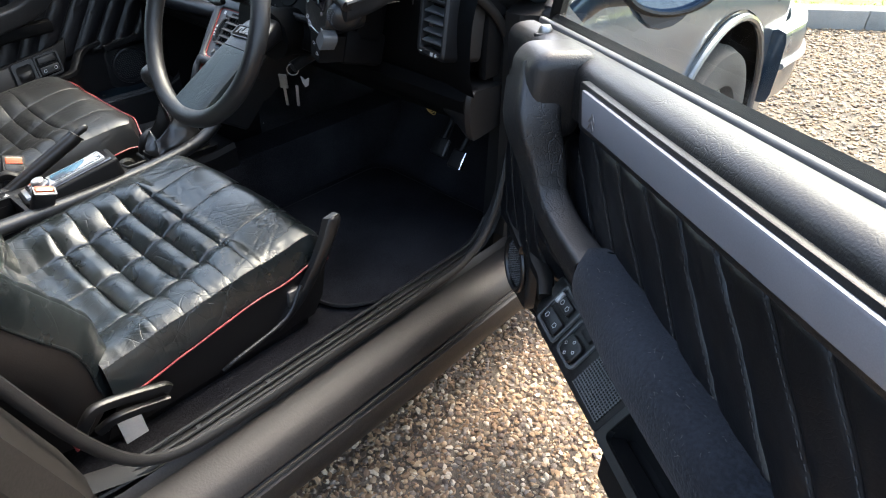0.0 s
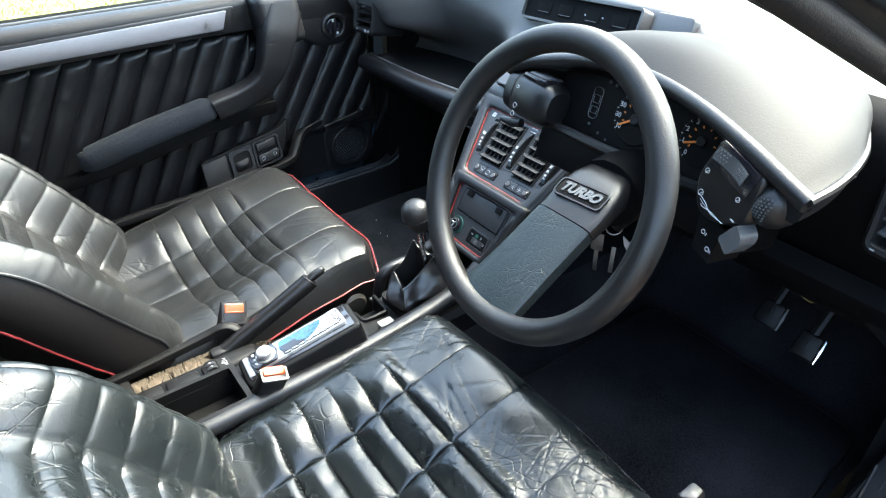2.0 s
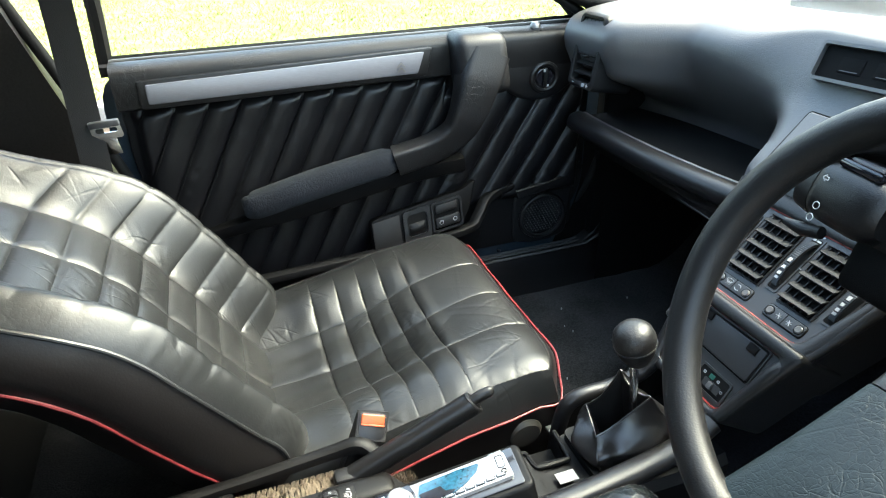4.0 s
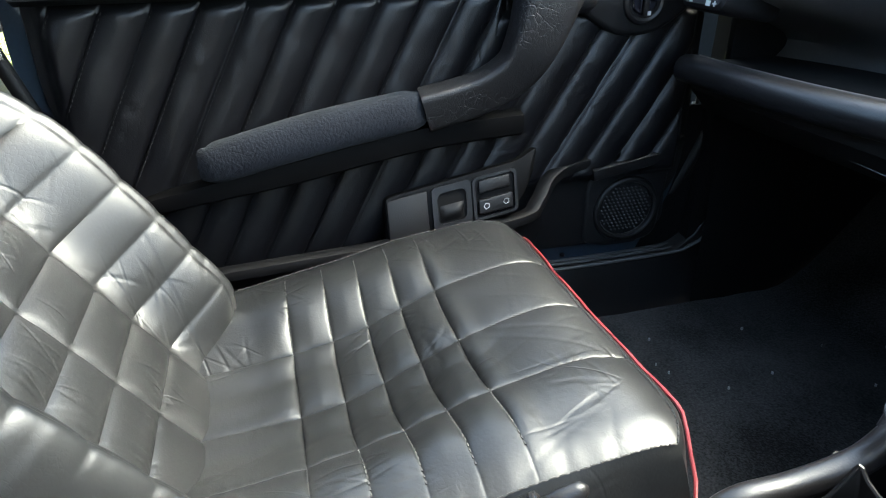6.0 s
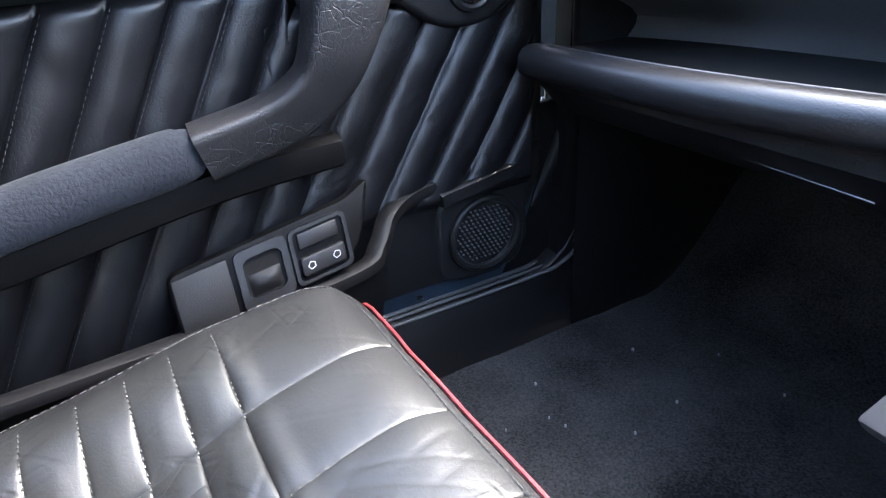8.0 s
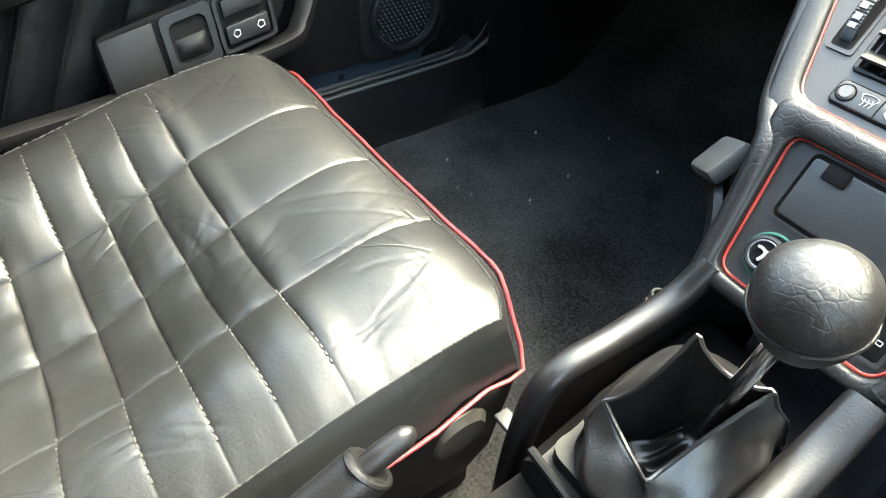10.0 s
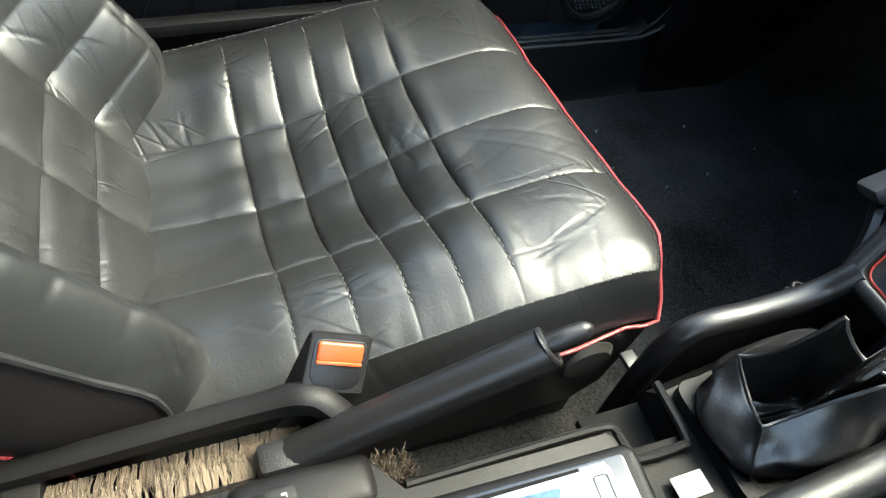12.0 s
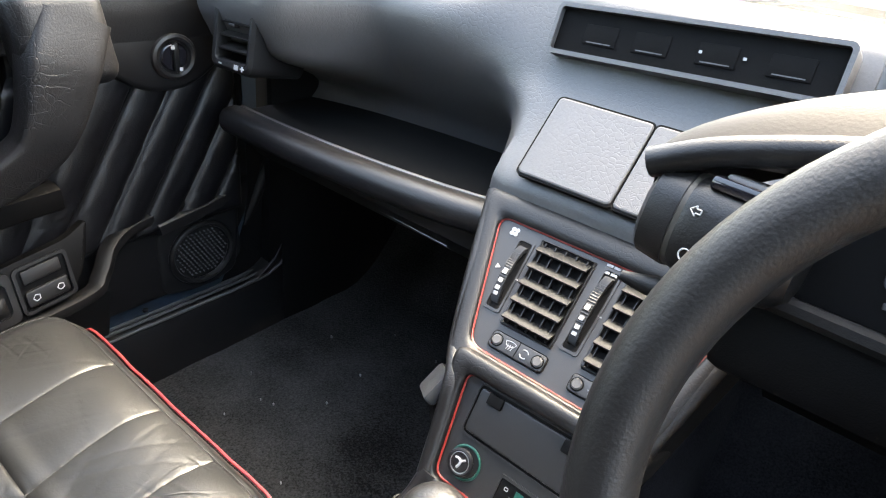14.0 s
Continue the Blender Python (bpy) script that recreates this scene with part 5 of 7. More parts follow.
part("hub", loft([spoke_sec((0.3025, 0.3195, 0.773), 0.0488, 0.0155, (0, -0.5, 0.86)), spoke_sec((0.303, 0.35, 0.79), 0.05, 0.017, (0, -0.45, 0.9)), spoke_sec((0.302, 0.38, 0.803), 0.047, 0.02, (0, -0.38, 0.92)),
                  spoke_sec((0.30, 0.405, 0.806), 0.038, 0.022, (0, -0.2, 0.98)), spoke_sec((0.299, 0.42, 0.80), 0.024, 0.02, (0, 0, 1))]), PLASTIC, wheel, "smooth black hub cover")
badge_at = on_plane((0.3005, 0.3455, 0.8085), (1, 0.06, 0.03), (0, 0.47, 0.24))
badge = part("badge", plate(rounded(0.077, 0.026, 0.006), 0.004, badge_at, None, 0.001), VOID, wheel, "recessed dark badge plate")
part("badge_border", frame_ring(rounded(0.083, 0.032, 0.008), rounded(0.078, 0.027, 0.006), 0.003, lambda a, b, c: badge_at(a, b, c + 0.001)), PLASTIC, badge)
lettering("lettering", "TURBO", 0.0215, lambda a, b, c: badge_at(a, b, c + 0.0018), LETTER, badge, 0.0008, 0.25, 0.92, "raised silver capital letters", 0.0011)
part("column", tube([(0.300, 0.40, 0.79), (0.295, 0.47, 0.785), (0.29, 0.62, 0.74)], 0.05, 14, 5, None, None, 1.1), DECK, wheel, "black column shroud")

keys = thing("key_bunch", "bunch of car keys hanging from the ignition", "keys")
part("key", box(-0.010, 0.010, -0.016, 0.018, -0.002, 0.002, 0.0015, on_plane((0.262, 0.446, 0.668), (0.9, 0.4, 0), (0.25, 0, 1))), STEEL, keys, "steel key with a black head")
part("key_blade", box(-0.0035, 0.0035, -0.06, -0.016, -0.001, 0.001, 0.0005, on_plane((0.262, 0.446, 0.668), (0.9, 0.4, 0), (0.25, 0, 1))), STEEL, keys)
part("key_blade", box(-0.0035, 0.0035, -0.055, -0.005, -0.001, 0.001, 0.0005, on_plane((0.278, 0.47, 0.662), (0.9, 0.4, 0), (-0.05, 0, 1))), STEEL, keys)
part("key_tag", plate(smooth_corners([(-0.011, 0.013), (0.0, 0.004), (0.011, 0.011), (0.008, -0.008), (0.0, -0.014), (-0.007, -0.003)], 0.002), 0.002, on_plane((0.297, 0.48, 0.668), (0.9, 0.4, 0), (0, 0, 1))), CARD, keys, "white plastic key tag")
part("key_ring", ring(0.013, 0.0012, on_plane((0.276, 0.465, 0.695), (0.7, 0.7, 0), (0, 0, 1))), STEEL, keys)
part("key_barrel", tube([(0.276, 0.465, 0.70), (0.28, 0.50, 0.712), (0.285, 0.55, 0.725)], 0.013, 12, 3), MATTE, keys)

# ---------------------------------------------------------------- dashboard
dash = thing("dashboard", "black grained car dashboard with open shelf and vents", "dashboard")
P_PROF = [(1.08, 0.90), (0.98, 0.935), (0.86, 0.947), (0.77, 0.945), (0.715, 0.93), (0.69, 0.905), (0.688, 0.875), (0.70, 0.845), (0.722, 0.812), (0.752, 0.775), (0.785, 0.735), (0.805, 0.69)]
C_PROF = [(1.08, 0.90), (0.98, 0.94), (0.88, 0.955), (0.80, 0.958), (0.752, 0.952), (0.735, 0.935), (0.712, 0.895), (0.695, 0.862), (0.672, 0.835), (0.64, 0.803), (0.602, 0.768), (0.594, 0.748)]
R_PROF = [(1.08, 0.90), (0.98, 0.935), (0.88, 0.945), (0.78, 0.945), (0.70, 0.94), (0.655, 0.925), (0.625, 0.90), (0.61, 0.86), (0.605, 0.82), (0.605, 0.78), (0.61, 0.74), (0.625, 0.70)]


def dash_section(x):
    q = smoothstep(0.12, 0.3, x)
    pts = []
    for row, (a, b, c) in enumerate(zip(P_PROF, C_PROF, R_PROF)):
        r = smoothstep(5, 10, row)
        k = smoothstep(-0.40 + 0.115 * r, -0.24 + 0.04 * r, x)
        m = Vector(a).lerp(Vector(b), k).lerp(Vector(c), q)
        m.x -= 0.115 * smoothstep(-0.48, -0.585, x) * smoothstep(0.74, 0.82, m.y) * smoothstep(0.9, 0.72, m.x)
        pts.append((x, m.x - 0.10 * ((x - MID) / 0.7) ** 4 * (1 if m.x > 0.8 else 0.3), m.y + 0.018 * (x - MID)))
    return curve_points(pts, 4)


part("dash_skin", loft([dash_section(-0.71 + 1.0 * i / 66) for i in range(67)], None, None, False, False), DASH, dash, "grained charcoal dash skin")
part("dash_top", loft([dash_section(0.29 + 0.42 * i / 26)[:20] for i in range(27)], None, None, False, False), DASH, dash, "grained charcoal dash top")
# dash face split off here so that its shade sits in a near-black colour
part("driver_fascia", loft([dash_section(0.29 + 0.42 * i / 26)[19:] for i in range(27)], None, None, False, False), DECK, dash, "fascia beside the column, its shade put into near-black")
# open shelf with padded rail
rail = [(-0.70, 0.585, 0.688), (-0.6, 0.583, 0.689), (-0.45, 0.585, 0.692), (-0.3, 0.592, 0.698), (-0.205, 0.603, 0.702)]
part("shelf_rail", tube(rail, 0.021, 14, 6, None, None, 1.15, (0, 0, 1), True, 2.4), RAILGLOSS, dash, "padded black shelf rail")
# felt given the recess black so that the shelf's shade is in its colour
part("shelf_floor", grid(lambda u, v: (-0.70 + 0.5 * u, 0.585 + 0.23 * v, 0.697 + 0.006 * u), 8, 6), VOID, dash, "felt-lined shelf with shade in its near-black colour")
part("shelf_lip", tube([(x, y + 0.018, z + 0.016) for x, y, z in rail], 0.003, 6, 5), STEEL, dash, "thin pale lip")
part("lower_dash", loft([[(x, 0.60, 0.69), (x, 0.597, 0.655), (x, 0.635, 0.615), (x, 0.72, 0.59), (x, 0.86, 0.6)] for x in (-0.70, -0.45, -0.20)], None, None, False, False), MATTE, dash, "dark under-shelf panel")
part("panel_gap", tube([(-0.52, 0.618, 0.637), (-0.4, 0.622, 0.63), (-0.28, 0.626, 0.624)], 0.0012, 5, 4), STEEL, dash)
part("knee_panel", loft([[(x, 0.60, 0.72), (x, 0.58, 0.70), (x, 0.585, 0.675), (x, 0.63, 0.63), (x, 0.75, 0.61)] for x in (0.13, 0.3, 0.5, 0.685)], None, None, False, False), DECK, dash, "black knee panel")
tray = []
for x, top, low, fr in ((0.47, 0.700, 0.690, 0.612), (0.53, 0.704, 0.678, 0.600), (0.6, 0.708, 0.655, 0.592), (0.655, 0.709, 0.628, 0.590), (0.682, 0.707, 0.606, 0.592), (0.69, 0.704, 0.602, 0.6)):
    tray.append([(x, 0.72, top), (x, fr + 0.03, top + 0.008), (x, fr + 0.012, top + 0.006), (x, fr + 0.002, top - 0.004), (x, fr, top - 0.4 * (top - low)), (x, fr + 0.012, low + 0.008), (x, fr + 0.035, low), (x, 0.73, low + 0.012)])
part("knee_tray", loft([curve_points(r, 3) for r in tray]), MATTE, dash, "black wedge-shaped tray under the dash")
# near-black blocks that stand for the shade in the gaps beside the dash
part("dash_end_shade", box(0.655, 0.68, 0.66, 0.95, 0.72, 0.9, 0.01), VOID, dash)
part("dash_end_shade", box(-0.72, -0.7, 0.66, 0.95, 0.62, 0.9, 0.01), VOID, dash)
# lidded covers
cov_at = on_plane((-0.1155, 0.632, 0.8105), (1, -0.01, 0.012), (0, 0.068, 0.07))
for k, wd in ((0, 0.114), (1, 0.10)):
    x = 0.0 if k == 0 else 0.109
    part("fascia_cover", plate(rounded(wd, 0.1, 0.006, 4, x), 0.012, lambda a, b, c: cov_at(a, b, c + 0.0065), None, 0.0025), DASH, dash, "grained square blanking cover", 14.0)
    part("cover_gap", frame_ring(rounded(wd + 0.004, 0.104, 0.007, 4, x), rounded(wd, 0.1, 0.006, 4, x), 0.006, lambda a, b, c: cov_at(a, b, c + 0.0045)), VOID, dash)
# recessed clock and warning display
disp_at = on_plane((-0.067, 0.700, 0.922), (1, -0.02, 0.062), (0, 0.38, 0.92))
dh = part("display_housing", frame_ring(rounded(0.308, 0.058, 0.008), rounded(0.298, 0.048, 0.004), 0.03, lambda a, b, c: disp_at(a, b, c + 0.002)), DASH, dash, "raised surround of a recessed display")
part("display_face", plate(rounded(0.3, 0.05, 0.003), 0.004, lambda a, b, c: disp_at(a, b, c - 0.006)), VOID, dh, "dark display panel")
for k, x in enumerate((-0.095, -0.035, 0.035, 0.105)):
    part("display_key", box(x - 0.02, x + 0.02, -0.012, 0.010, -0.006, -0.0045, 0.001, disp_at), VOID, dh)
    part("display_line", box(x - 0.015, x + 0.015, -0.010, -0.0088, -0.0045, -0.0039, 0, disp_at), STEELGREY, dh)
for x in (0.018, 0.062):
    part("display_mark", box(x - 0.0016, x + 0.0016, -0.0014, 0.0014, -0.0055, -0.004, 0, disp_at), WHITE, dh)
part("side_tray", plate(rounded(0.08, 0.05, 0.008), 0.02, lambda a, b, c: disp_at(a + 0.215, b + 0.004, c - 0.004), None, 0.004), DASH, dash)


for sx in (1, -1):
    cxv = 0.62 if sx > 0 else -0.636
    va = on_plane((cxv, 0.558, 0.862 if sx > 0 else 0.858), (0.98, -0.12 * sx, 0), (0.0, 0.2, 1))
    skew = 0.1 if sx > 0 else 0.0
    vs_at = lambda a, b, c, va=va, skew=skew: va(a - skew * b, b, c)
    rings = []
    for k, z in ((0.0, -0.03), (0.0, -0.002), (0.12, 0.001), (0.5, 0.002), (0.85, -0.002), (1.0, -0.012), (1.0, -0.1)):
        inner, outer = rounded(0.06, 0.122, 0.005, 5, 0.0, -0.001), rounded(0.088, 0.15, 0.016, 5, 0.0, -0.003)
        rings.append([vs_at(p[0] + (q[0] - p[0]) * k, p[1] + (q[1] - p[1]) * k, z) for p, q in zip(inner, outer)])
    pod_v = part("vent_pod", loft(rings, None, None, False), MATTE, dash, "black end vent pod")
    part("vent_recess", plate(rounded(0.062, 0.124, 0.004), 0.003, lambda a, b, c: vs_at(a, b, c - 0.028)), VOID, pod_v, "dark vent opening")
    part("vent_bar", box(-0.031, 0.031, 0.027, 0.033, -0.014, 0.001, 0.0015, vs_at), PLASTIC, pod_v)
    for k in range(4):
        y = 0.010 - 0.0185 * k
        # driver-side slats and vanes get paler grey, putting daylight into their colour
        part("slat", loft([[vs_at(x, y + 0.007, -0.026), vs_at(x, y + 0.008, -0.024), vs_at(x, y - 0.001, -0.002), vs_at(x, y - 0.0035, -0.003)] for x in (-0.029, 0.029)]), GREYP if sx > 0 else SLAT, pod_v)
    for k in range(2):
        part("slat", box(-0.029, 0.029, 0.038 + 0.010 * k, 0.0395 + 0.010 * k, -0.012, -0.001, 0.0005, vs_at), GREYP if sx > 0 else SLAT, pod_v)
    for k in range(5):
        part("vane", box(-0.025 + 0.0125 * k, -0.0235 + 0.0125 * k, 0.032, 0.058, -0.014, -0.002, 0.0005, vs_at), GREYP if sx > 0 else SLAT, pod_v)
    part("vent_slider", box(-0.006, 0.006, -0.016, -0.011, -0.006, 0.004, 0.001, vs_at), PLASTIC, pod_v)
    part("white_mark", box(0.010, 0.018, -0.0715, -0.0645, 0.0, 0.0025, 0, va), WHITE, pod_v)
    for w2, h2 in ((0.0035, 0.001), (0.001, 0.0035)):
        part("white_mark", box(0.026 - w2, 0.026 + w2, -0.068 - h2, -0.068 + h2, 0.0, 0.0025 + 0.2 * (h2 - 0.001) / 2, 0, va), WHITE, pod_v)
    part("white_mark", box(-0.022, -0.016, -0.069, -0.067, 0.0, 0.0025, 0, va), WHITE, pod_v)

# ---------------------------------------------------------------- instrument binnacle
binn = thing("instrument_binnacle", "crescent instrument hood over dark dials", "instrument panel")


def hood_front(u):
    """Front lip of the crescent hood."""
    x = 0.02 + 0.555 * u
    return Vector((x, 0.452 - 0.075 * smoothstep(0.15, 1.0, u) + 0.05 * math.sin(math.pi * u) * 0.6, 0.895 + 0.052 * math.sin(math.pi * min(1, u * 1.02)) ** 0.75 + 0.018 * u))


def hood(u, v):
    f0 = hood_front(u)
    back = 0.47 + 0.15 * math.sin(math.pi * u) ** 0.55 + 0.105 * smoothstep(0.45, 1, u)
    y = f0.y + (back - f0.y) * v
    z = f0.z + 0.028 * math.sin(math.pi * 0.5 * min(1, v * 2.2)) * math.sin(math.pi * u) ** 0.5 - 0.012 * smoothstep(0.55, 1, v) + 0.022 * smoothstep(0.7, 1, u) * v
    return (f0.x - 0.04 * smoothstep(0.65, 1, u) * v ** 1.5 + 0.012 * smoothstep(0.7, 1, u) * math.sin(math.pi * v), y, z)


part("hood_top", grid(hood, 60, 20), PAD, binn, "smooth grey-black hood, bright with sky")
part("hood_lip", tube([hood_front(k / 16) + Vector((0, 0.004, -0.008)) for k in range(17)], 0.011, 10, 4), PLASTIC, binn, "rounded black hood lip")
# underside and shell are near-black, the shade below the hood put into their colour
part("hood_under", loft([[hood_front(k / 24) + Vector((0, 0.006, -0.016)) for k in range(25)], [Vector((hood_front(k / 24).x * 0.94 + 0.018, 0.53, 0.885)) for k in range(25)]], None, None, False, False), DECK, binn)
part("hood_skirt", loft([[Vector(hood(k / 24, 1.0)) for k in range(25)], [Vector(hood(k / 24, 1.0)) + Vector((0, 0.015, -0.06)) for k in range(25)]], None, None, False, False), PLASTIC, binn)
rim_run = [Vector(hood(1.0 - 0.16 * (1 - j / 10), 0.0)) for j in range(11)] + [Vector(hood(1.0, v / 12)) for v in range(1, 13)]
part("hood_end", loft([[p + Vector((-0.002, 0.004, -0.006 - dz)) + Vector((-0.010 * q, 0.006 * q, 0)) for p in rim_run] for dz, q in ((0.0, 0.0), (0.012, 0.1), (0.026, 0.4), (0.033, 1.0))], None, None, False, False), PAD, binn, "grey side skirt of the hood")
part("hood_lip", tube([p + Vector((0, 0, -0.003)) for p in rim_run[10::2]], 0.0055, 8, 4), PLASTIC, binn, "rounded black hood lip")
face_at = on_plane((0.285, 0.487, 0.872), (1, -0.02, 0.02), (0, 0.28, 0.96))
dial_bed = part("dial_face", plate(smooth_corners([(-0.175, -0.052), (0.185, -0.052), (0.185, 0.03), (0.12, 0.05), (-0.12, 0.05), (-0.175, 0.045)], 0.01), 0.01, face_at), DIAL, binn, "dark instrument face")
part("binnacle_shell", box(-0.19, 0.2, -0.12, -0.05, -0.1, 0.012, 0.012, face_at), DECK, binn)
part("binnacle_back", box(-0.19, 0.2, -0.08, 0.055, -0.09, -0.012, 0.012, face_at), DECK, binn)
part("lower_lip", tube([face_at(-0.18, -0.055, 0.012), face_at(0.0, -0.056, 0.02), face_at(0.19, -0.052, 0.012)], 0.008, 8, 6), PLASTIC, binn)


def gauge(cx, cy, r, a0, a1, ticks, needle, numerals):
    """A round dial: white figures, orange inner figures, orange needle."""
    ga = part("gauge", disc(r, 0.004, lambda a, b, c: face_at(cx + a, cy + b, c + 0.002), None, 32, ease=0.05), DIAL, binn, "round dial with white figures")
    for k in range(ticks):
        t = radians(a0 + (a1 - a0) * k / (ticks - 1))
        ca, sa = math.cos(t), math.sin(t)
        part("tick", box(r * 0.88, r * 0.97, -0.0005, 0.0005, 0.0025, 0.003, 0, lambda a, b, c: face_at(cx + a * ca - b * sa, cy + a * sa + b * ca, c)), WHITE, ga)
        if numerals and k % 2 == 0:
            lettering("figures", str(numerals[0] + numerals[1] * (k // 2)), r * 0.25, lambda a, b, c: face_at(cx + 0.8 * r * ca + a, cy + 0.75 * r * sa + b, c + 0.0028), WHITE, ga, 0.0002, 0.0, 1.0, "", 0.0003)
        if numerals and k % 2 == 1:
            part("inner_mark", box(r * 0.5, r * 0.6, -0.0011, 0.0011, 0.0025, 0.003, 0, lambda a, b, c: face_at(cx + a * ca - b * sa, cy + a * sa + b * ca, c)), ORANGE, ga)
    part("needle_hub", disc(r * 0.2, 0.004, lambda a, b, c: face_at(cx + a, cy + b, c + 0.0065), None, 16), MATTE, ga)
    t = radians(needle)
    ca, sa = math.cos(t), math.sin(t)
    part("needle", box(r * 0.12, r * 0.74, -0.0017, 0.0013, 0.004, 0.0055, 0.0004, lambda a, b, c: face_at(cx + a * ca - b * sa, cy + a * sa + b * ca, c)), ORANGE, ga, "orange needle")
    return ga


speedo = gauge(-0.018, -0.002, 0.04, 215, -35, 17, 212, (10, 20))
lettering("odometer", "06177", 0.0075, lambda a, b, c: face_at(-0.018 + a, 0.012 + b, c + 0.0028), WHITE, speedo, 0.0002)
gauge(0.095, 0.002, 0.036, 230, -20, 15, 200, (0, 1))
gauge(0.15, -0.022, 0.022, 200, 20, 6, 190, None)
bm = bmesh.new()
cs = rounded(0.018, 0.048, 0.007)
for i in range(len(cs)):
    a, b = cs[i], cs[(i + 1) % len(cs)]
    tube([(-0.098 + a[0], a[1], 0.002), (-0.098 + b[0], b[1], 0.002)], 0.0007, 4, 0, face_at, bm)
for y0, y1 in ((-0.016, -0.006), (0.0, 0.012)):
    for p, q in (((-0.006, y0), (0.006, y0)), ((0.006, y0), (0.006, y1)), ((0.006, y1), (-0.006, y1)), ((-0.006, y1), (-0.006, y0))):
        tube([(-0.098 + p[0], p[1], 0.002), (-0.098 + q[0], q[1], 0.002)], 0.0006, 4, 0, face_at, bm)
part("door_warning_symbol", bm, GREYP, dial_bed, "pale outline of a car from above")
for x, y in ((-0.07, 0.034), (-0.057, 0.034), (-0.083, 0.036), (-0.10, -0.034), (-0.078, -0.042), (-0.06, -0.047), (0.02, -0.046)):
    part("warning_symbol", box(x - 0.0022, x + 0.0022, y - 0.002, y + 0.002, 0.0, 0.002, 0.0006, face_at), GREYP, dial_bed)


# control pods either side of the wheel
rp_at = on_plane((0.478, 0.387, 0.885), (0.055, -0.012, -0.017), (0.02, 0.01, 0.09))
rpod = thing("control_pod", "grey column pod with dimpled rocker and white symbols", "control pod", "column pods")
POD = smooth_corners([(-0.040, 0.043), (0.036, 0.043), (0.045, 0.010), (0.051, -0.020), (0.028, -0.042), (0.0, -0.055), (-0.020, -0.049), (-0.040, -0.018)], 0.012)
part("pod_body", loft([[rp_at(x * q, y * q, z) for x, y in POD] for q, z in ((0.8, -0.09), (0.98, -0.05), (1.0, -0.02), (0.99, -0.008), (0.95, -0.002), (0.9, 0.0))]), PLASTIC, rpod, "rounded grey-black pod")
bulge_at = lambda a, b, c: rp_at(0.052 + a, 0.014 + b, -0.03 + c)
part("pod_grip", loft([[bulge_at(0.024 * math.cos(p) * math.cos(t), 0.031 * math.cos(p) * math.sin(t), 0.034 * math.sin(p)) for t in (2 * math.pi * k / 28 for k in range(28))] for p in (radians(-80 + 16 * j) for j in range(11))]), STACKPAD, rpod, "rounded grey end grip")
bm = bmesh.new()
for i in range(5):
    for j in range(7):
        x, y = -0.008 + 0.004 * i, -0.014 + 0.0042 * j + 0.002 * (i % 2)
        z = 0.034 * math.sqrt(max(0.0, 1 - (x / 0.024) ** 2 - (y / 0.031) ** 2))
        box(x - 0.0011, x + 0.0011, y - 0.0011, y + 0.0011, z - 0.001, z + 0.0008, 0.0004, bulge_at, bm, 1)
part("grip_pimples", bm, GREYP, rpod)["kind"] = "stuff"
rk = part("rocker_bezel", plate(rounded(0.064, 0.034, 0.002, 4, -0.0015, 0.0235), 0.006, lambda a, b, c: rp_at(a, b, c + 0.0025), None, 0.001), GLOSS, rpod, "glossy black rocker well")
rocker_z = lambda x: 0.0035 + 9.0 * (x + 0.005) ** 2
# rocker made pale in colour for the sky that it faces
part("rocker", mapped(grid(lambda u, v: (-0.030 + 0.05 * u, 0.0165 + 0.018 * v, 0), 16, 4), lambda a, b, c: rp_at(a, b, rocker_z(a))), LETTER, rk, "dimpled rocker, sky sheen put into its pale grey")
bm = bmesh.new()
for i in (0, 1, 2, 3, 8, 9, 10, 11):
    for j in range(4):
        x, y = -0.028 + 0.004 * i + 0.002 * (j % 2), 0.0185 + 0.0045 * j
        box(x - 0.0011, x + 0.0011, y - 0.0011, y + 0.0011, rocker_z(x) - 0.0004, rocker_z(x) + 0.0009, 0.0004, rp_at, bm, 1)
part("rocker_dimples", bm, STEELGREY, rk)["kind"] = "stuff"
for x, y, r in ((-0.0298, -0.0035, 0.003), (-0.0205, -0.030, 0.0038), (0.0237, -0.0013, 0.0028)):
    bm = ring(r, 0.0006, lambda a, b, c: rp_at(x + a, y + b, c + 0.0006), None, 14, minor=4)
    tube([(x - r * 0.4, y - r * 1.3, 0.0006), (x, y - r * 0.4, 0.0006), (x + r * 0.5, y + r * 0.5, 0.0006)], 0.0005, 4, 3, rp_at, bm)
    part("white_symbol", bm, WHITE, rpod)
part("white_symbol", box(0.0305, 0.0365, -0.026, -0.0245, 0.0, 0.0008, 0, rp_at), WHITE, rpod)
for k in range(3):
    y = -0.033 - 0.0035 * k
    part("white_line", tube([(-0.02 + 0.004 * k, y, 0.0004), (-0.008, y - 0.002, 0.0004), (0.006, -0.0405 + 0.001 * k, 0.0004), (0.026, -0.0375 - 0.0005 * k, 0.0004)], 0.0005, 4, 5, rp_at), WHITE, rpod)
for x, y in ((0.0106, -0.0674), (0.0287, -0.0803)):
    bm = ring(0.0028, 0.0005, lambda a, b, c: rp_at(x + a, y + b, c - 0.004), None, 12, minor=4)
    for q in (-0.0016, 0.0, 0.0016):
        tube([(x + 0.0035, y + q, -0.004), (x + 0.0065, y + q, -0.004)], 0.0003, 4, 0, rp_at, bm)
    part("white_symbol", bm, WHITE, rpod)
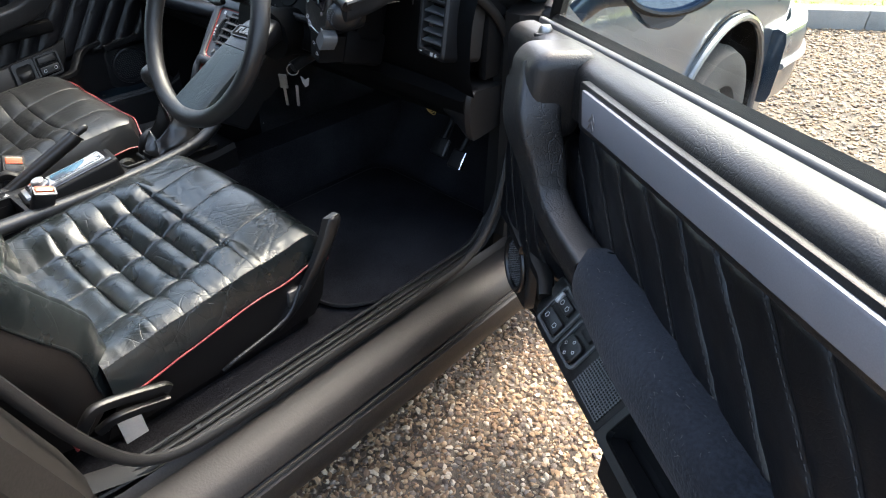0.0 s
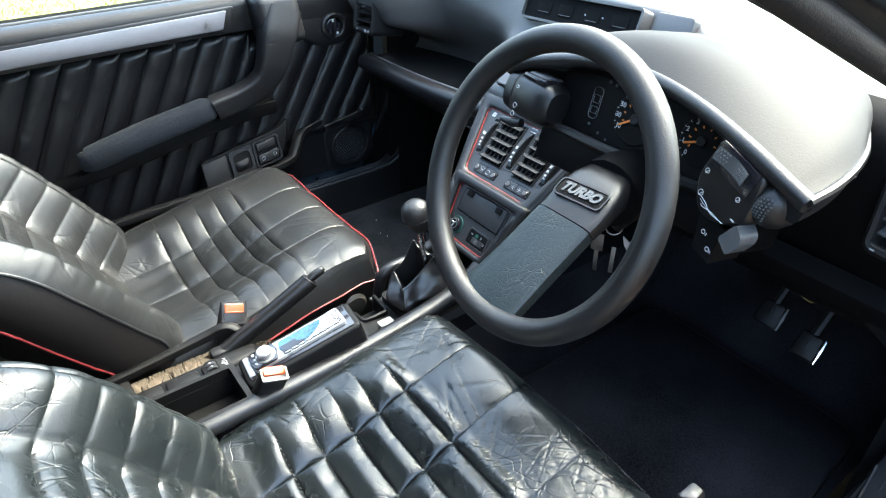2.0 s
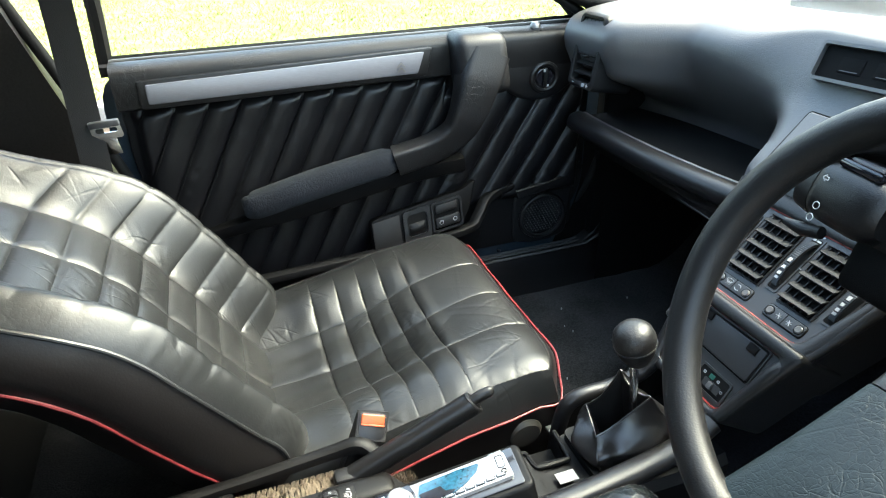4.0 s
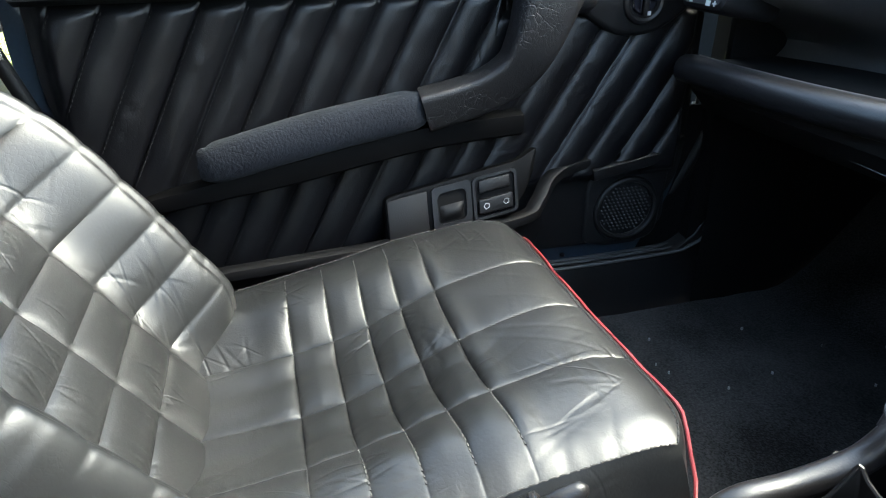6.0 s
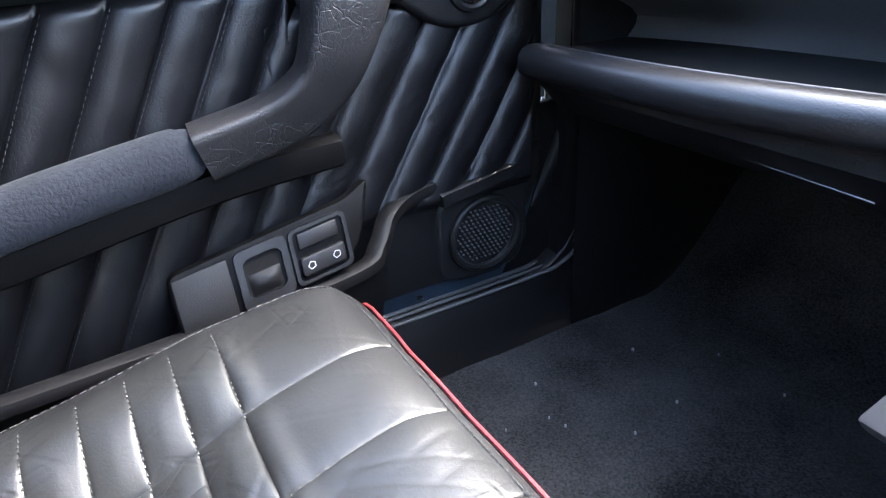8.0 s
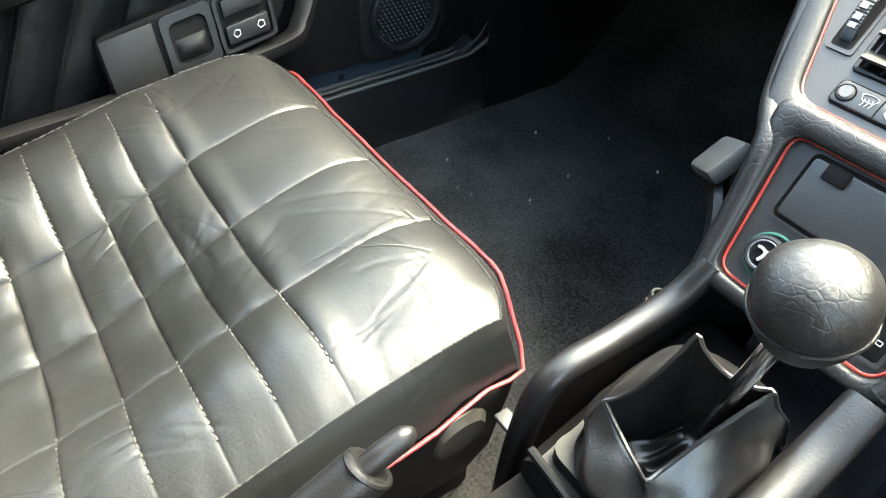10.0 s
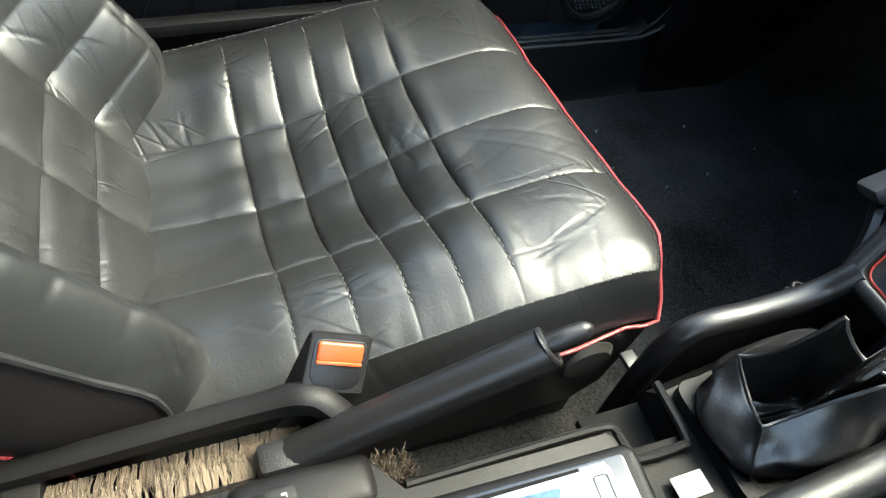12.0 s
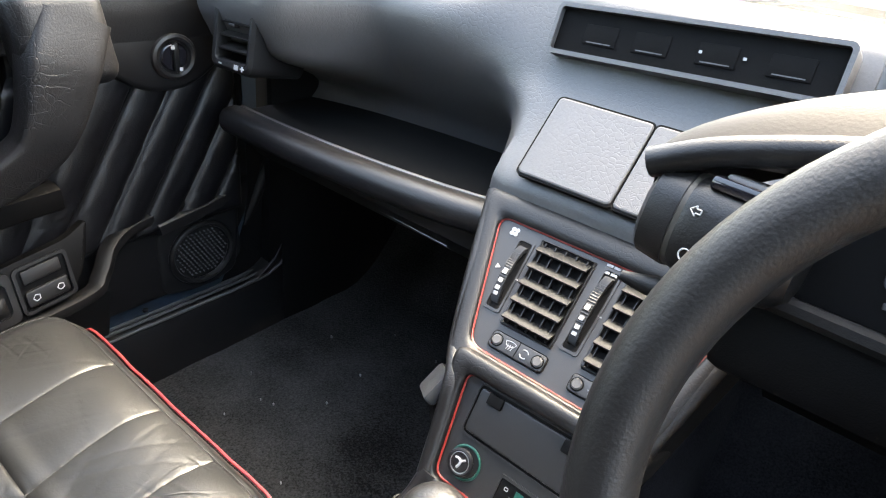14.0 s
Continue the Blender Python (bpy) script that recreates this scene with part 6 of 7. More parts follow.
part("pod_stem", loft([[rp_at(x, y, z) for x, y in ((-0.012, -0.045), (0.03, -0.045), (0.04, -0.095), (0.01, -0.095))] for z in (-0.005, -0.06)]), DECK, rpod, "black stem below the pod")
part("stalk", loft([[rp_at(x, y, z) for x, y in smooth_corners([(0.037, -0.048), (0.046, -0.018), (0.0605, -0.026), (0.064, -0.036), (0.058, -0.057)], 0.005)] for z in (-0.02, 0.006, 0.010)]), GREYP, rpod, "short grey stalk")
lp_at = on_plane((0.078, 0.42, 0.865), (1, -0.08, -0.02), (0, 0.30, 0.95))
lpod = thing("control_pod", "grey column pod with an indicator arrow mark", "control pod", "column pods")


def drum(x, r):
    """A cross-section of the drum-shaped pod."""
    return [lp_at(x, r * math.copysign(abs(math.sin(t)) ** 0.75, math.sin(t)), -0.045 + r * 0.95 * math.copysign(abs(math.cos(t)) ** 0.75, math.cos(t))) for t in (2 * math.pi * k / 28 for k in range(28))]


part("pod_body", loft([drum(-0.022, 0.035), drum(-0.015, 0.037), drum(0.02, 0.037), drum(0.033, 0.0365), drum(0.046, 0.033), drum(0.055, 0.024)]), PLASTIC, lpod, "rounded grey-black drum")
part("collar", loft([drum(-0.052, 0.027), drum(-0.047, 0.034), drum(-0.03, 0.036), drum(-0.026, 0.036)]), PLASTIC, lpod, "ribbed rotating end collar")
part("collar_gap", loft([drum(-0.0265, 0.0348), drum(-0.022, 0.0348)]), CREAM, lpod, "dusty pale gap")
part("rocker", box(-0.008, 0.035, 0.029, 0.042, -0.06, -0.02, 0.004, lp_at), GREYP, lpod, "dimpled rocker, sky sheen put into its pale grey")
part("rocker_well", box(-0.014, 0.04, 0.028, 0.0385, -0.066, -0.014, 0.004, lp_at), GLOSS, lpod)
bm = bmesh.new()
arrow = [(-0.008, 0.0), (0.0, 0.007), (0.0, 0.003), (0.007, 0.003), (0.007, -0.003), (0.0, -0.003), (0.0, -0.007)]
for i in range(7):
    a, b = arrow[i], arrow[(i + 1) % 7]
    tube([(-0.012 + 0.5 * a[0], 0.012 + 0.5 * a[1], -0.0082), (-0.012 + 0.5 * b[0], 0.012 + 0.5 * b[1], -0.0082)], 0.0005, 4, 0, lp_at, bm)
part("arrow_symbol", bm, WHITE, lpod)
for y in (-0.018, -0.032):
    part("lamp_symbol", ring(0.004, 0.0007, lambda a, b, c: lp_at(a - 0.008, b + y, c - 0.0105), None, 14, minor=4), WHITE, lpod)
part("stalk", tube([lp_at(-0.0, -0.045, -0.03), lp_at(-0.025, -0.052, -0.03), lp_at(-0.048, -0.054, -0.026)], [0.007, 0.008, 0.004], 10, 5, None, None, 1.0), MATTE, lpod, "slim black stalk")

# ---------------------------------------------------------------- centre stack
def padded_frame(outer, inner, h, low, at, deep=0.09):
    """A soft rounded frame between two outlines of equally many points, h proud of its plane."""
    rings = []
    for k, z in ((0.0, -low), (0.0, h * 0.45), (0.08, h * 0.78), (0.24, h * 0.97), (0.5, h), (0.74, h * 0.9), (0.9, h * 0.62), (0.98, h * 0.2), (1.0, -0.006), (1.0, -deep)):
        rings.append([at(a[0] + (b[0] - a[0]) * k, a[1] + (b[1] - a[1]) * k, z) for a, b in zip(inner, outer)])
    return loft(rings, None, None, False)


stack = thing("centre_stack", "heater panel with twin vents framed in red line", "heater panel")
st_at = on_plane((-0.031, 0.476, 0.632), (1, 0.0, 0.01), (0, 0.1, 0.092))
SURR = smooth_corners([(-0.104, -0.03), (0.106, -0.03), (0.152, 0.172), (-0.176, 0.172)], 0.014)
FACE = smooth_corners([(-0.092, 0.0), (0.091, -0.002), (0.128, 0.142), (-0.1415, 0.142)], 0.016)
part("stack_body", padded_frame(SURR, FACE, 0.009, 0.004, st_at), STACKPAD, stack, "padded grained surround")
part("stack_face", plate(FACE, 0.01, st_at, None, 0.0), PANEL, stack, "flat charcoal heater panel")
part("red_line", tube([st_at(x, y, 0.0012) for x, y in FACE] + [st_at(*FACE[0], 0.0012)], 0.0013, 6, 0), REDLINE, stack, "thin red outline")


def thumbwheel(x, y, ht, lean):
    """A serrated thumbwheel standing in a sunken slot."""
    sl = part("wheel_slot", frame_ring(rounded(0.021, ht + 0.018, 0.003), rounded(0.016, ht + 0.012, 0.003), 0.006, lambda a, b, c: st_at(x + a + lean * b, y + b, c + 0.0016)), PANEL, stack, "sunken slot")
    part("slot_bed", plate(rounded(0.017, ht + 0.013, 0.003), 0.001, lambda a, b, c: st_at(x + a + lean * b, y + b, c + 0.0006)), VOID, sl)
    rings = []
    for sx, q in ((-0.0055, 0.86), (-0.0045, 1.0), (0.0045, 1.0), (0.0055, 0.86)):
        run = []
        for k in range(73):
            t = math.pi * k / 72
            r = (ht / 2) * q * (1.0 if k % 2 else 0.968)
            run.append(st_at(x + sx + lean * r * math.cos(t), y + r * math.cos(t), 0.0006 + 0.36 * r * math.sin(t)))
        rings.append(run)
    w = part("thumbwheel", loft(rings, None, None, False, False), PLASTIC, sl, "serrated black thumbwheel", 20.0)
    for k, wd in ((8.2, 0.003), (9.8, 0.0022), (11.2, 0.0022), (12.4, 0.0018)):
        t = math.pi * k / 16
        r = ht / 2
        part("wheel_mark", box(-0.0028, 0.0022, -wd, wd, -0.0006, 0.0008, 0, lambda a, b, c: st_at(x + a + lean * r * math.cos(t), y + r * math.cos(t) + b, 0.0008 + 0.36 * r * math.sin(t) + c - 0.1 * b * math.cos(t))), WHITE, w)
    part("wheel_line", box(0.0085, 0.0125, -0.0006, 0.0006, 0, 0.0006, 0, lambda a, b, c: st_at(x + a, y + b - 0.002, c + 0.001)), WHITE, sl)


def vent4(quad, slats, vanes):
    """A slatted vent sunk into a four-sided opening."""
    (ax, ay), (bx, by), (cx, cy), (dx, dy) = quad
    def q(u, v, z):
        lo, hi = (ax + (bx - ax) * u, ay + (by - ay) * u), (dx + (cx - dx) * u, dy + (cy - dy) * u)
        return st_at(lo[0] + (hi[0] - lo[0]) * v, lo[1] + (hi[1] - lo[1]) * v, z)
    v = part("vent_recess", grid(lambda u, w: q(u, w, 0.0006), 2, 2), VOID, stack, "dark vent opening")
    edge = [q(u, w, 0.001) for u, w in ((0, 0), (1, 0), (1, 1), (0, 1), (0, 0))]
    part("vent_frame", tube(edge, 0.0022, 6, 0), PLASTIC, v)
    for k in range(slats):
        w = (k + 0.5) / slats
        part("slat", loft([[q(u, w - 0.062, 0.0095), q(u, w - 0.052, 0.0112), q(u, w - 0.036, 0.0108), q(u, w + 0.055, 0.0022), q(u, w + 0.045, 0.0010)] for u in (0.02, 0.98)]), SLAT, v)
    for k in range(vanes):
        u = (k + 0.5) / vanes
        part("vane", loft([[q(u - 0.014, w, 0.0007), q(u + 0.014, w, 0.0007), q(u + 0.012, w, 0.0052), q(u - 0.012, w, 0.0052)] for w in (0.02, 0.98)]), MATTE, v)


vent4(((-0.0735, 0.036), (-0.0145, 0.036), (-0.018, 0.134), (-0.081, 0.134)), 5, 5)
vent4(((0.0228, 0.035), (0.0775, 0.035), (0.083, 0.132), (0.0205, 0.132)), 5, 5)
thumbwheel(-0.0945, 0.085, 0.068, -0.06)
thumbwheel(0.003, 0.088, 0.078, 0.0)
thumbwheel(0.1, 0.084, 0.068, 0.1)
for x0, kinds in ((-0.0418, (0, 1)), (0.052, (2, 2))):
    sw = part("button_bar", plate(rounded(0.064, 0.0175, 0.004, 4, x0, 0.0175), 0.004, lambda a, b, c: st_at(a, b, c + 0.003), None, 0.0012), PANEL, stack, "bar with two push buttons")
    part("bar_gap", frame_ring(rounded(0.0662, 0.0197, 0.005, 4, x0, 0.0175), rounded(0.064, 0.0175, 0.004, 4, x0, 0.0175), 0.002, lambda a, b, c: st_at(a, b, c + 0.001)), VOID, sw)
    part("bar_gap", box(x0 - 0.0005, x0 + 0.0005, 0.009, 0.026, 0.002, 0.0034, 0, st_at), VOID, sw)
    for dx, kd in zip((-0.0245, 0.0245), kinds):
        part("push_button", disc(0.0056, 0.004, lambda a, b, c: st_at(x0 + dx + a, 0.0175 + b, c + 0.0052), None, 20, ease=0.25), STEELGREY, sw, "round grey push button")
        part("button_ring", ring(0.0062, 0.0007, lambda a, b, c: st_at(x0 + dx + a, 0.0175 + b, c + 0.0032), None, 20, minor=5), VOID, sw)
        sx = x0 + dx * 0.36
        bm = bmesh.new()
        if kd == 0:
            for k in (-1, 0, 1):
                tube([(sx + 0.0028 * k, 0.0135, 0.0034), (sx + 0.0028 * k + 0.0008, 0.0165, 0.0034), (sx + 0.0028 * k, 0.0195, 0.0034)], 0.0004, 4, 3, st_at, bm)
            tube([(sx - 0.006, 0.0215, 0.0034), (sx, 0.0228, 0.0034), (sx + 0.006, 0.0215, 0.0034), (sx + 0.004, 0.0175, 0.0034)], 0.0004, 4, 3, st_at, bm)
            tube([(sx - 0.006, 0.0215, 0.0034), (sx - 0.004, 0.0175, 0.0034), (sx + 0.004, 0.0175, 0.0034)], 0.0004, 4, 0, st_at, bm)
        elif kd == 1:
            for a0 in (20, 200):
                tube([(sx + 0.0045 * math.cos(radians(a0 + k)), 0.0175 + 0.0045 * math.sin(radians(a0 + k)), 0.0034) for k in range(0, 140, 28)], 0.0006, 4, 2, st_at, bm)
        else:
            for q in range(3):
                t = radians(60 * q)
                tube([(sx - 0.0042 * math.cos(t), 0.0175 - 0.0042 * math.sin(t), 0.0034), (sx + 0.0042 * math.cos(t), 0.0175 + 0.0042 * math.sin(t), 0.0034)], 0.0005, 4, 0, st_at, bm)
        part("white_symbol", bm, WHITE, sw)
for x, y, k in ((-0.1163, 0.131, 0), (0.0005, 0.1345, 1), (0.112, 0.128, 2)):
    bm = bmesh.new()
    if k == 1:
        for dx in (-0.0042, 0.0042):
            for dy in (-0.004, 0.0, 0.004):
                box(x + dx - 0.0034, x + dx + 0.0034, y + dy - 0.0014, y + dy + 0.0014, 0.0004, 0.001, 0, st_at, bm)
    else:
        for q in range(4):
            t = radians(45 + 90 * q)
            disc(0.0028, 0.001, lambda a, b, c: st_at(x + 0.0034 * math.cos(t) + a, y + 0.0034 * math.sin(t) + b, c + 0.001), bm, 10)
    part("white_symbol", bm, WHITE, stack)
for x, y in ((-0.1112, 0.088), (0.117, 0.056)):
    part("white_symbol", plate([(x - 0.0025, y - 0.003), (x + 0.0035, y), (x - 0.0025, y + 0.003)], 0.001, lambda a, b, c: st_at(a, b, c + 0.001)), WHITE, stack)

# lower stack: lidded tray, lighter and a small switch
lo_at = on_plane((-0.028, 0.452, 0.628), (1, 0, 0), (0, 0.52, 0.854))
LOUT = smooth_corners([(-0.098, 0.014), (0.118, 0.014), (0.076, -0.128), (-0.074, -0.128)], 0.014)
LF2 = smooth_corners([(-0.0755, -0.006), (0.0955, -0.004), (0.062, -0.116), (-0.062, -0.114)], 0.012)
lower = thing("lower_stack", "lower panel with lidded tray, lighter and mirror switch", "console panel")
part("lower_body", padded_frame(LOUT, LF2, 0.006, 0.008, lo_at), STACKPAD, lower, "padded grained surround")
part("lower_face", plate(LF2, 0.01, lambda a, b, c: lo_at(a, b, c - 0.005)), PANEL, lower)
part("red_line", tube([lo_at(x * 0.985, y * 0.99, -0.003) for x, y in LF2] + [lo_at(LF2[0][0] * 0.985, LF2[0][1] * 0.99, -0.003)], 0.0012, 6, 0), REDLINE, lower, "thin red outline")
LID = smooth_corners([(-0.053, -0.0125), (0.071, -0.0105), (0.069, -0.0585), (-0.0525, -0.0575)], 0.004)
LIDGAP = smooth_corners([(-0.0555, -0.0095), (0.0735, -0.0075), (0.0715, -0.0615), (-0.055, -0.0605)], 0.006)
lid = part("tray_lid", plate(LID, 0.006, lambda a, b, c: lo_at(a, b, c - 0.0015), None, 0.0015), PANEL, lower, "flat charcoal tray lid")
part("lid_gap", plate(LIDGAP, 0.002, lambda a, b, c: lo_at(a, b, c - 0.0045)), VOID, lower)
part("lid_border", frame_ring(smooth_corners([(-0.0575, -0.0075), (0.0755, -0.0055), (0.0735, -0.0635), (-0.057, -0.0625)], 0.007), LIDGAP, 0.003, lambda a, b, c: lo_at(a, b, c - 0.003)), PANEL, lower)
for x in (-0.034, 0.051):
    part("lid_tab", box(x - 0.0085, x + 0.0085, -0.0235, -0.0115, -0.003, 0.0012, 0.0015, lo_at), VOID, lid, "black finger tab")
lig = part("lighter", disc(0.0105, 0.012, lambda a, b, c: lo_at(a - 0.0385, b - 0.086, c + 0.005), None, 28, ease=0.15), GLOSS, lower, "round black lighter knob")
part("lighter_ring", ring(0.0165, 0.0014, lambda a, b, c: lo_at(a - 0.0372, b - 0.0865, c - 0.004)), GREEN, lig, "thin dark green ring")
part("lighter_bezel", ring(0.0118, 0.0024, lambda a, b, c: lo_at(a - 0.0385, b - 0.086, c + 0.0035)), PLASTIC, lig)
part("lighter_rim", ring(0.0102, 0.0006, lambda a, b, c: lo_at(a - 0.0385, b - 0.086, c + 0.0052)), STEEL, lig)
bm = tube([(-0.0445, -0.083, 0.0056), (-0.0415, -0.0825, 0.0056), (-0.0375, -0.0835, 0.0056), (-0.0335, -0.081, 0.0056)], 0.0012, 5, 4, lo_at)
tube([(-0.0375, -0.0835, 0.0056), (-0.038, -0.088, 0.0056), (-0.0395, -0.0915, 0.0056)], 0.0014, 5, 4, lo_at, bm)
part("lighter_symbol", bm, WHITE, lig)
msw = part("small_switch", plate(rounded(0.054, 0.03, 0.003, 4, 0.030, -0.0905), 0.003, lambda a, b, c: lo_at(a, b, c - 0.004), None, 0.001), VOID, lower, "small switch in a square bezel")
part("switch_frame", frame_ring(rounded(0.059, 0.035, 0.004, 4, 0.030, -0.0905), rounded(0.053, 0.029, 0.003, 4, 0.030, -0.0905), 0.004, lambda a, b, c: lo_at(a, b, c - 0.0028)), PANEL, msw)
part("green_window", box(0.022, 0.030, -0.0865, -0.08, -0.004, -0.003, 0, lo_at), GREEN, msw)
part("slide_track", box(0.017, 0.047, -0.1, -0.0885, -0.0042, -0.0032, 0.0, lo_at), PANEL, msw)
part("slide_knob", box(0.027, 0.035, -0.0995, -0.0895, -0.0035, 0.0005, 0.0012, lo_at), STEELGREY, msw)
for x, y in ((0.012, -0.084), (0.038, -0.083), (0.05, -0.092)):
    bm = bmesh.new()
    for p, q in (((-1, -1), (1, -1)), ((1, -1), (1, 1)), ((1, 1), (-1, 1)), ((-1, 1), (-1, -1))):
        tube([(x + 0.0018 * p[0], y + 0.0014 * p[1], -0.0036), (x + 0.0018 * q[0], y + 0.0014 * q[1], -0.0036)], 0.0004, 4, 0, lo_at, bm)
    part("white_symbol", bm, WHITE, msw)
# padded edges that run on from the heater panel down to the tunnel
for sgn, ln in ((-1, ((-0.1665, 0.166), (-0.139, 0.085), (-0.109, 0.0))), (1, ((0.143, 0.166), (0.127, 0.085), (0.108, 0.0)))):
    run = [st_at(*ln[0], -0.002), st_at(*ln[1], -0.001), st_at(*ln[2], -0.003), lo_at(sgn * 0.088 + 0.008 * (sgn > 0), -0.018, -0.001), lo_at(sgn * 0.078 + 0.006 * (sgn > 0), -0.065, 0.0), lo_at(sgn * 0.07, -0.118, 0.001)]
    part("edge_pad", tube(run, [0.0095, 0.0095, 0.009, 0.009, 0.0085, 0.008], 14, 8, None, None, 1.0, (0, 0, 1), True, 2.2), STACKPAD, lower, "padded grained edge")

# ---------------------------------------------------------------- tunnel console
console = thing("centre_console", "black moulded tunnel console between the seats", "console")
part("tunnel_carpet", loft([[(-0.145, y, 0.22), (-0.13, y, 0.25), (-0.072, y, 0.275), (-0.058, y, 0.395), (0.045, y, 0.395), (0.07, y, 0.36), (0.085, y, 0.22)] for y in (-0.6, 0.0, 0.4, 1.15)], None, None, False, False), SHADEPILE, console, "carpeted tunnel")
edge_run = [(-0.5, -0.098, 0.435), (-0.06, -0.098, 0.44), (-0.03, -0.09, 0.44), (-0.012, -0.064, 0.44), (0.15, -0.061, 0.438), (0.158, -0.055, 0.436), (0.163, -0.028, 0.434), (0.210, -0.028, 0.43), (0.216, -0.082, 0.43), (0.36, -0.098, 0.43), (0.42, -0.098, 0.44)]
def console_section(y, x, z):
    """A section of the moulding, with the open pocket sunk into its rear half."""
    sunk = 0.404 if y < -0.093 else z + 0.012
    return [(x, y, 0.33), (x - 0.002, y, z), (x + 0.008, y, z + 0.012), (-0.037, y, z + 0.012), (-0.0368, y, sunk), (0.0398, y, sunk), (0.04, y, z + 0.012), (0.042, y, z + 0.012), (0.052, y, z), (0.052, y, 0.33)]


edge_run[1:1] = [(-0.32, -0.098, 0.437), (-0.0935, -0.098, 0.4395), (-0.0925, -0.098, 0.4396)]
part("console_base", loft([console_section(*e) for e in edge_run]), MOULD, console, "grained black console moulding")
part("left_ridge", tube([(-0.06, -0.01, 0.45), (-0.059, 0.08, 0.451), (-0.058, 0.15, 0.45), (-0.05, 0.16, 0.45)], 0.0035, 8, 4), MOULD, console)
part("switch_panel_end", box(-0.094, -0.05, -0.13, -0.028, 0.425, 0.4592, 0.014, None, None, 4), MOULD, console, "worn rounded end of the switch panel")
part("pocket_floor", box(-0.085, -0.025, 0.155, 0.22, 0.40, 0.41, 0.002), VOID, console)
part("side_rail", tube([(0.052, -0.2, 0.452), (0.052, 0.0, 0.455), (0.049, 0.14, 0.462), (0.044, 0.26, 0.472), (0.042, 0.34, 0.492), (0.041, 0.385, 0.52)], [0.015, 0.015, 0.015, 0.015, 0.014, 0.013], 12, 6, None, None, 1.1, (0, 0, 1), True, 2.6), RAILGLOSS, console, "padded grained edge rail")
part("side_rail", tube([(-0.114, 0.238, 0.29), (-0.113, 0.241, 0.38), (-0.111, 0.25, 0.45), (-0.108, 0.27, 0.475), (-0.104, 0.32, 0.482), (-0.098, 0.37, 0.50), (-0.093, 0.395, 0.53)], [0.010, 0.0105, 0.011, 0.011, 0.011, 0.011, 0.011], 12, 6, None, None, 1.1, (1, 0, 0), True, 2.6), RAILGLOSS, console, "padded grained edge rail")
part("console_side", loft([[(-0.117, 0.24, 0.24), (-0.117, 0.6, 0.24), (-0.110, 0.6, 0.56), (-0.098, 0.40, 0.525), (-0.106, 0.32, 0.478), (-0.111, 0.26, 0.468), (-0.114, 0.245, 0.44)], [(-0.104, 0.24, 0.24), (-0.104, 0.6, 0.24), (-0.098, 0.6, 0.56), (-0.088, 0.40, 0.525), (-0.095, 0.32, 0.478), (-0.1, 0.26, 0.468), (-0.103, 0.245, 0.44)]]), MOULD, console, "black side wall of the console")
part("well_rim", tube([(-0.05, 0.160, 0.448), (-0.032, 0.162, 0.448), (-0.027, 0.17, 0.448), (-0.027, 0.204, 0.448), (-0.033, 0.214, 0.447), (-0.082, 0.218, 0.446)], 0.004, 8, 4), MOULD, console)
part("paper_label", box(-0.006, 0.012, 0.178, 0.206, 0.4515, 0.4525, 0, None), CARD, console, "small white paper label")
# switch blanks, heater switch and open pocket
for k, y in enumerate((-0.165, -0.225, -0.285)):
    part("blanking_plate", box(-0.079, -0.051, y - 0.027, y + 0.027, 0.45, 0.458, 0.003), MOULD, console, "plain black blanking plate")
    part("blank_border", tube([(-0.051, y - 0.028, 0.458), (-0.048, y, 0.459), (-0.051, y + 0.028, 0.458)], 0.0018, 6, 0), MOULD, console)
hs = part("seat_heater_switch", plate(rounded(0.031, 0.048, 0.005), 0.008, lambda a, b, c: (-0.065 + a, -0.107 + b, 0.4605 + c), None, 0.002), MOULD, console, "seat heater thumbwheel switch")
part("switch_recess", plate(rounded(0.024, 0.024, 0.003, 4, -0.0655, -0.1155), 0.002, lambda a, b, c: (a, b, 0.4612 + c)), VOID, hs)
for x in (-0.0705, -0.0605):
    run = [[(x + e, -0.1155 + r * (1.0 if k % 2 else 0.95) * math.cos(math.pi * k / 32), 0.4606 + 0.55 * r * (1.0 if k % 2 else 0.95) * math.sin(math.pi * k / 32)) for k in range(33)] for e, r in ((-0.004, 0.0085), (-0.0034, 0.0095), (0.0034, 0.0095), (0.004, 0.0085))]
    hw = part("heater_wheel", loft(run, None, None, False, False), PLASTIC, hs, "ribbed thumbwheel", 20.0)
    part("wheel_mark", ring(0.0016, 0.0004, lambda a, b, c, x=x: (x + a, -0.1155 + b, 0.4662 + c), None, 12, minor=4), WHITE, hw)
bm = bmesh.new()
for x in (-0.073, -0.057):
    box(x - 0.0012, x + 0.0004, -0.0935, -0.09, 0.4606, 0.4611, 0, None, bm)
    box(x - 0.0012, x + 0.0018, -0.0905, -0.0896, 0.4606, 0.4611, 0, None, bm)
tube([(-0.0695, -0.0955, 0.461), (-0.0685, -0.0905, 0.461), (-0.064, -0.0895, 0.461), (-0.0605, -0.0905, 0.461), (-0.0605, -0.095, 0.461)], 0.0007, 4, 3, None, bm)
for x in (-0.067, -0.0648, -0.0626):
    tube([(x, -0.0985, 0.461), (x + 0.0008, -0.0965, 0.461), (x, -0.0945, 0.461), (x + 0.0006, -0.0925, 0.461)], 0.0004, 4, 3, None, bm)
part("seat_symbol", bm, WHITE, hs, "white heated seat symbol")
part("pocket", box(-0.0365, 0.0395, -0.5, -0.0945, 0.4045, 0.409, 0), VOID, console, "deep dark open pocket")
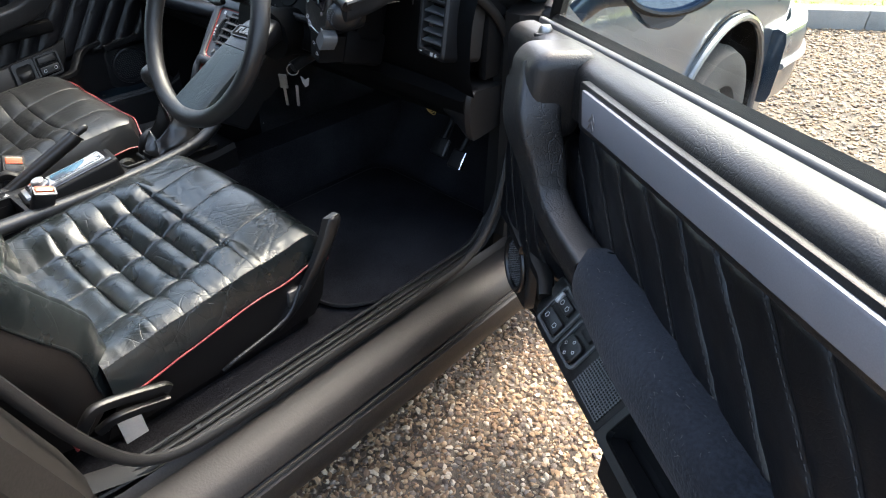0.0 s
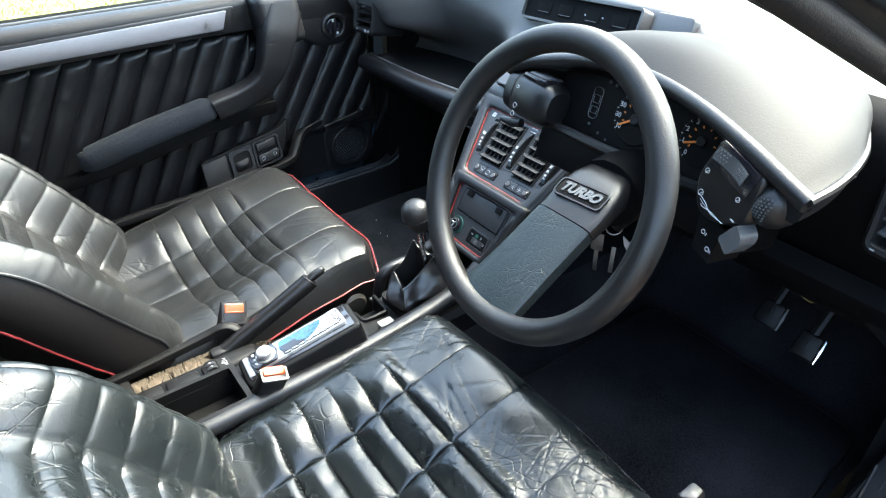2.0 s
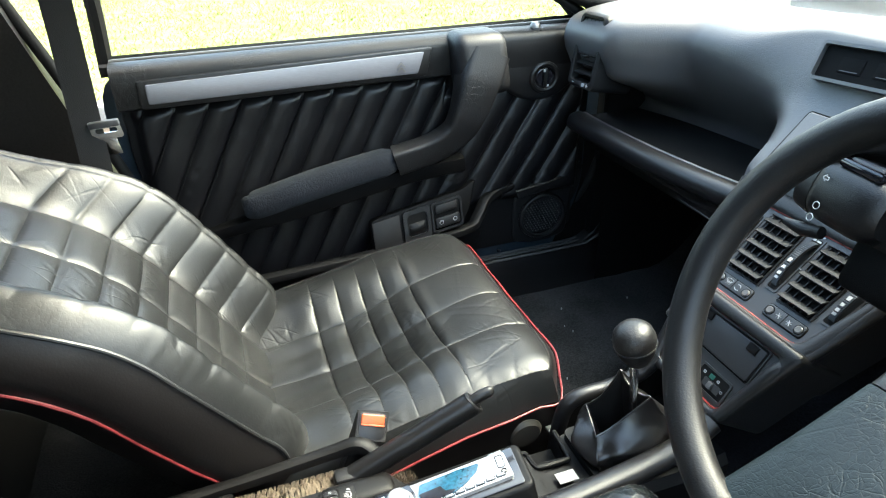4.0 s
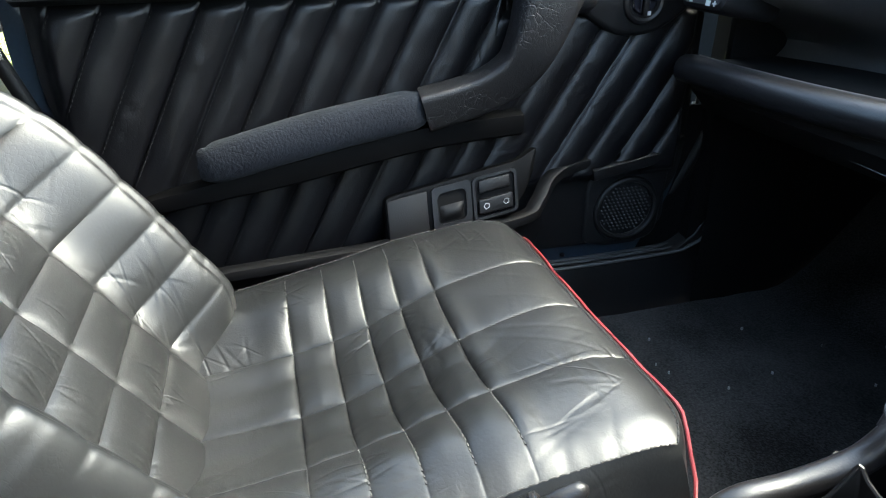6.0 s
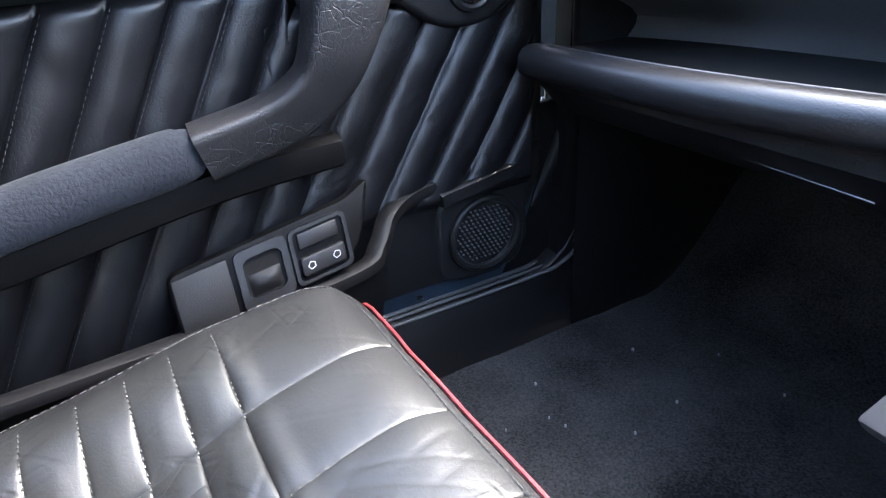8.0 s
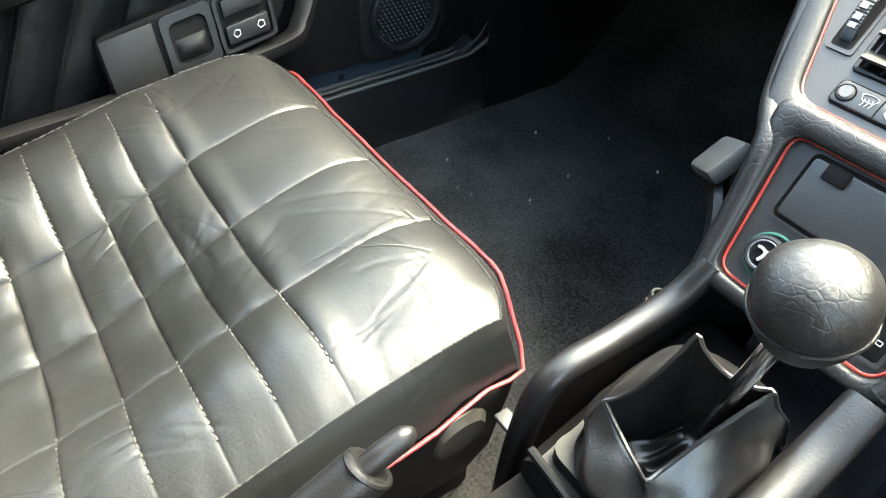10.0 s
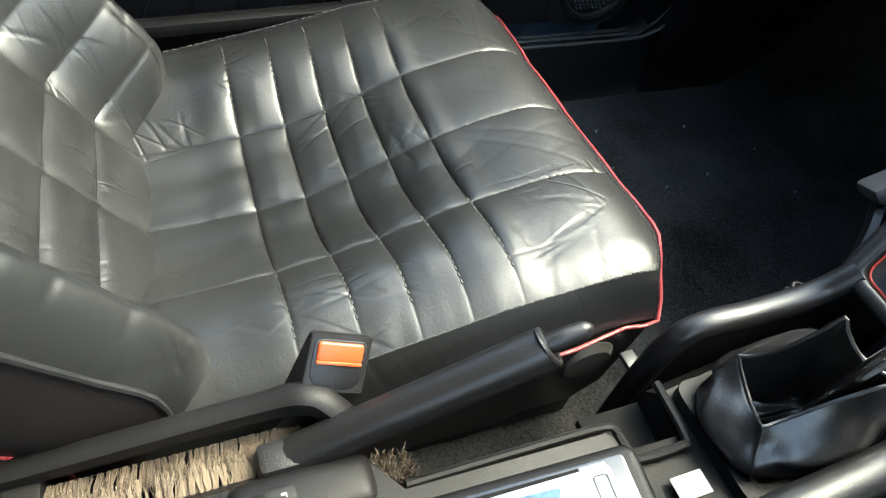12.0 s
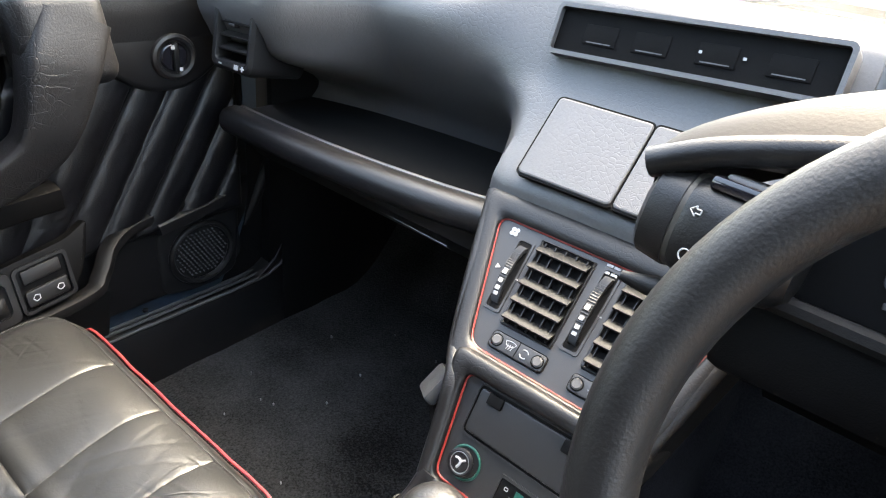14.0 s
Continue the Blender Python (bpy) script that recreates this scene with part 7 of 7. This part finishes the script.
part("pocket_rim", frame_ring(rounded(0.098, 0.25, 0.006, 4, 0.003, -0.21), rounded(0.082, 0.232, 0.004, 4, 0.003, -0.21), 0.02, lambda a, b, c: (a, b, 0.468 + c)), MOULD, console, "raised pocket rim")
part("left_rim", tube([(-0.142, -0.42, 0.445), (-0.14, -0.25, 0.452), (-0.136, -0.11, 0.468), (-0.13, -0.065, 0.476), (-0.118, -0.045, 0.466), (-0.112, -0.03, 0.448)], [0.009, 0.009, 0.009, 0.011, 0.01, 0.007], 10, 6, None, None, 1.0, (0, 0, 1), True, 3.0), MOULD, console, "black side rim")
part("brush_bed", box(-0.136, -0.096, -0.45, -0.055, 0.40, 0.432, 0.003), VOID, console)
part("rear_cover", box(-0.139, -0.092, -0.46, -0.237, 0.40, 0.449, 0.005), MOULD, console, "grained black moulding")
brush = bmesh.new()
for k in range(330):
    # tufts from both long edges that meet in the middle
    y, left = -0.236 + 0.166 * rng.random(), k % 2
    x0, way = (-0.1315, 1) if left else (-0.094, -1)
    skew, lift = 0.010 * (rng.random() - 0.5), 0.005 * rng.random()
    for q in range(9):
        o, e = 0.0022 * (rng.random() - 0.5), 0.004 * (rng.random() - 0.5)
        reach = 0.016 + 0.008 * rng.random()
        tube([(x0, y + o, 0.434 + 0.006 * rng.random()), (x0 + way * reach * 0.6, y + o + 0.5 * skew, 0.441 + lift), (x0 + way * reach, y + o + skew + e, 0.4395 + lift + 0.004 * rng.random())], [0.0004, 0.00036, 0.00018], 3, 0, None, brush)
for k in range(240):
    y, x = -0.034 + 0.034 * rng.random(), -0.087 + 0.022 * rng.random()
    tube([(x, y, 0.436), (x + 0.010 * (rng.random() - 0.5), y + 0.012 * (rng.random() - 0.5), 0.447 + 0.006 * rng.random())], 0.00045, 3, 0, None, brush)
part("brush_strip", brush, BRISTLE, console, "frayed tan draught brush")["kind"] = "stuff"

# radio set lengthways into the console
rad_f = Vector((0.1, 0.96, 0.215)).normalized()
rad_at = on_plane((0.002, 0.020, 0.493), rad_f, (-1, 0.1, 0))
radio = thing("car_radio", "silver and black car radio set lengthways in the console", "car radio")
part("radio_surround", plate(rounded(0.212, 0.072, 0.010), 0.07, lambda a, b, c: rad_at(a + 0.001, b - 0.0015, c + 0.002), None, 0.006, 3), MOULD, radio, "raised black housing")
part("radio_cage", plate(rounded(0.192, 0.058, 0.003), 0.01, lambda a, b, c: rad_at(a, b - 0.002, c + 0.0045), None, 0.001), GLOSS, radio, "glossy black bezel")
part("bezel_edge", box(-0.096, -0.086, -0.024, 0.024, 0.0, 0.0062, 0.001, rad_at), SILVER, radio, "pale bezel end")
rf = part("radio_face", plate(smooth_corners([(-0.084, 0.02), (0.084, 0.022), (0.086, -0.02), (-0.082, -0.024), (-0.087, -0.004)], 0.005), 0.008, lambda a, b, c: rad_at(a, b, c + 0.010), None, 0.002), SILVER, radio, "silver radio face")
part("knob_plate", plate(smooth_corners([(-0.083, 0.02), (-0.042, 0.021), (-0.036, 0.0), (-0.042, -0.022), (-0.081, -0.023), (-0.086, -0.004)], 0.006), 0.003, lambda a, b, c: rad_at(a, b, c + 0.0125), None, 0.001), GLOSS, rf)
part("volume_ring", ring(0.0158, 0.002, lambda a, b, c: rad_at(a - 0.058, b - 0.001, c + 0.0125), None, 30), SILVER, rf)
part("volume_knob", disc(0.0135, 0.013, lambda a, b, c: rad_at(a - 0.058, b - 0.001, c + 0.025), None, 30, ease=0.2), SILVER, rf, "large round silver knob")
part("loading_slot", box(-0.068, 0.064, 0.0203, 0.0235, 0.006, 0.0092, 0.0005, rad_at), VOID, rf, "thin dark loading slot")
part("display", plate(smooth_corners([(-0.03, 0.0135), (0.022, 0.0155), (0.05, 0.0145), (0.045, 0.004), (0.03, -0.006), (0.012, -0.0145), (-0.028, -0.0155), (-0.034, -0.002)], 0.004), 0.002, lambda a, b, c: rad_at(a, b, c + 0.0115)), LCD, rf, "dark display window, reflected sky blue in its colour")
part("display_band", plate(smooth_corners([(-0.033, 0.0), (-0.004, 0.001), (0.0, -0.008), (0.014, -0.011), (0.008, -0.0147), (-0.028, -0.0157)], 0.003), 0.002, lambda a, b, c: rad_at(a, b, c + 0.0119)), GLOSS, rf, "dark curved band of the display")
for k in range(8):
    x = -0.024 + 0.0135 * k
    part("preset_key", box(x - 0.005, x + 0.005, -0.0198 + 0.0006 * k, -0.0165 + 0.0006 * k, 0.009, 0.0122, 0.0006, rad_at), SILVER, rf)
    part("key_gap", box(x - 0.006, x + 0.006, -0.021 + 0.0006 * k, -0.0152 + 0.0006 * k, 0.0085, 0.0106, 0, rad_at), GLOSS, rf)
part("side_key", frame_ring(rounded(0.010, 0.02, 0.002, 4, 0.0755, 0.006), rounded(0.008, 0.018, 0.002, 4, 0.0755, 0.006), 0.002, lambda a, b, c: rad_at(a, b, c + 0.0108)), GLOSS, rf)
part("aux_socket", ring(0.0032, 0.001, lambda a, b, c: rad_at(a + 0.0765, b - 0.0095, c + 0.0105), None, 14), GLOSS, rf)
part("release_key", box(0.064, 0.082, 0.0195, 0.0235, 0.0, 0.0098, 0.001, rad_at), SILVER, rf)
for y in (0.012, 0.0, -0.012):
    part("soft_key", box(-0.0795, -0.0745, y - 0.003, y + 0.003, 0.012, 0.014, 0.0008, rad_at), SILVER, rf)

# handbrake
hb = thing("handbrake", "black plastic handbrake lever pulled half up", "handbrake")
hd = Vector((0.012, 0.176, 0.090)).normalized()
b0 = Vector((-0.104, -0.080, 0.446))
part("lever", tube([b0 - hd * 0.015, b0, b0 + hd * 0.06, b0 + hd * 0.13, b0 + hd * 0.187, b0 + hd * 0.196], [0.015, 0.0155, 0.0152, 0.0155, 0.0162, 0.0155], 16, 4, None, None, 0.9, (0, 0, 1), True, 2.6), PLASTIC, hb, "smooth black lever grip")
hb_at = on_plane(b0 + hd * 0.196, (1, 0, 0), (0, -0.62, 0.78))
part("grip_end", ring(0.0135, 0.0024, lambda a, b, c: hb_at(a * 0.93, b * 1.2, c)), PLASTIC, hb, "rim of the cut sleeve end")
part("sleeve_mouth", disc(0.0128, 0.002, lambda a, b, c: hb_at(a * 0.93, b * 1.18, c + 0.0006), None, 20), VOID, hb)
part("release_button", tube([b0 + hd * 0.185 + Vector((0, 0, 0.003)), b0 + hd * 0.205 + Vector((0, 0, 0.004)), b0 + hd * 0.222 + Vector((0, 0, 0.002)), b0 + hd * 0.229 + Vector((0, 0, 0.0))], [0.008, 0.0088, 0.0082, 0.003], 14, 5, None, None, 0.8), PLASTIC, hb, "shiny black release button")
part("lever_base", box(-0.115, -0.09, -0.105, -0.06, 0.43, 0.46, 0.006), MATTE, hb)


# belt buckles
def buckle(x, y, z, right, up, label, rim_mat, drop):
    b = thing("belt_buckle", label, "belt buckle", "belt buckles")
    at = on_plane((x, y, z), right, up)
    part("stem", tube([at(0, -drop, 0), at(0, -0.5 * drop, 0), at(0, -0.02, 0)], 0.014, 12, 3, None, None, 1.0, (1, 0, 0), True, 4.0), MATTE, b)
    part("case", box(-0.022, 0.022, -0.045, 0.024, -0.012, 0.012, 0.006, at), PLASTIC, b, "black plastic case")
    part("case_rim", frame_ring(rounded(0.044, 0.024, 0.003), rounded(0.037, 0.016, 0.002), 0.004, lambda a, c, d: at(a, 0.026 + d, -c)), rim_mat, b)
    part("release_button", box(-0.018, 0.018, 0.008, 0.0275, -0.002, 0.0145, 0.003, at), BUTTON, b, "bright orange press button")
    return b


tall = thing("belt_buckle", "orange-buttoned belt buckle standing beside the handbrake", "belt buckle", "belt buckles")
tb_at = on_plane((-0.147, -0.040, 0.487), (0.14, 0.93, -0.3), (-0.14, 0.4, 0.9))
SLANT = [(-0.085, -0.010), (0.012, -0.012), (0.020, -0.0095), (0.0225, -0.004), (-0.0135, 0.0165), (-0.017, 0.016), (-0.085, 0.009)]
rows_t = []
for e, q in ((-0.0225, 0.86), (-0.0215, 0.95), (-0.0195, 1.0), (0.0195, 1.0), (0.0215, 0.95), (0.0225, 0.86)):
    rows_t.append([tb_at((e - 0.012 * smoothstep(-0.02, -0.085, b)) * (1.0 - 0.12 * smoothstep(-0.02, -0.085, b)), b + (0.002 * (q - 1) if b > 0 else 0), c * q) for b, c in SLANT])
part("case", loft(rows_t), MATTE, tall, "tapered black plastic case", 30.0)
bf_at = on_plane(tb_at(0, 0.0045, 0.0063), Vector(tb_at(1, 0, 0)) - Vector(tb_at(0, 0, 0)), Vector(tb_at(0, 0.0360, -0.0205)) - Vector(tb_at(0, 0, 0)))
part("slot_plate", plate(smooth_corners([(-0.0195, 0.0175), (0.0195, 0.0175), (0.0195, -0.010), (0.013, -0.0185), (-0.013, -0.0185), (-0.0195, -0.010)], 0.006), 0.003, lambda a, b, c: bf_at(a, b, c + 0.0008), None, 0.0008), PLASTIC, tall, "glossy plate with the belt slot")
part("release_button", plate(rounded(0.034, 0.0145, 0.003, 4, 0, 0.0085), 0.005, lambda a, b, c: bf_at(a, b, c + 0.003 - 0.06 * (0.0085 - b)), None, 0.0018, 3), BUTTON, tall, "bright orange press button")
part("button_edge", box(-0.017, 0.017, -0.0005, 0.0022, 0.0005, 0.0034, 0.001, bf_at), BUTTON, tall)
buckle(0.05, -0.055, 0.482, (-0.1, -0.95, 0.3), (0.35, 0.05, 0.9), "orange-buttoned belt buckle lying beside the driver cushion", GREYP, 0.055)

# gear lever
gear = thing("gear_lever", "round black gear knob on a chrome lever with leather boot", "gear lever")
kc = Vector((0.009, 0.265, 0.664))
foot_g = Vector((-0.02, 0.312, 0.45))
gd = (kc - foot_g).normalized()
prof = [(0.012, -0.034), (0.018, -0.026), (0.0235, -0.015), (0.0262, -0.004), (0.0262, 0.006), (0.0238, 0.015), (0.018, 0.0215), (0.01, 0.025), (0.003, 0.026)]
kn_at = on_plane(kc, (1, 0.05, 0.1), (0, 1, 0.25))
part("knob", loft([[kn_at(r * math.cos(t), r * math.sin(t), h) for t in (2 * math.pi * i / 32 for i in range(32))] for r, h in prof]), KNOBSKIN, gear, "round grained black knob")
part("knob_seam", ring(0.0263, 0.0011, lambda a, b, c: kn_at(a, b, c - 0.004), None, 36, minor=6), MATTE, gear)
bm = bmesh.new()
for p, q in (((-0.009, 0.009), (-0.009, -0.009)), ((0.0, 0.009), (0.0, -0.009)), ((0.009, 0.009), (0.009, -0.009)), ((-0.009, 0.0), (0.009, 0.0))):
    tube([(*p, 0.0226), (*q, 0.0226)], 0.0004, 4, 0, kn_at, bm)
part("shift_pattern", bm, MATTE, gear)
part("shaft", tube([foot_g, foot_g.lerp(kc, 0.5), kc - gd * 0.036], 0.0058, 12, 4), CHROME, gear, "chrome shaft")


BASE_C = [Vector(p) for p in ((-0.058, 0.240, 0.448), (0.016, 0.242, 0.448), (0.020, 0.366, 0.452), (-0.060, 0.366, 0.452))]
RIM_C = [Vector(p) for p in ((-0.063, 0.252, 0.511), (-0.007, 0.237, 0.503), (0.011, 0.306, 0.566), (-0.039, 0.288, 0.580))]


def boot_ring(t):
    """Crumpled leather sleeve: a square base, a slack open rim with pinched corners, then down inside to the shaft."""
    out = []
    low = foot_g + gd * 0.028
    mid = sum(RIM_C, Vector()) / 4
    for k in range(96):
        i, f = k // 24, (k % 24) / 24
        base = BASE_C[i].lerp(BASE_C[(i + 1) % 4], f)
        sag = 4 * f * (1 - f)
        rim = RIM_C[i].lerp(RIM_C[(i + 1) % 4], f)
        corner = (1 - sag) ** 2
        rim = rim.lerp(Vector((mid.x, mid.y, rim.z)), 0.17 * sag ** 0.8 + 0.06 * corner) - Vector((0, 0, 0.013 * sag ** 0.7 + 0.004 * corner))
        a = 2 * math.pi * k / 96
        shaft = low + Vector((0.0085 * math.cos(a + 3.9), 0.0085 * math.sin(a + 3.9), 0))
        if t < 0.5:
            q = t / 0.5
            p = base.lerp(rim, q)
            away = (base - Vector((-0.021, 0.304, base.z))).normalized()
            p += away * (0.014 * math.sin(math.pi * q) * (0.5 + sag) + 0.0045 * noise.noise((p.x * 34, p.y * 34, p.z * 55)) * math.sin(math.pi * q) * 2.0)
            p.z += 0.004 * noise.noise((a * 2.6, q * 4.0, 2.0)) * math.sin(math.pi * q)
        else:
            q = (t - 0.5) / 0.5
            p = rim.lerp(shaft, q)
            p.z += 0.004 * math.sin(math.pi * min(1, q * 6)) - 0.034 * math.sin(math.pi * q) ** 1.2
            p += (rim - shaft).normalized() * (0.012 * math.sin(math.pi * q) * noise.noise((a * 1.9, q * 2.4, 6.0)) + 0.004 * math.sin(math.pi * q))
        out.append(p)
    return out


boot = part("boot", loft([boot_ring(t / 36) for t in range(37)], None, None, True), BOOTSKIN, gear, "crumpled black leather gaiter", 85.0)
part("boot_hem", tube([boot_ring(0.5)[k] for k in range(0, 96, 3)] + [boot_ring(0.5)[0]], 0.0016, 6, 3), BOOTSKIN, boot, "rolled hem")
for i in range(4):
    part("boot_seam", tube([boot_ring(t)[24 * i] for t in (0.04, 0.15, 0.26, 0.38, 0.49)], 0.0014, 6, 4), BOOTSKIN, boot)
part("boot_frame", frame_ring(rounded(0.106, 0.158, 0.012, 4, -0.021, 0.305), rounded(0.084, 0.132, 0.012, 4, -0.021, 0.305), 0.02, lambda a, b, c: (a, b, 0.455 + c)), MOULD, gear)

# pedals and wires
for x, y, z, wd, nm in ((0.497, 0.792, 0.427, 0.05, "brake pedal with a bright worn edge"), (0.399, 0.835, 0.418, 0.055, "black clutch pedal pad")):
    pd = thing("pedal", nm, "pedal", "foot pedals")
    at = on_plane((x, y, z), (1, 0, 0), (0, 0.55, 0.83))
    part("pad", box(-wd / 2, wd / 2, -0.026, 0.026, -0.014, 0.0, 0.0065, lambda a, b, c: at(a * (1 - 0.15 * smoothstep(0.0, 0.026, b)), b, c - 6.0 * a * a), None, 3), MATTE, pd, "rubber pedal pad")
    part("pad_edge", tube([at(wd / 2, -0.024, 0.001), at(wd / 2, 0.0, 0.001), at(wd / 2, 0.024, 0.001)], [0.002, 0.0045, 0.002], 8, 4), CHROME if x == 0.497 else STEELGREY, pd, "bright metal edge")
    part("arm", tube([at(0, 0.0, -0.01), (x, y + 0.09, z + 0.1), (x, y + 0.12, z + 0.22)], 0.009, 8, 5), MATTE, pd)
wires = thing("loose_wires", "loose yellow wires hanging under the dash", "wires")
for k in range(3):
    part("wire", tube([(0.49 + 0.004 * k, 0.70, 0.615), (0.482 + 0.004 * k, 0.69, 0.6 - 0.003 * k), (0.5 + 0.006 * k, 0.688, 0.596 - 0.004 * k), (0.517, 0.69, 0.604)], 0.0013, 6, 6), BRASS, wires)
lev = thing("bonnet_release", "small pale lever on the side of the tunnel", "lever")
part("release_lever", box(-0.02, 0.02, -0.008, 0.008, -0.03, 0.03, 0.005, on_plane((-0.157, 0.474, 0.556), (0.3, 1, 0.9), (-0.6, 0, 0.8))), GREYP, lev)
part("release_pivot", tube([(-0.112, 0.43, 0.50), (-0.13, 0.45, 0.525), (-0.152, 0.468, 0.548)], 0.009, 8, 4), PLASTIC, lev)
spring = thing("cable_sleeve", "coiled black cable sleeve at the console front", "cable")
for k in range(6):
    part("coil", ring(0.006, 0.002, lambda a, b, c, k=k: (-0.112 + a, 0.372 + b - 0.004 * k, 0.49 - 0.006 * k + c), None, 14, minor=6), MATTE, spring)
rec = thing("seat_adjuster", "round cream height adjuster under the passenger cushion", "seat adjuster")
part("adjuster_wheel", disc(0.03, 0.02, on_plane((-0.142, 0.205, 0.385), (0, 1, 0), (0.1, 0, 1)), None, 24, ease=0.2), CREAM, rec, "cream plastic wheel")
part("adjuster_peg", box(-0.14, -0.118, 0.236, 0.25, 0.392, 0.398, 0.001), GREYP, rec)

# floor mat, belt
mat_t = thing("floor_mat", "loose black carpet mat in the driver footwell", "floor mat")
mo = smooth_corners([(0.13, 0.26), (0.56, 0.30), (0.625, 0.40), (0.64, 0.62), (0.62, 0.86), (0.13, 0.86)], 0.06)
part("carpet_mat", plate(mo, 0.012, lambda a, b, c: (a, b, 0.254 + c), None, 0.004), SHADEPILE, mat_t, "black pile")
part("mat_binding", tube([(x, y, 0.25) for x, y in mo] + [(mo[0][0], mo[0][1], 0.25)], 0.0045, 6, 0), RUBBER, mat_t, "stitched edge binding")
belt = thing("seat_belt", "black seat belt hanging with its chrome tongue", "seat belt")
part("webbing", loft([[(-0.712 + 0.09 * t * t, -0.375 - 0.01 * t + dx, 1.14 - 0.5 * t - 0.1 * t * t) for dx in (-0.024, 0.024)] for t in (k / 14 for k in range(15))] , None, None, False, False), MATTE, belt, "black woven webbing")
tg = on_plane((-0.672, -0.352, 0.80), (0.2, 1, 0.1), (0.1, 0, 1))
part("tongue", frame_ring(rounded(0.052, 0.03, 0.006), rounded(0.036, 0.008, 0.003), 0.003, tg), CHROME, belt, "chrome belt tongue")
part("tongue_blade", box(-0.012, 0.012, -0.045, -0.014, -0.003, 0.0, 0.001, tg), CHROME, belt)
part("tongue_grip", box(-0.026, 0.026, 0.006, 0.018, -0.006, 0.004, 0.003, tg), GREYP, belt)

# crumbs and lint on the passenger carpet
lint = bmesh.new()
for k in range(16):
    x, y = -0.66 + 0.5 * rng.random(), 0.3 + 0.55 * rng.random()
    r = 0.0005 + 0.0009 * rng.random()
    box(x - r, x + r * 1.4, y - r, y + r, 0.236, 0.2405, 0, None, lint)
tagged(finish("carpet_lint", lint, CARD), "pale specks of lint on the black carpet", "lint", kind="stuff")
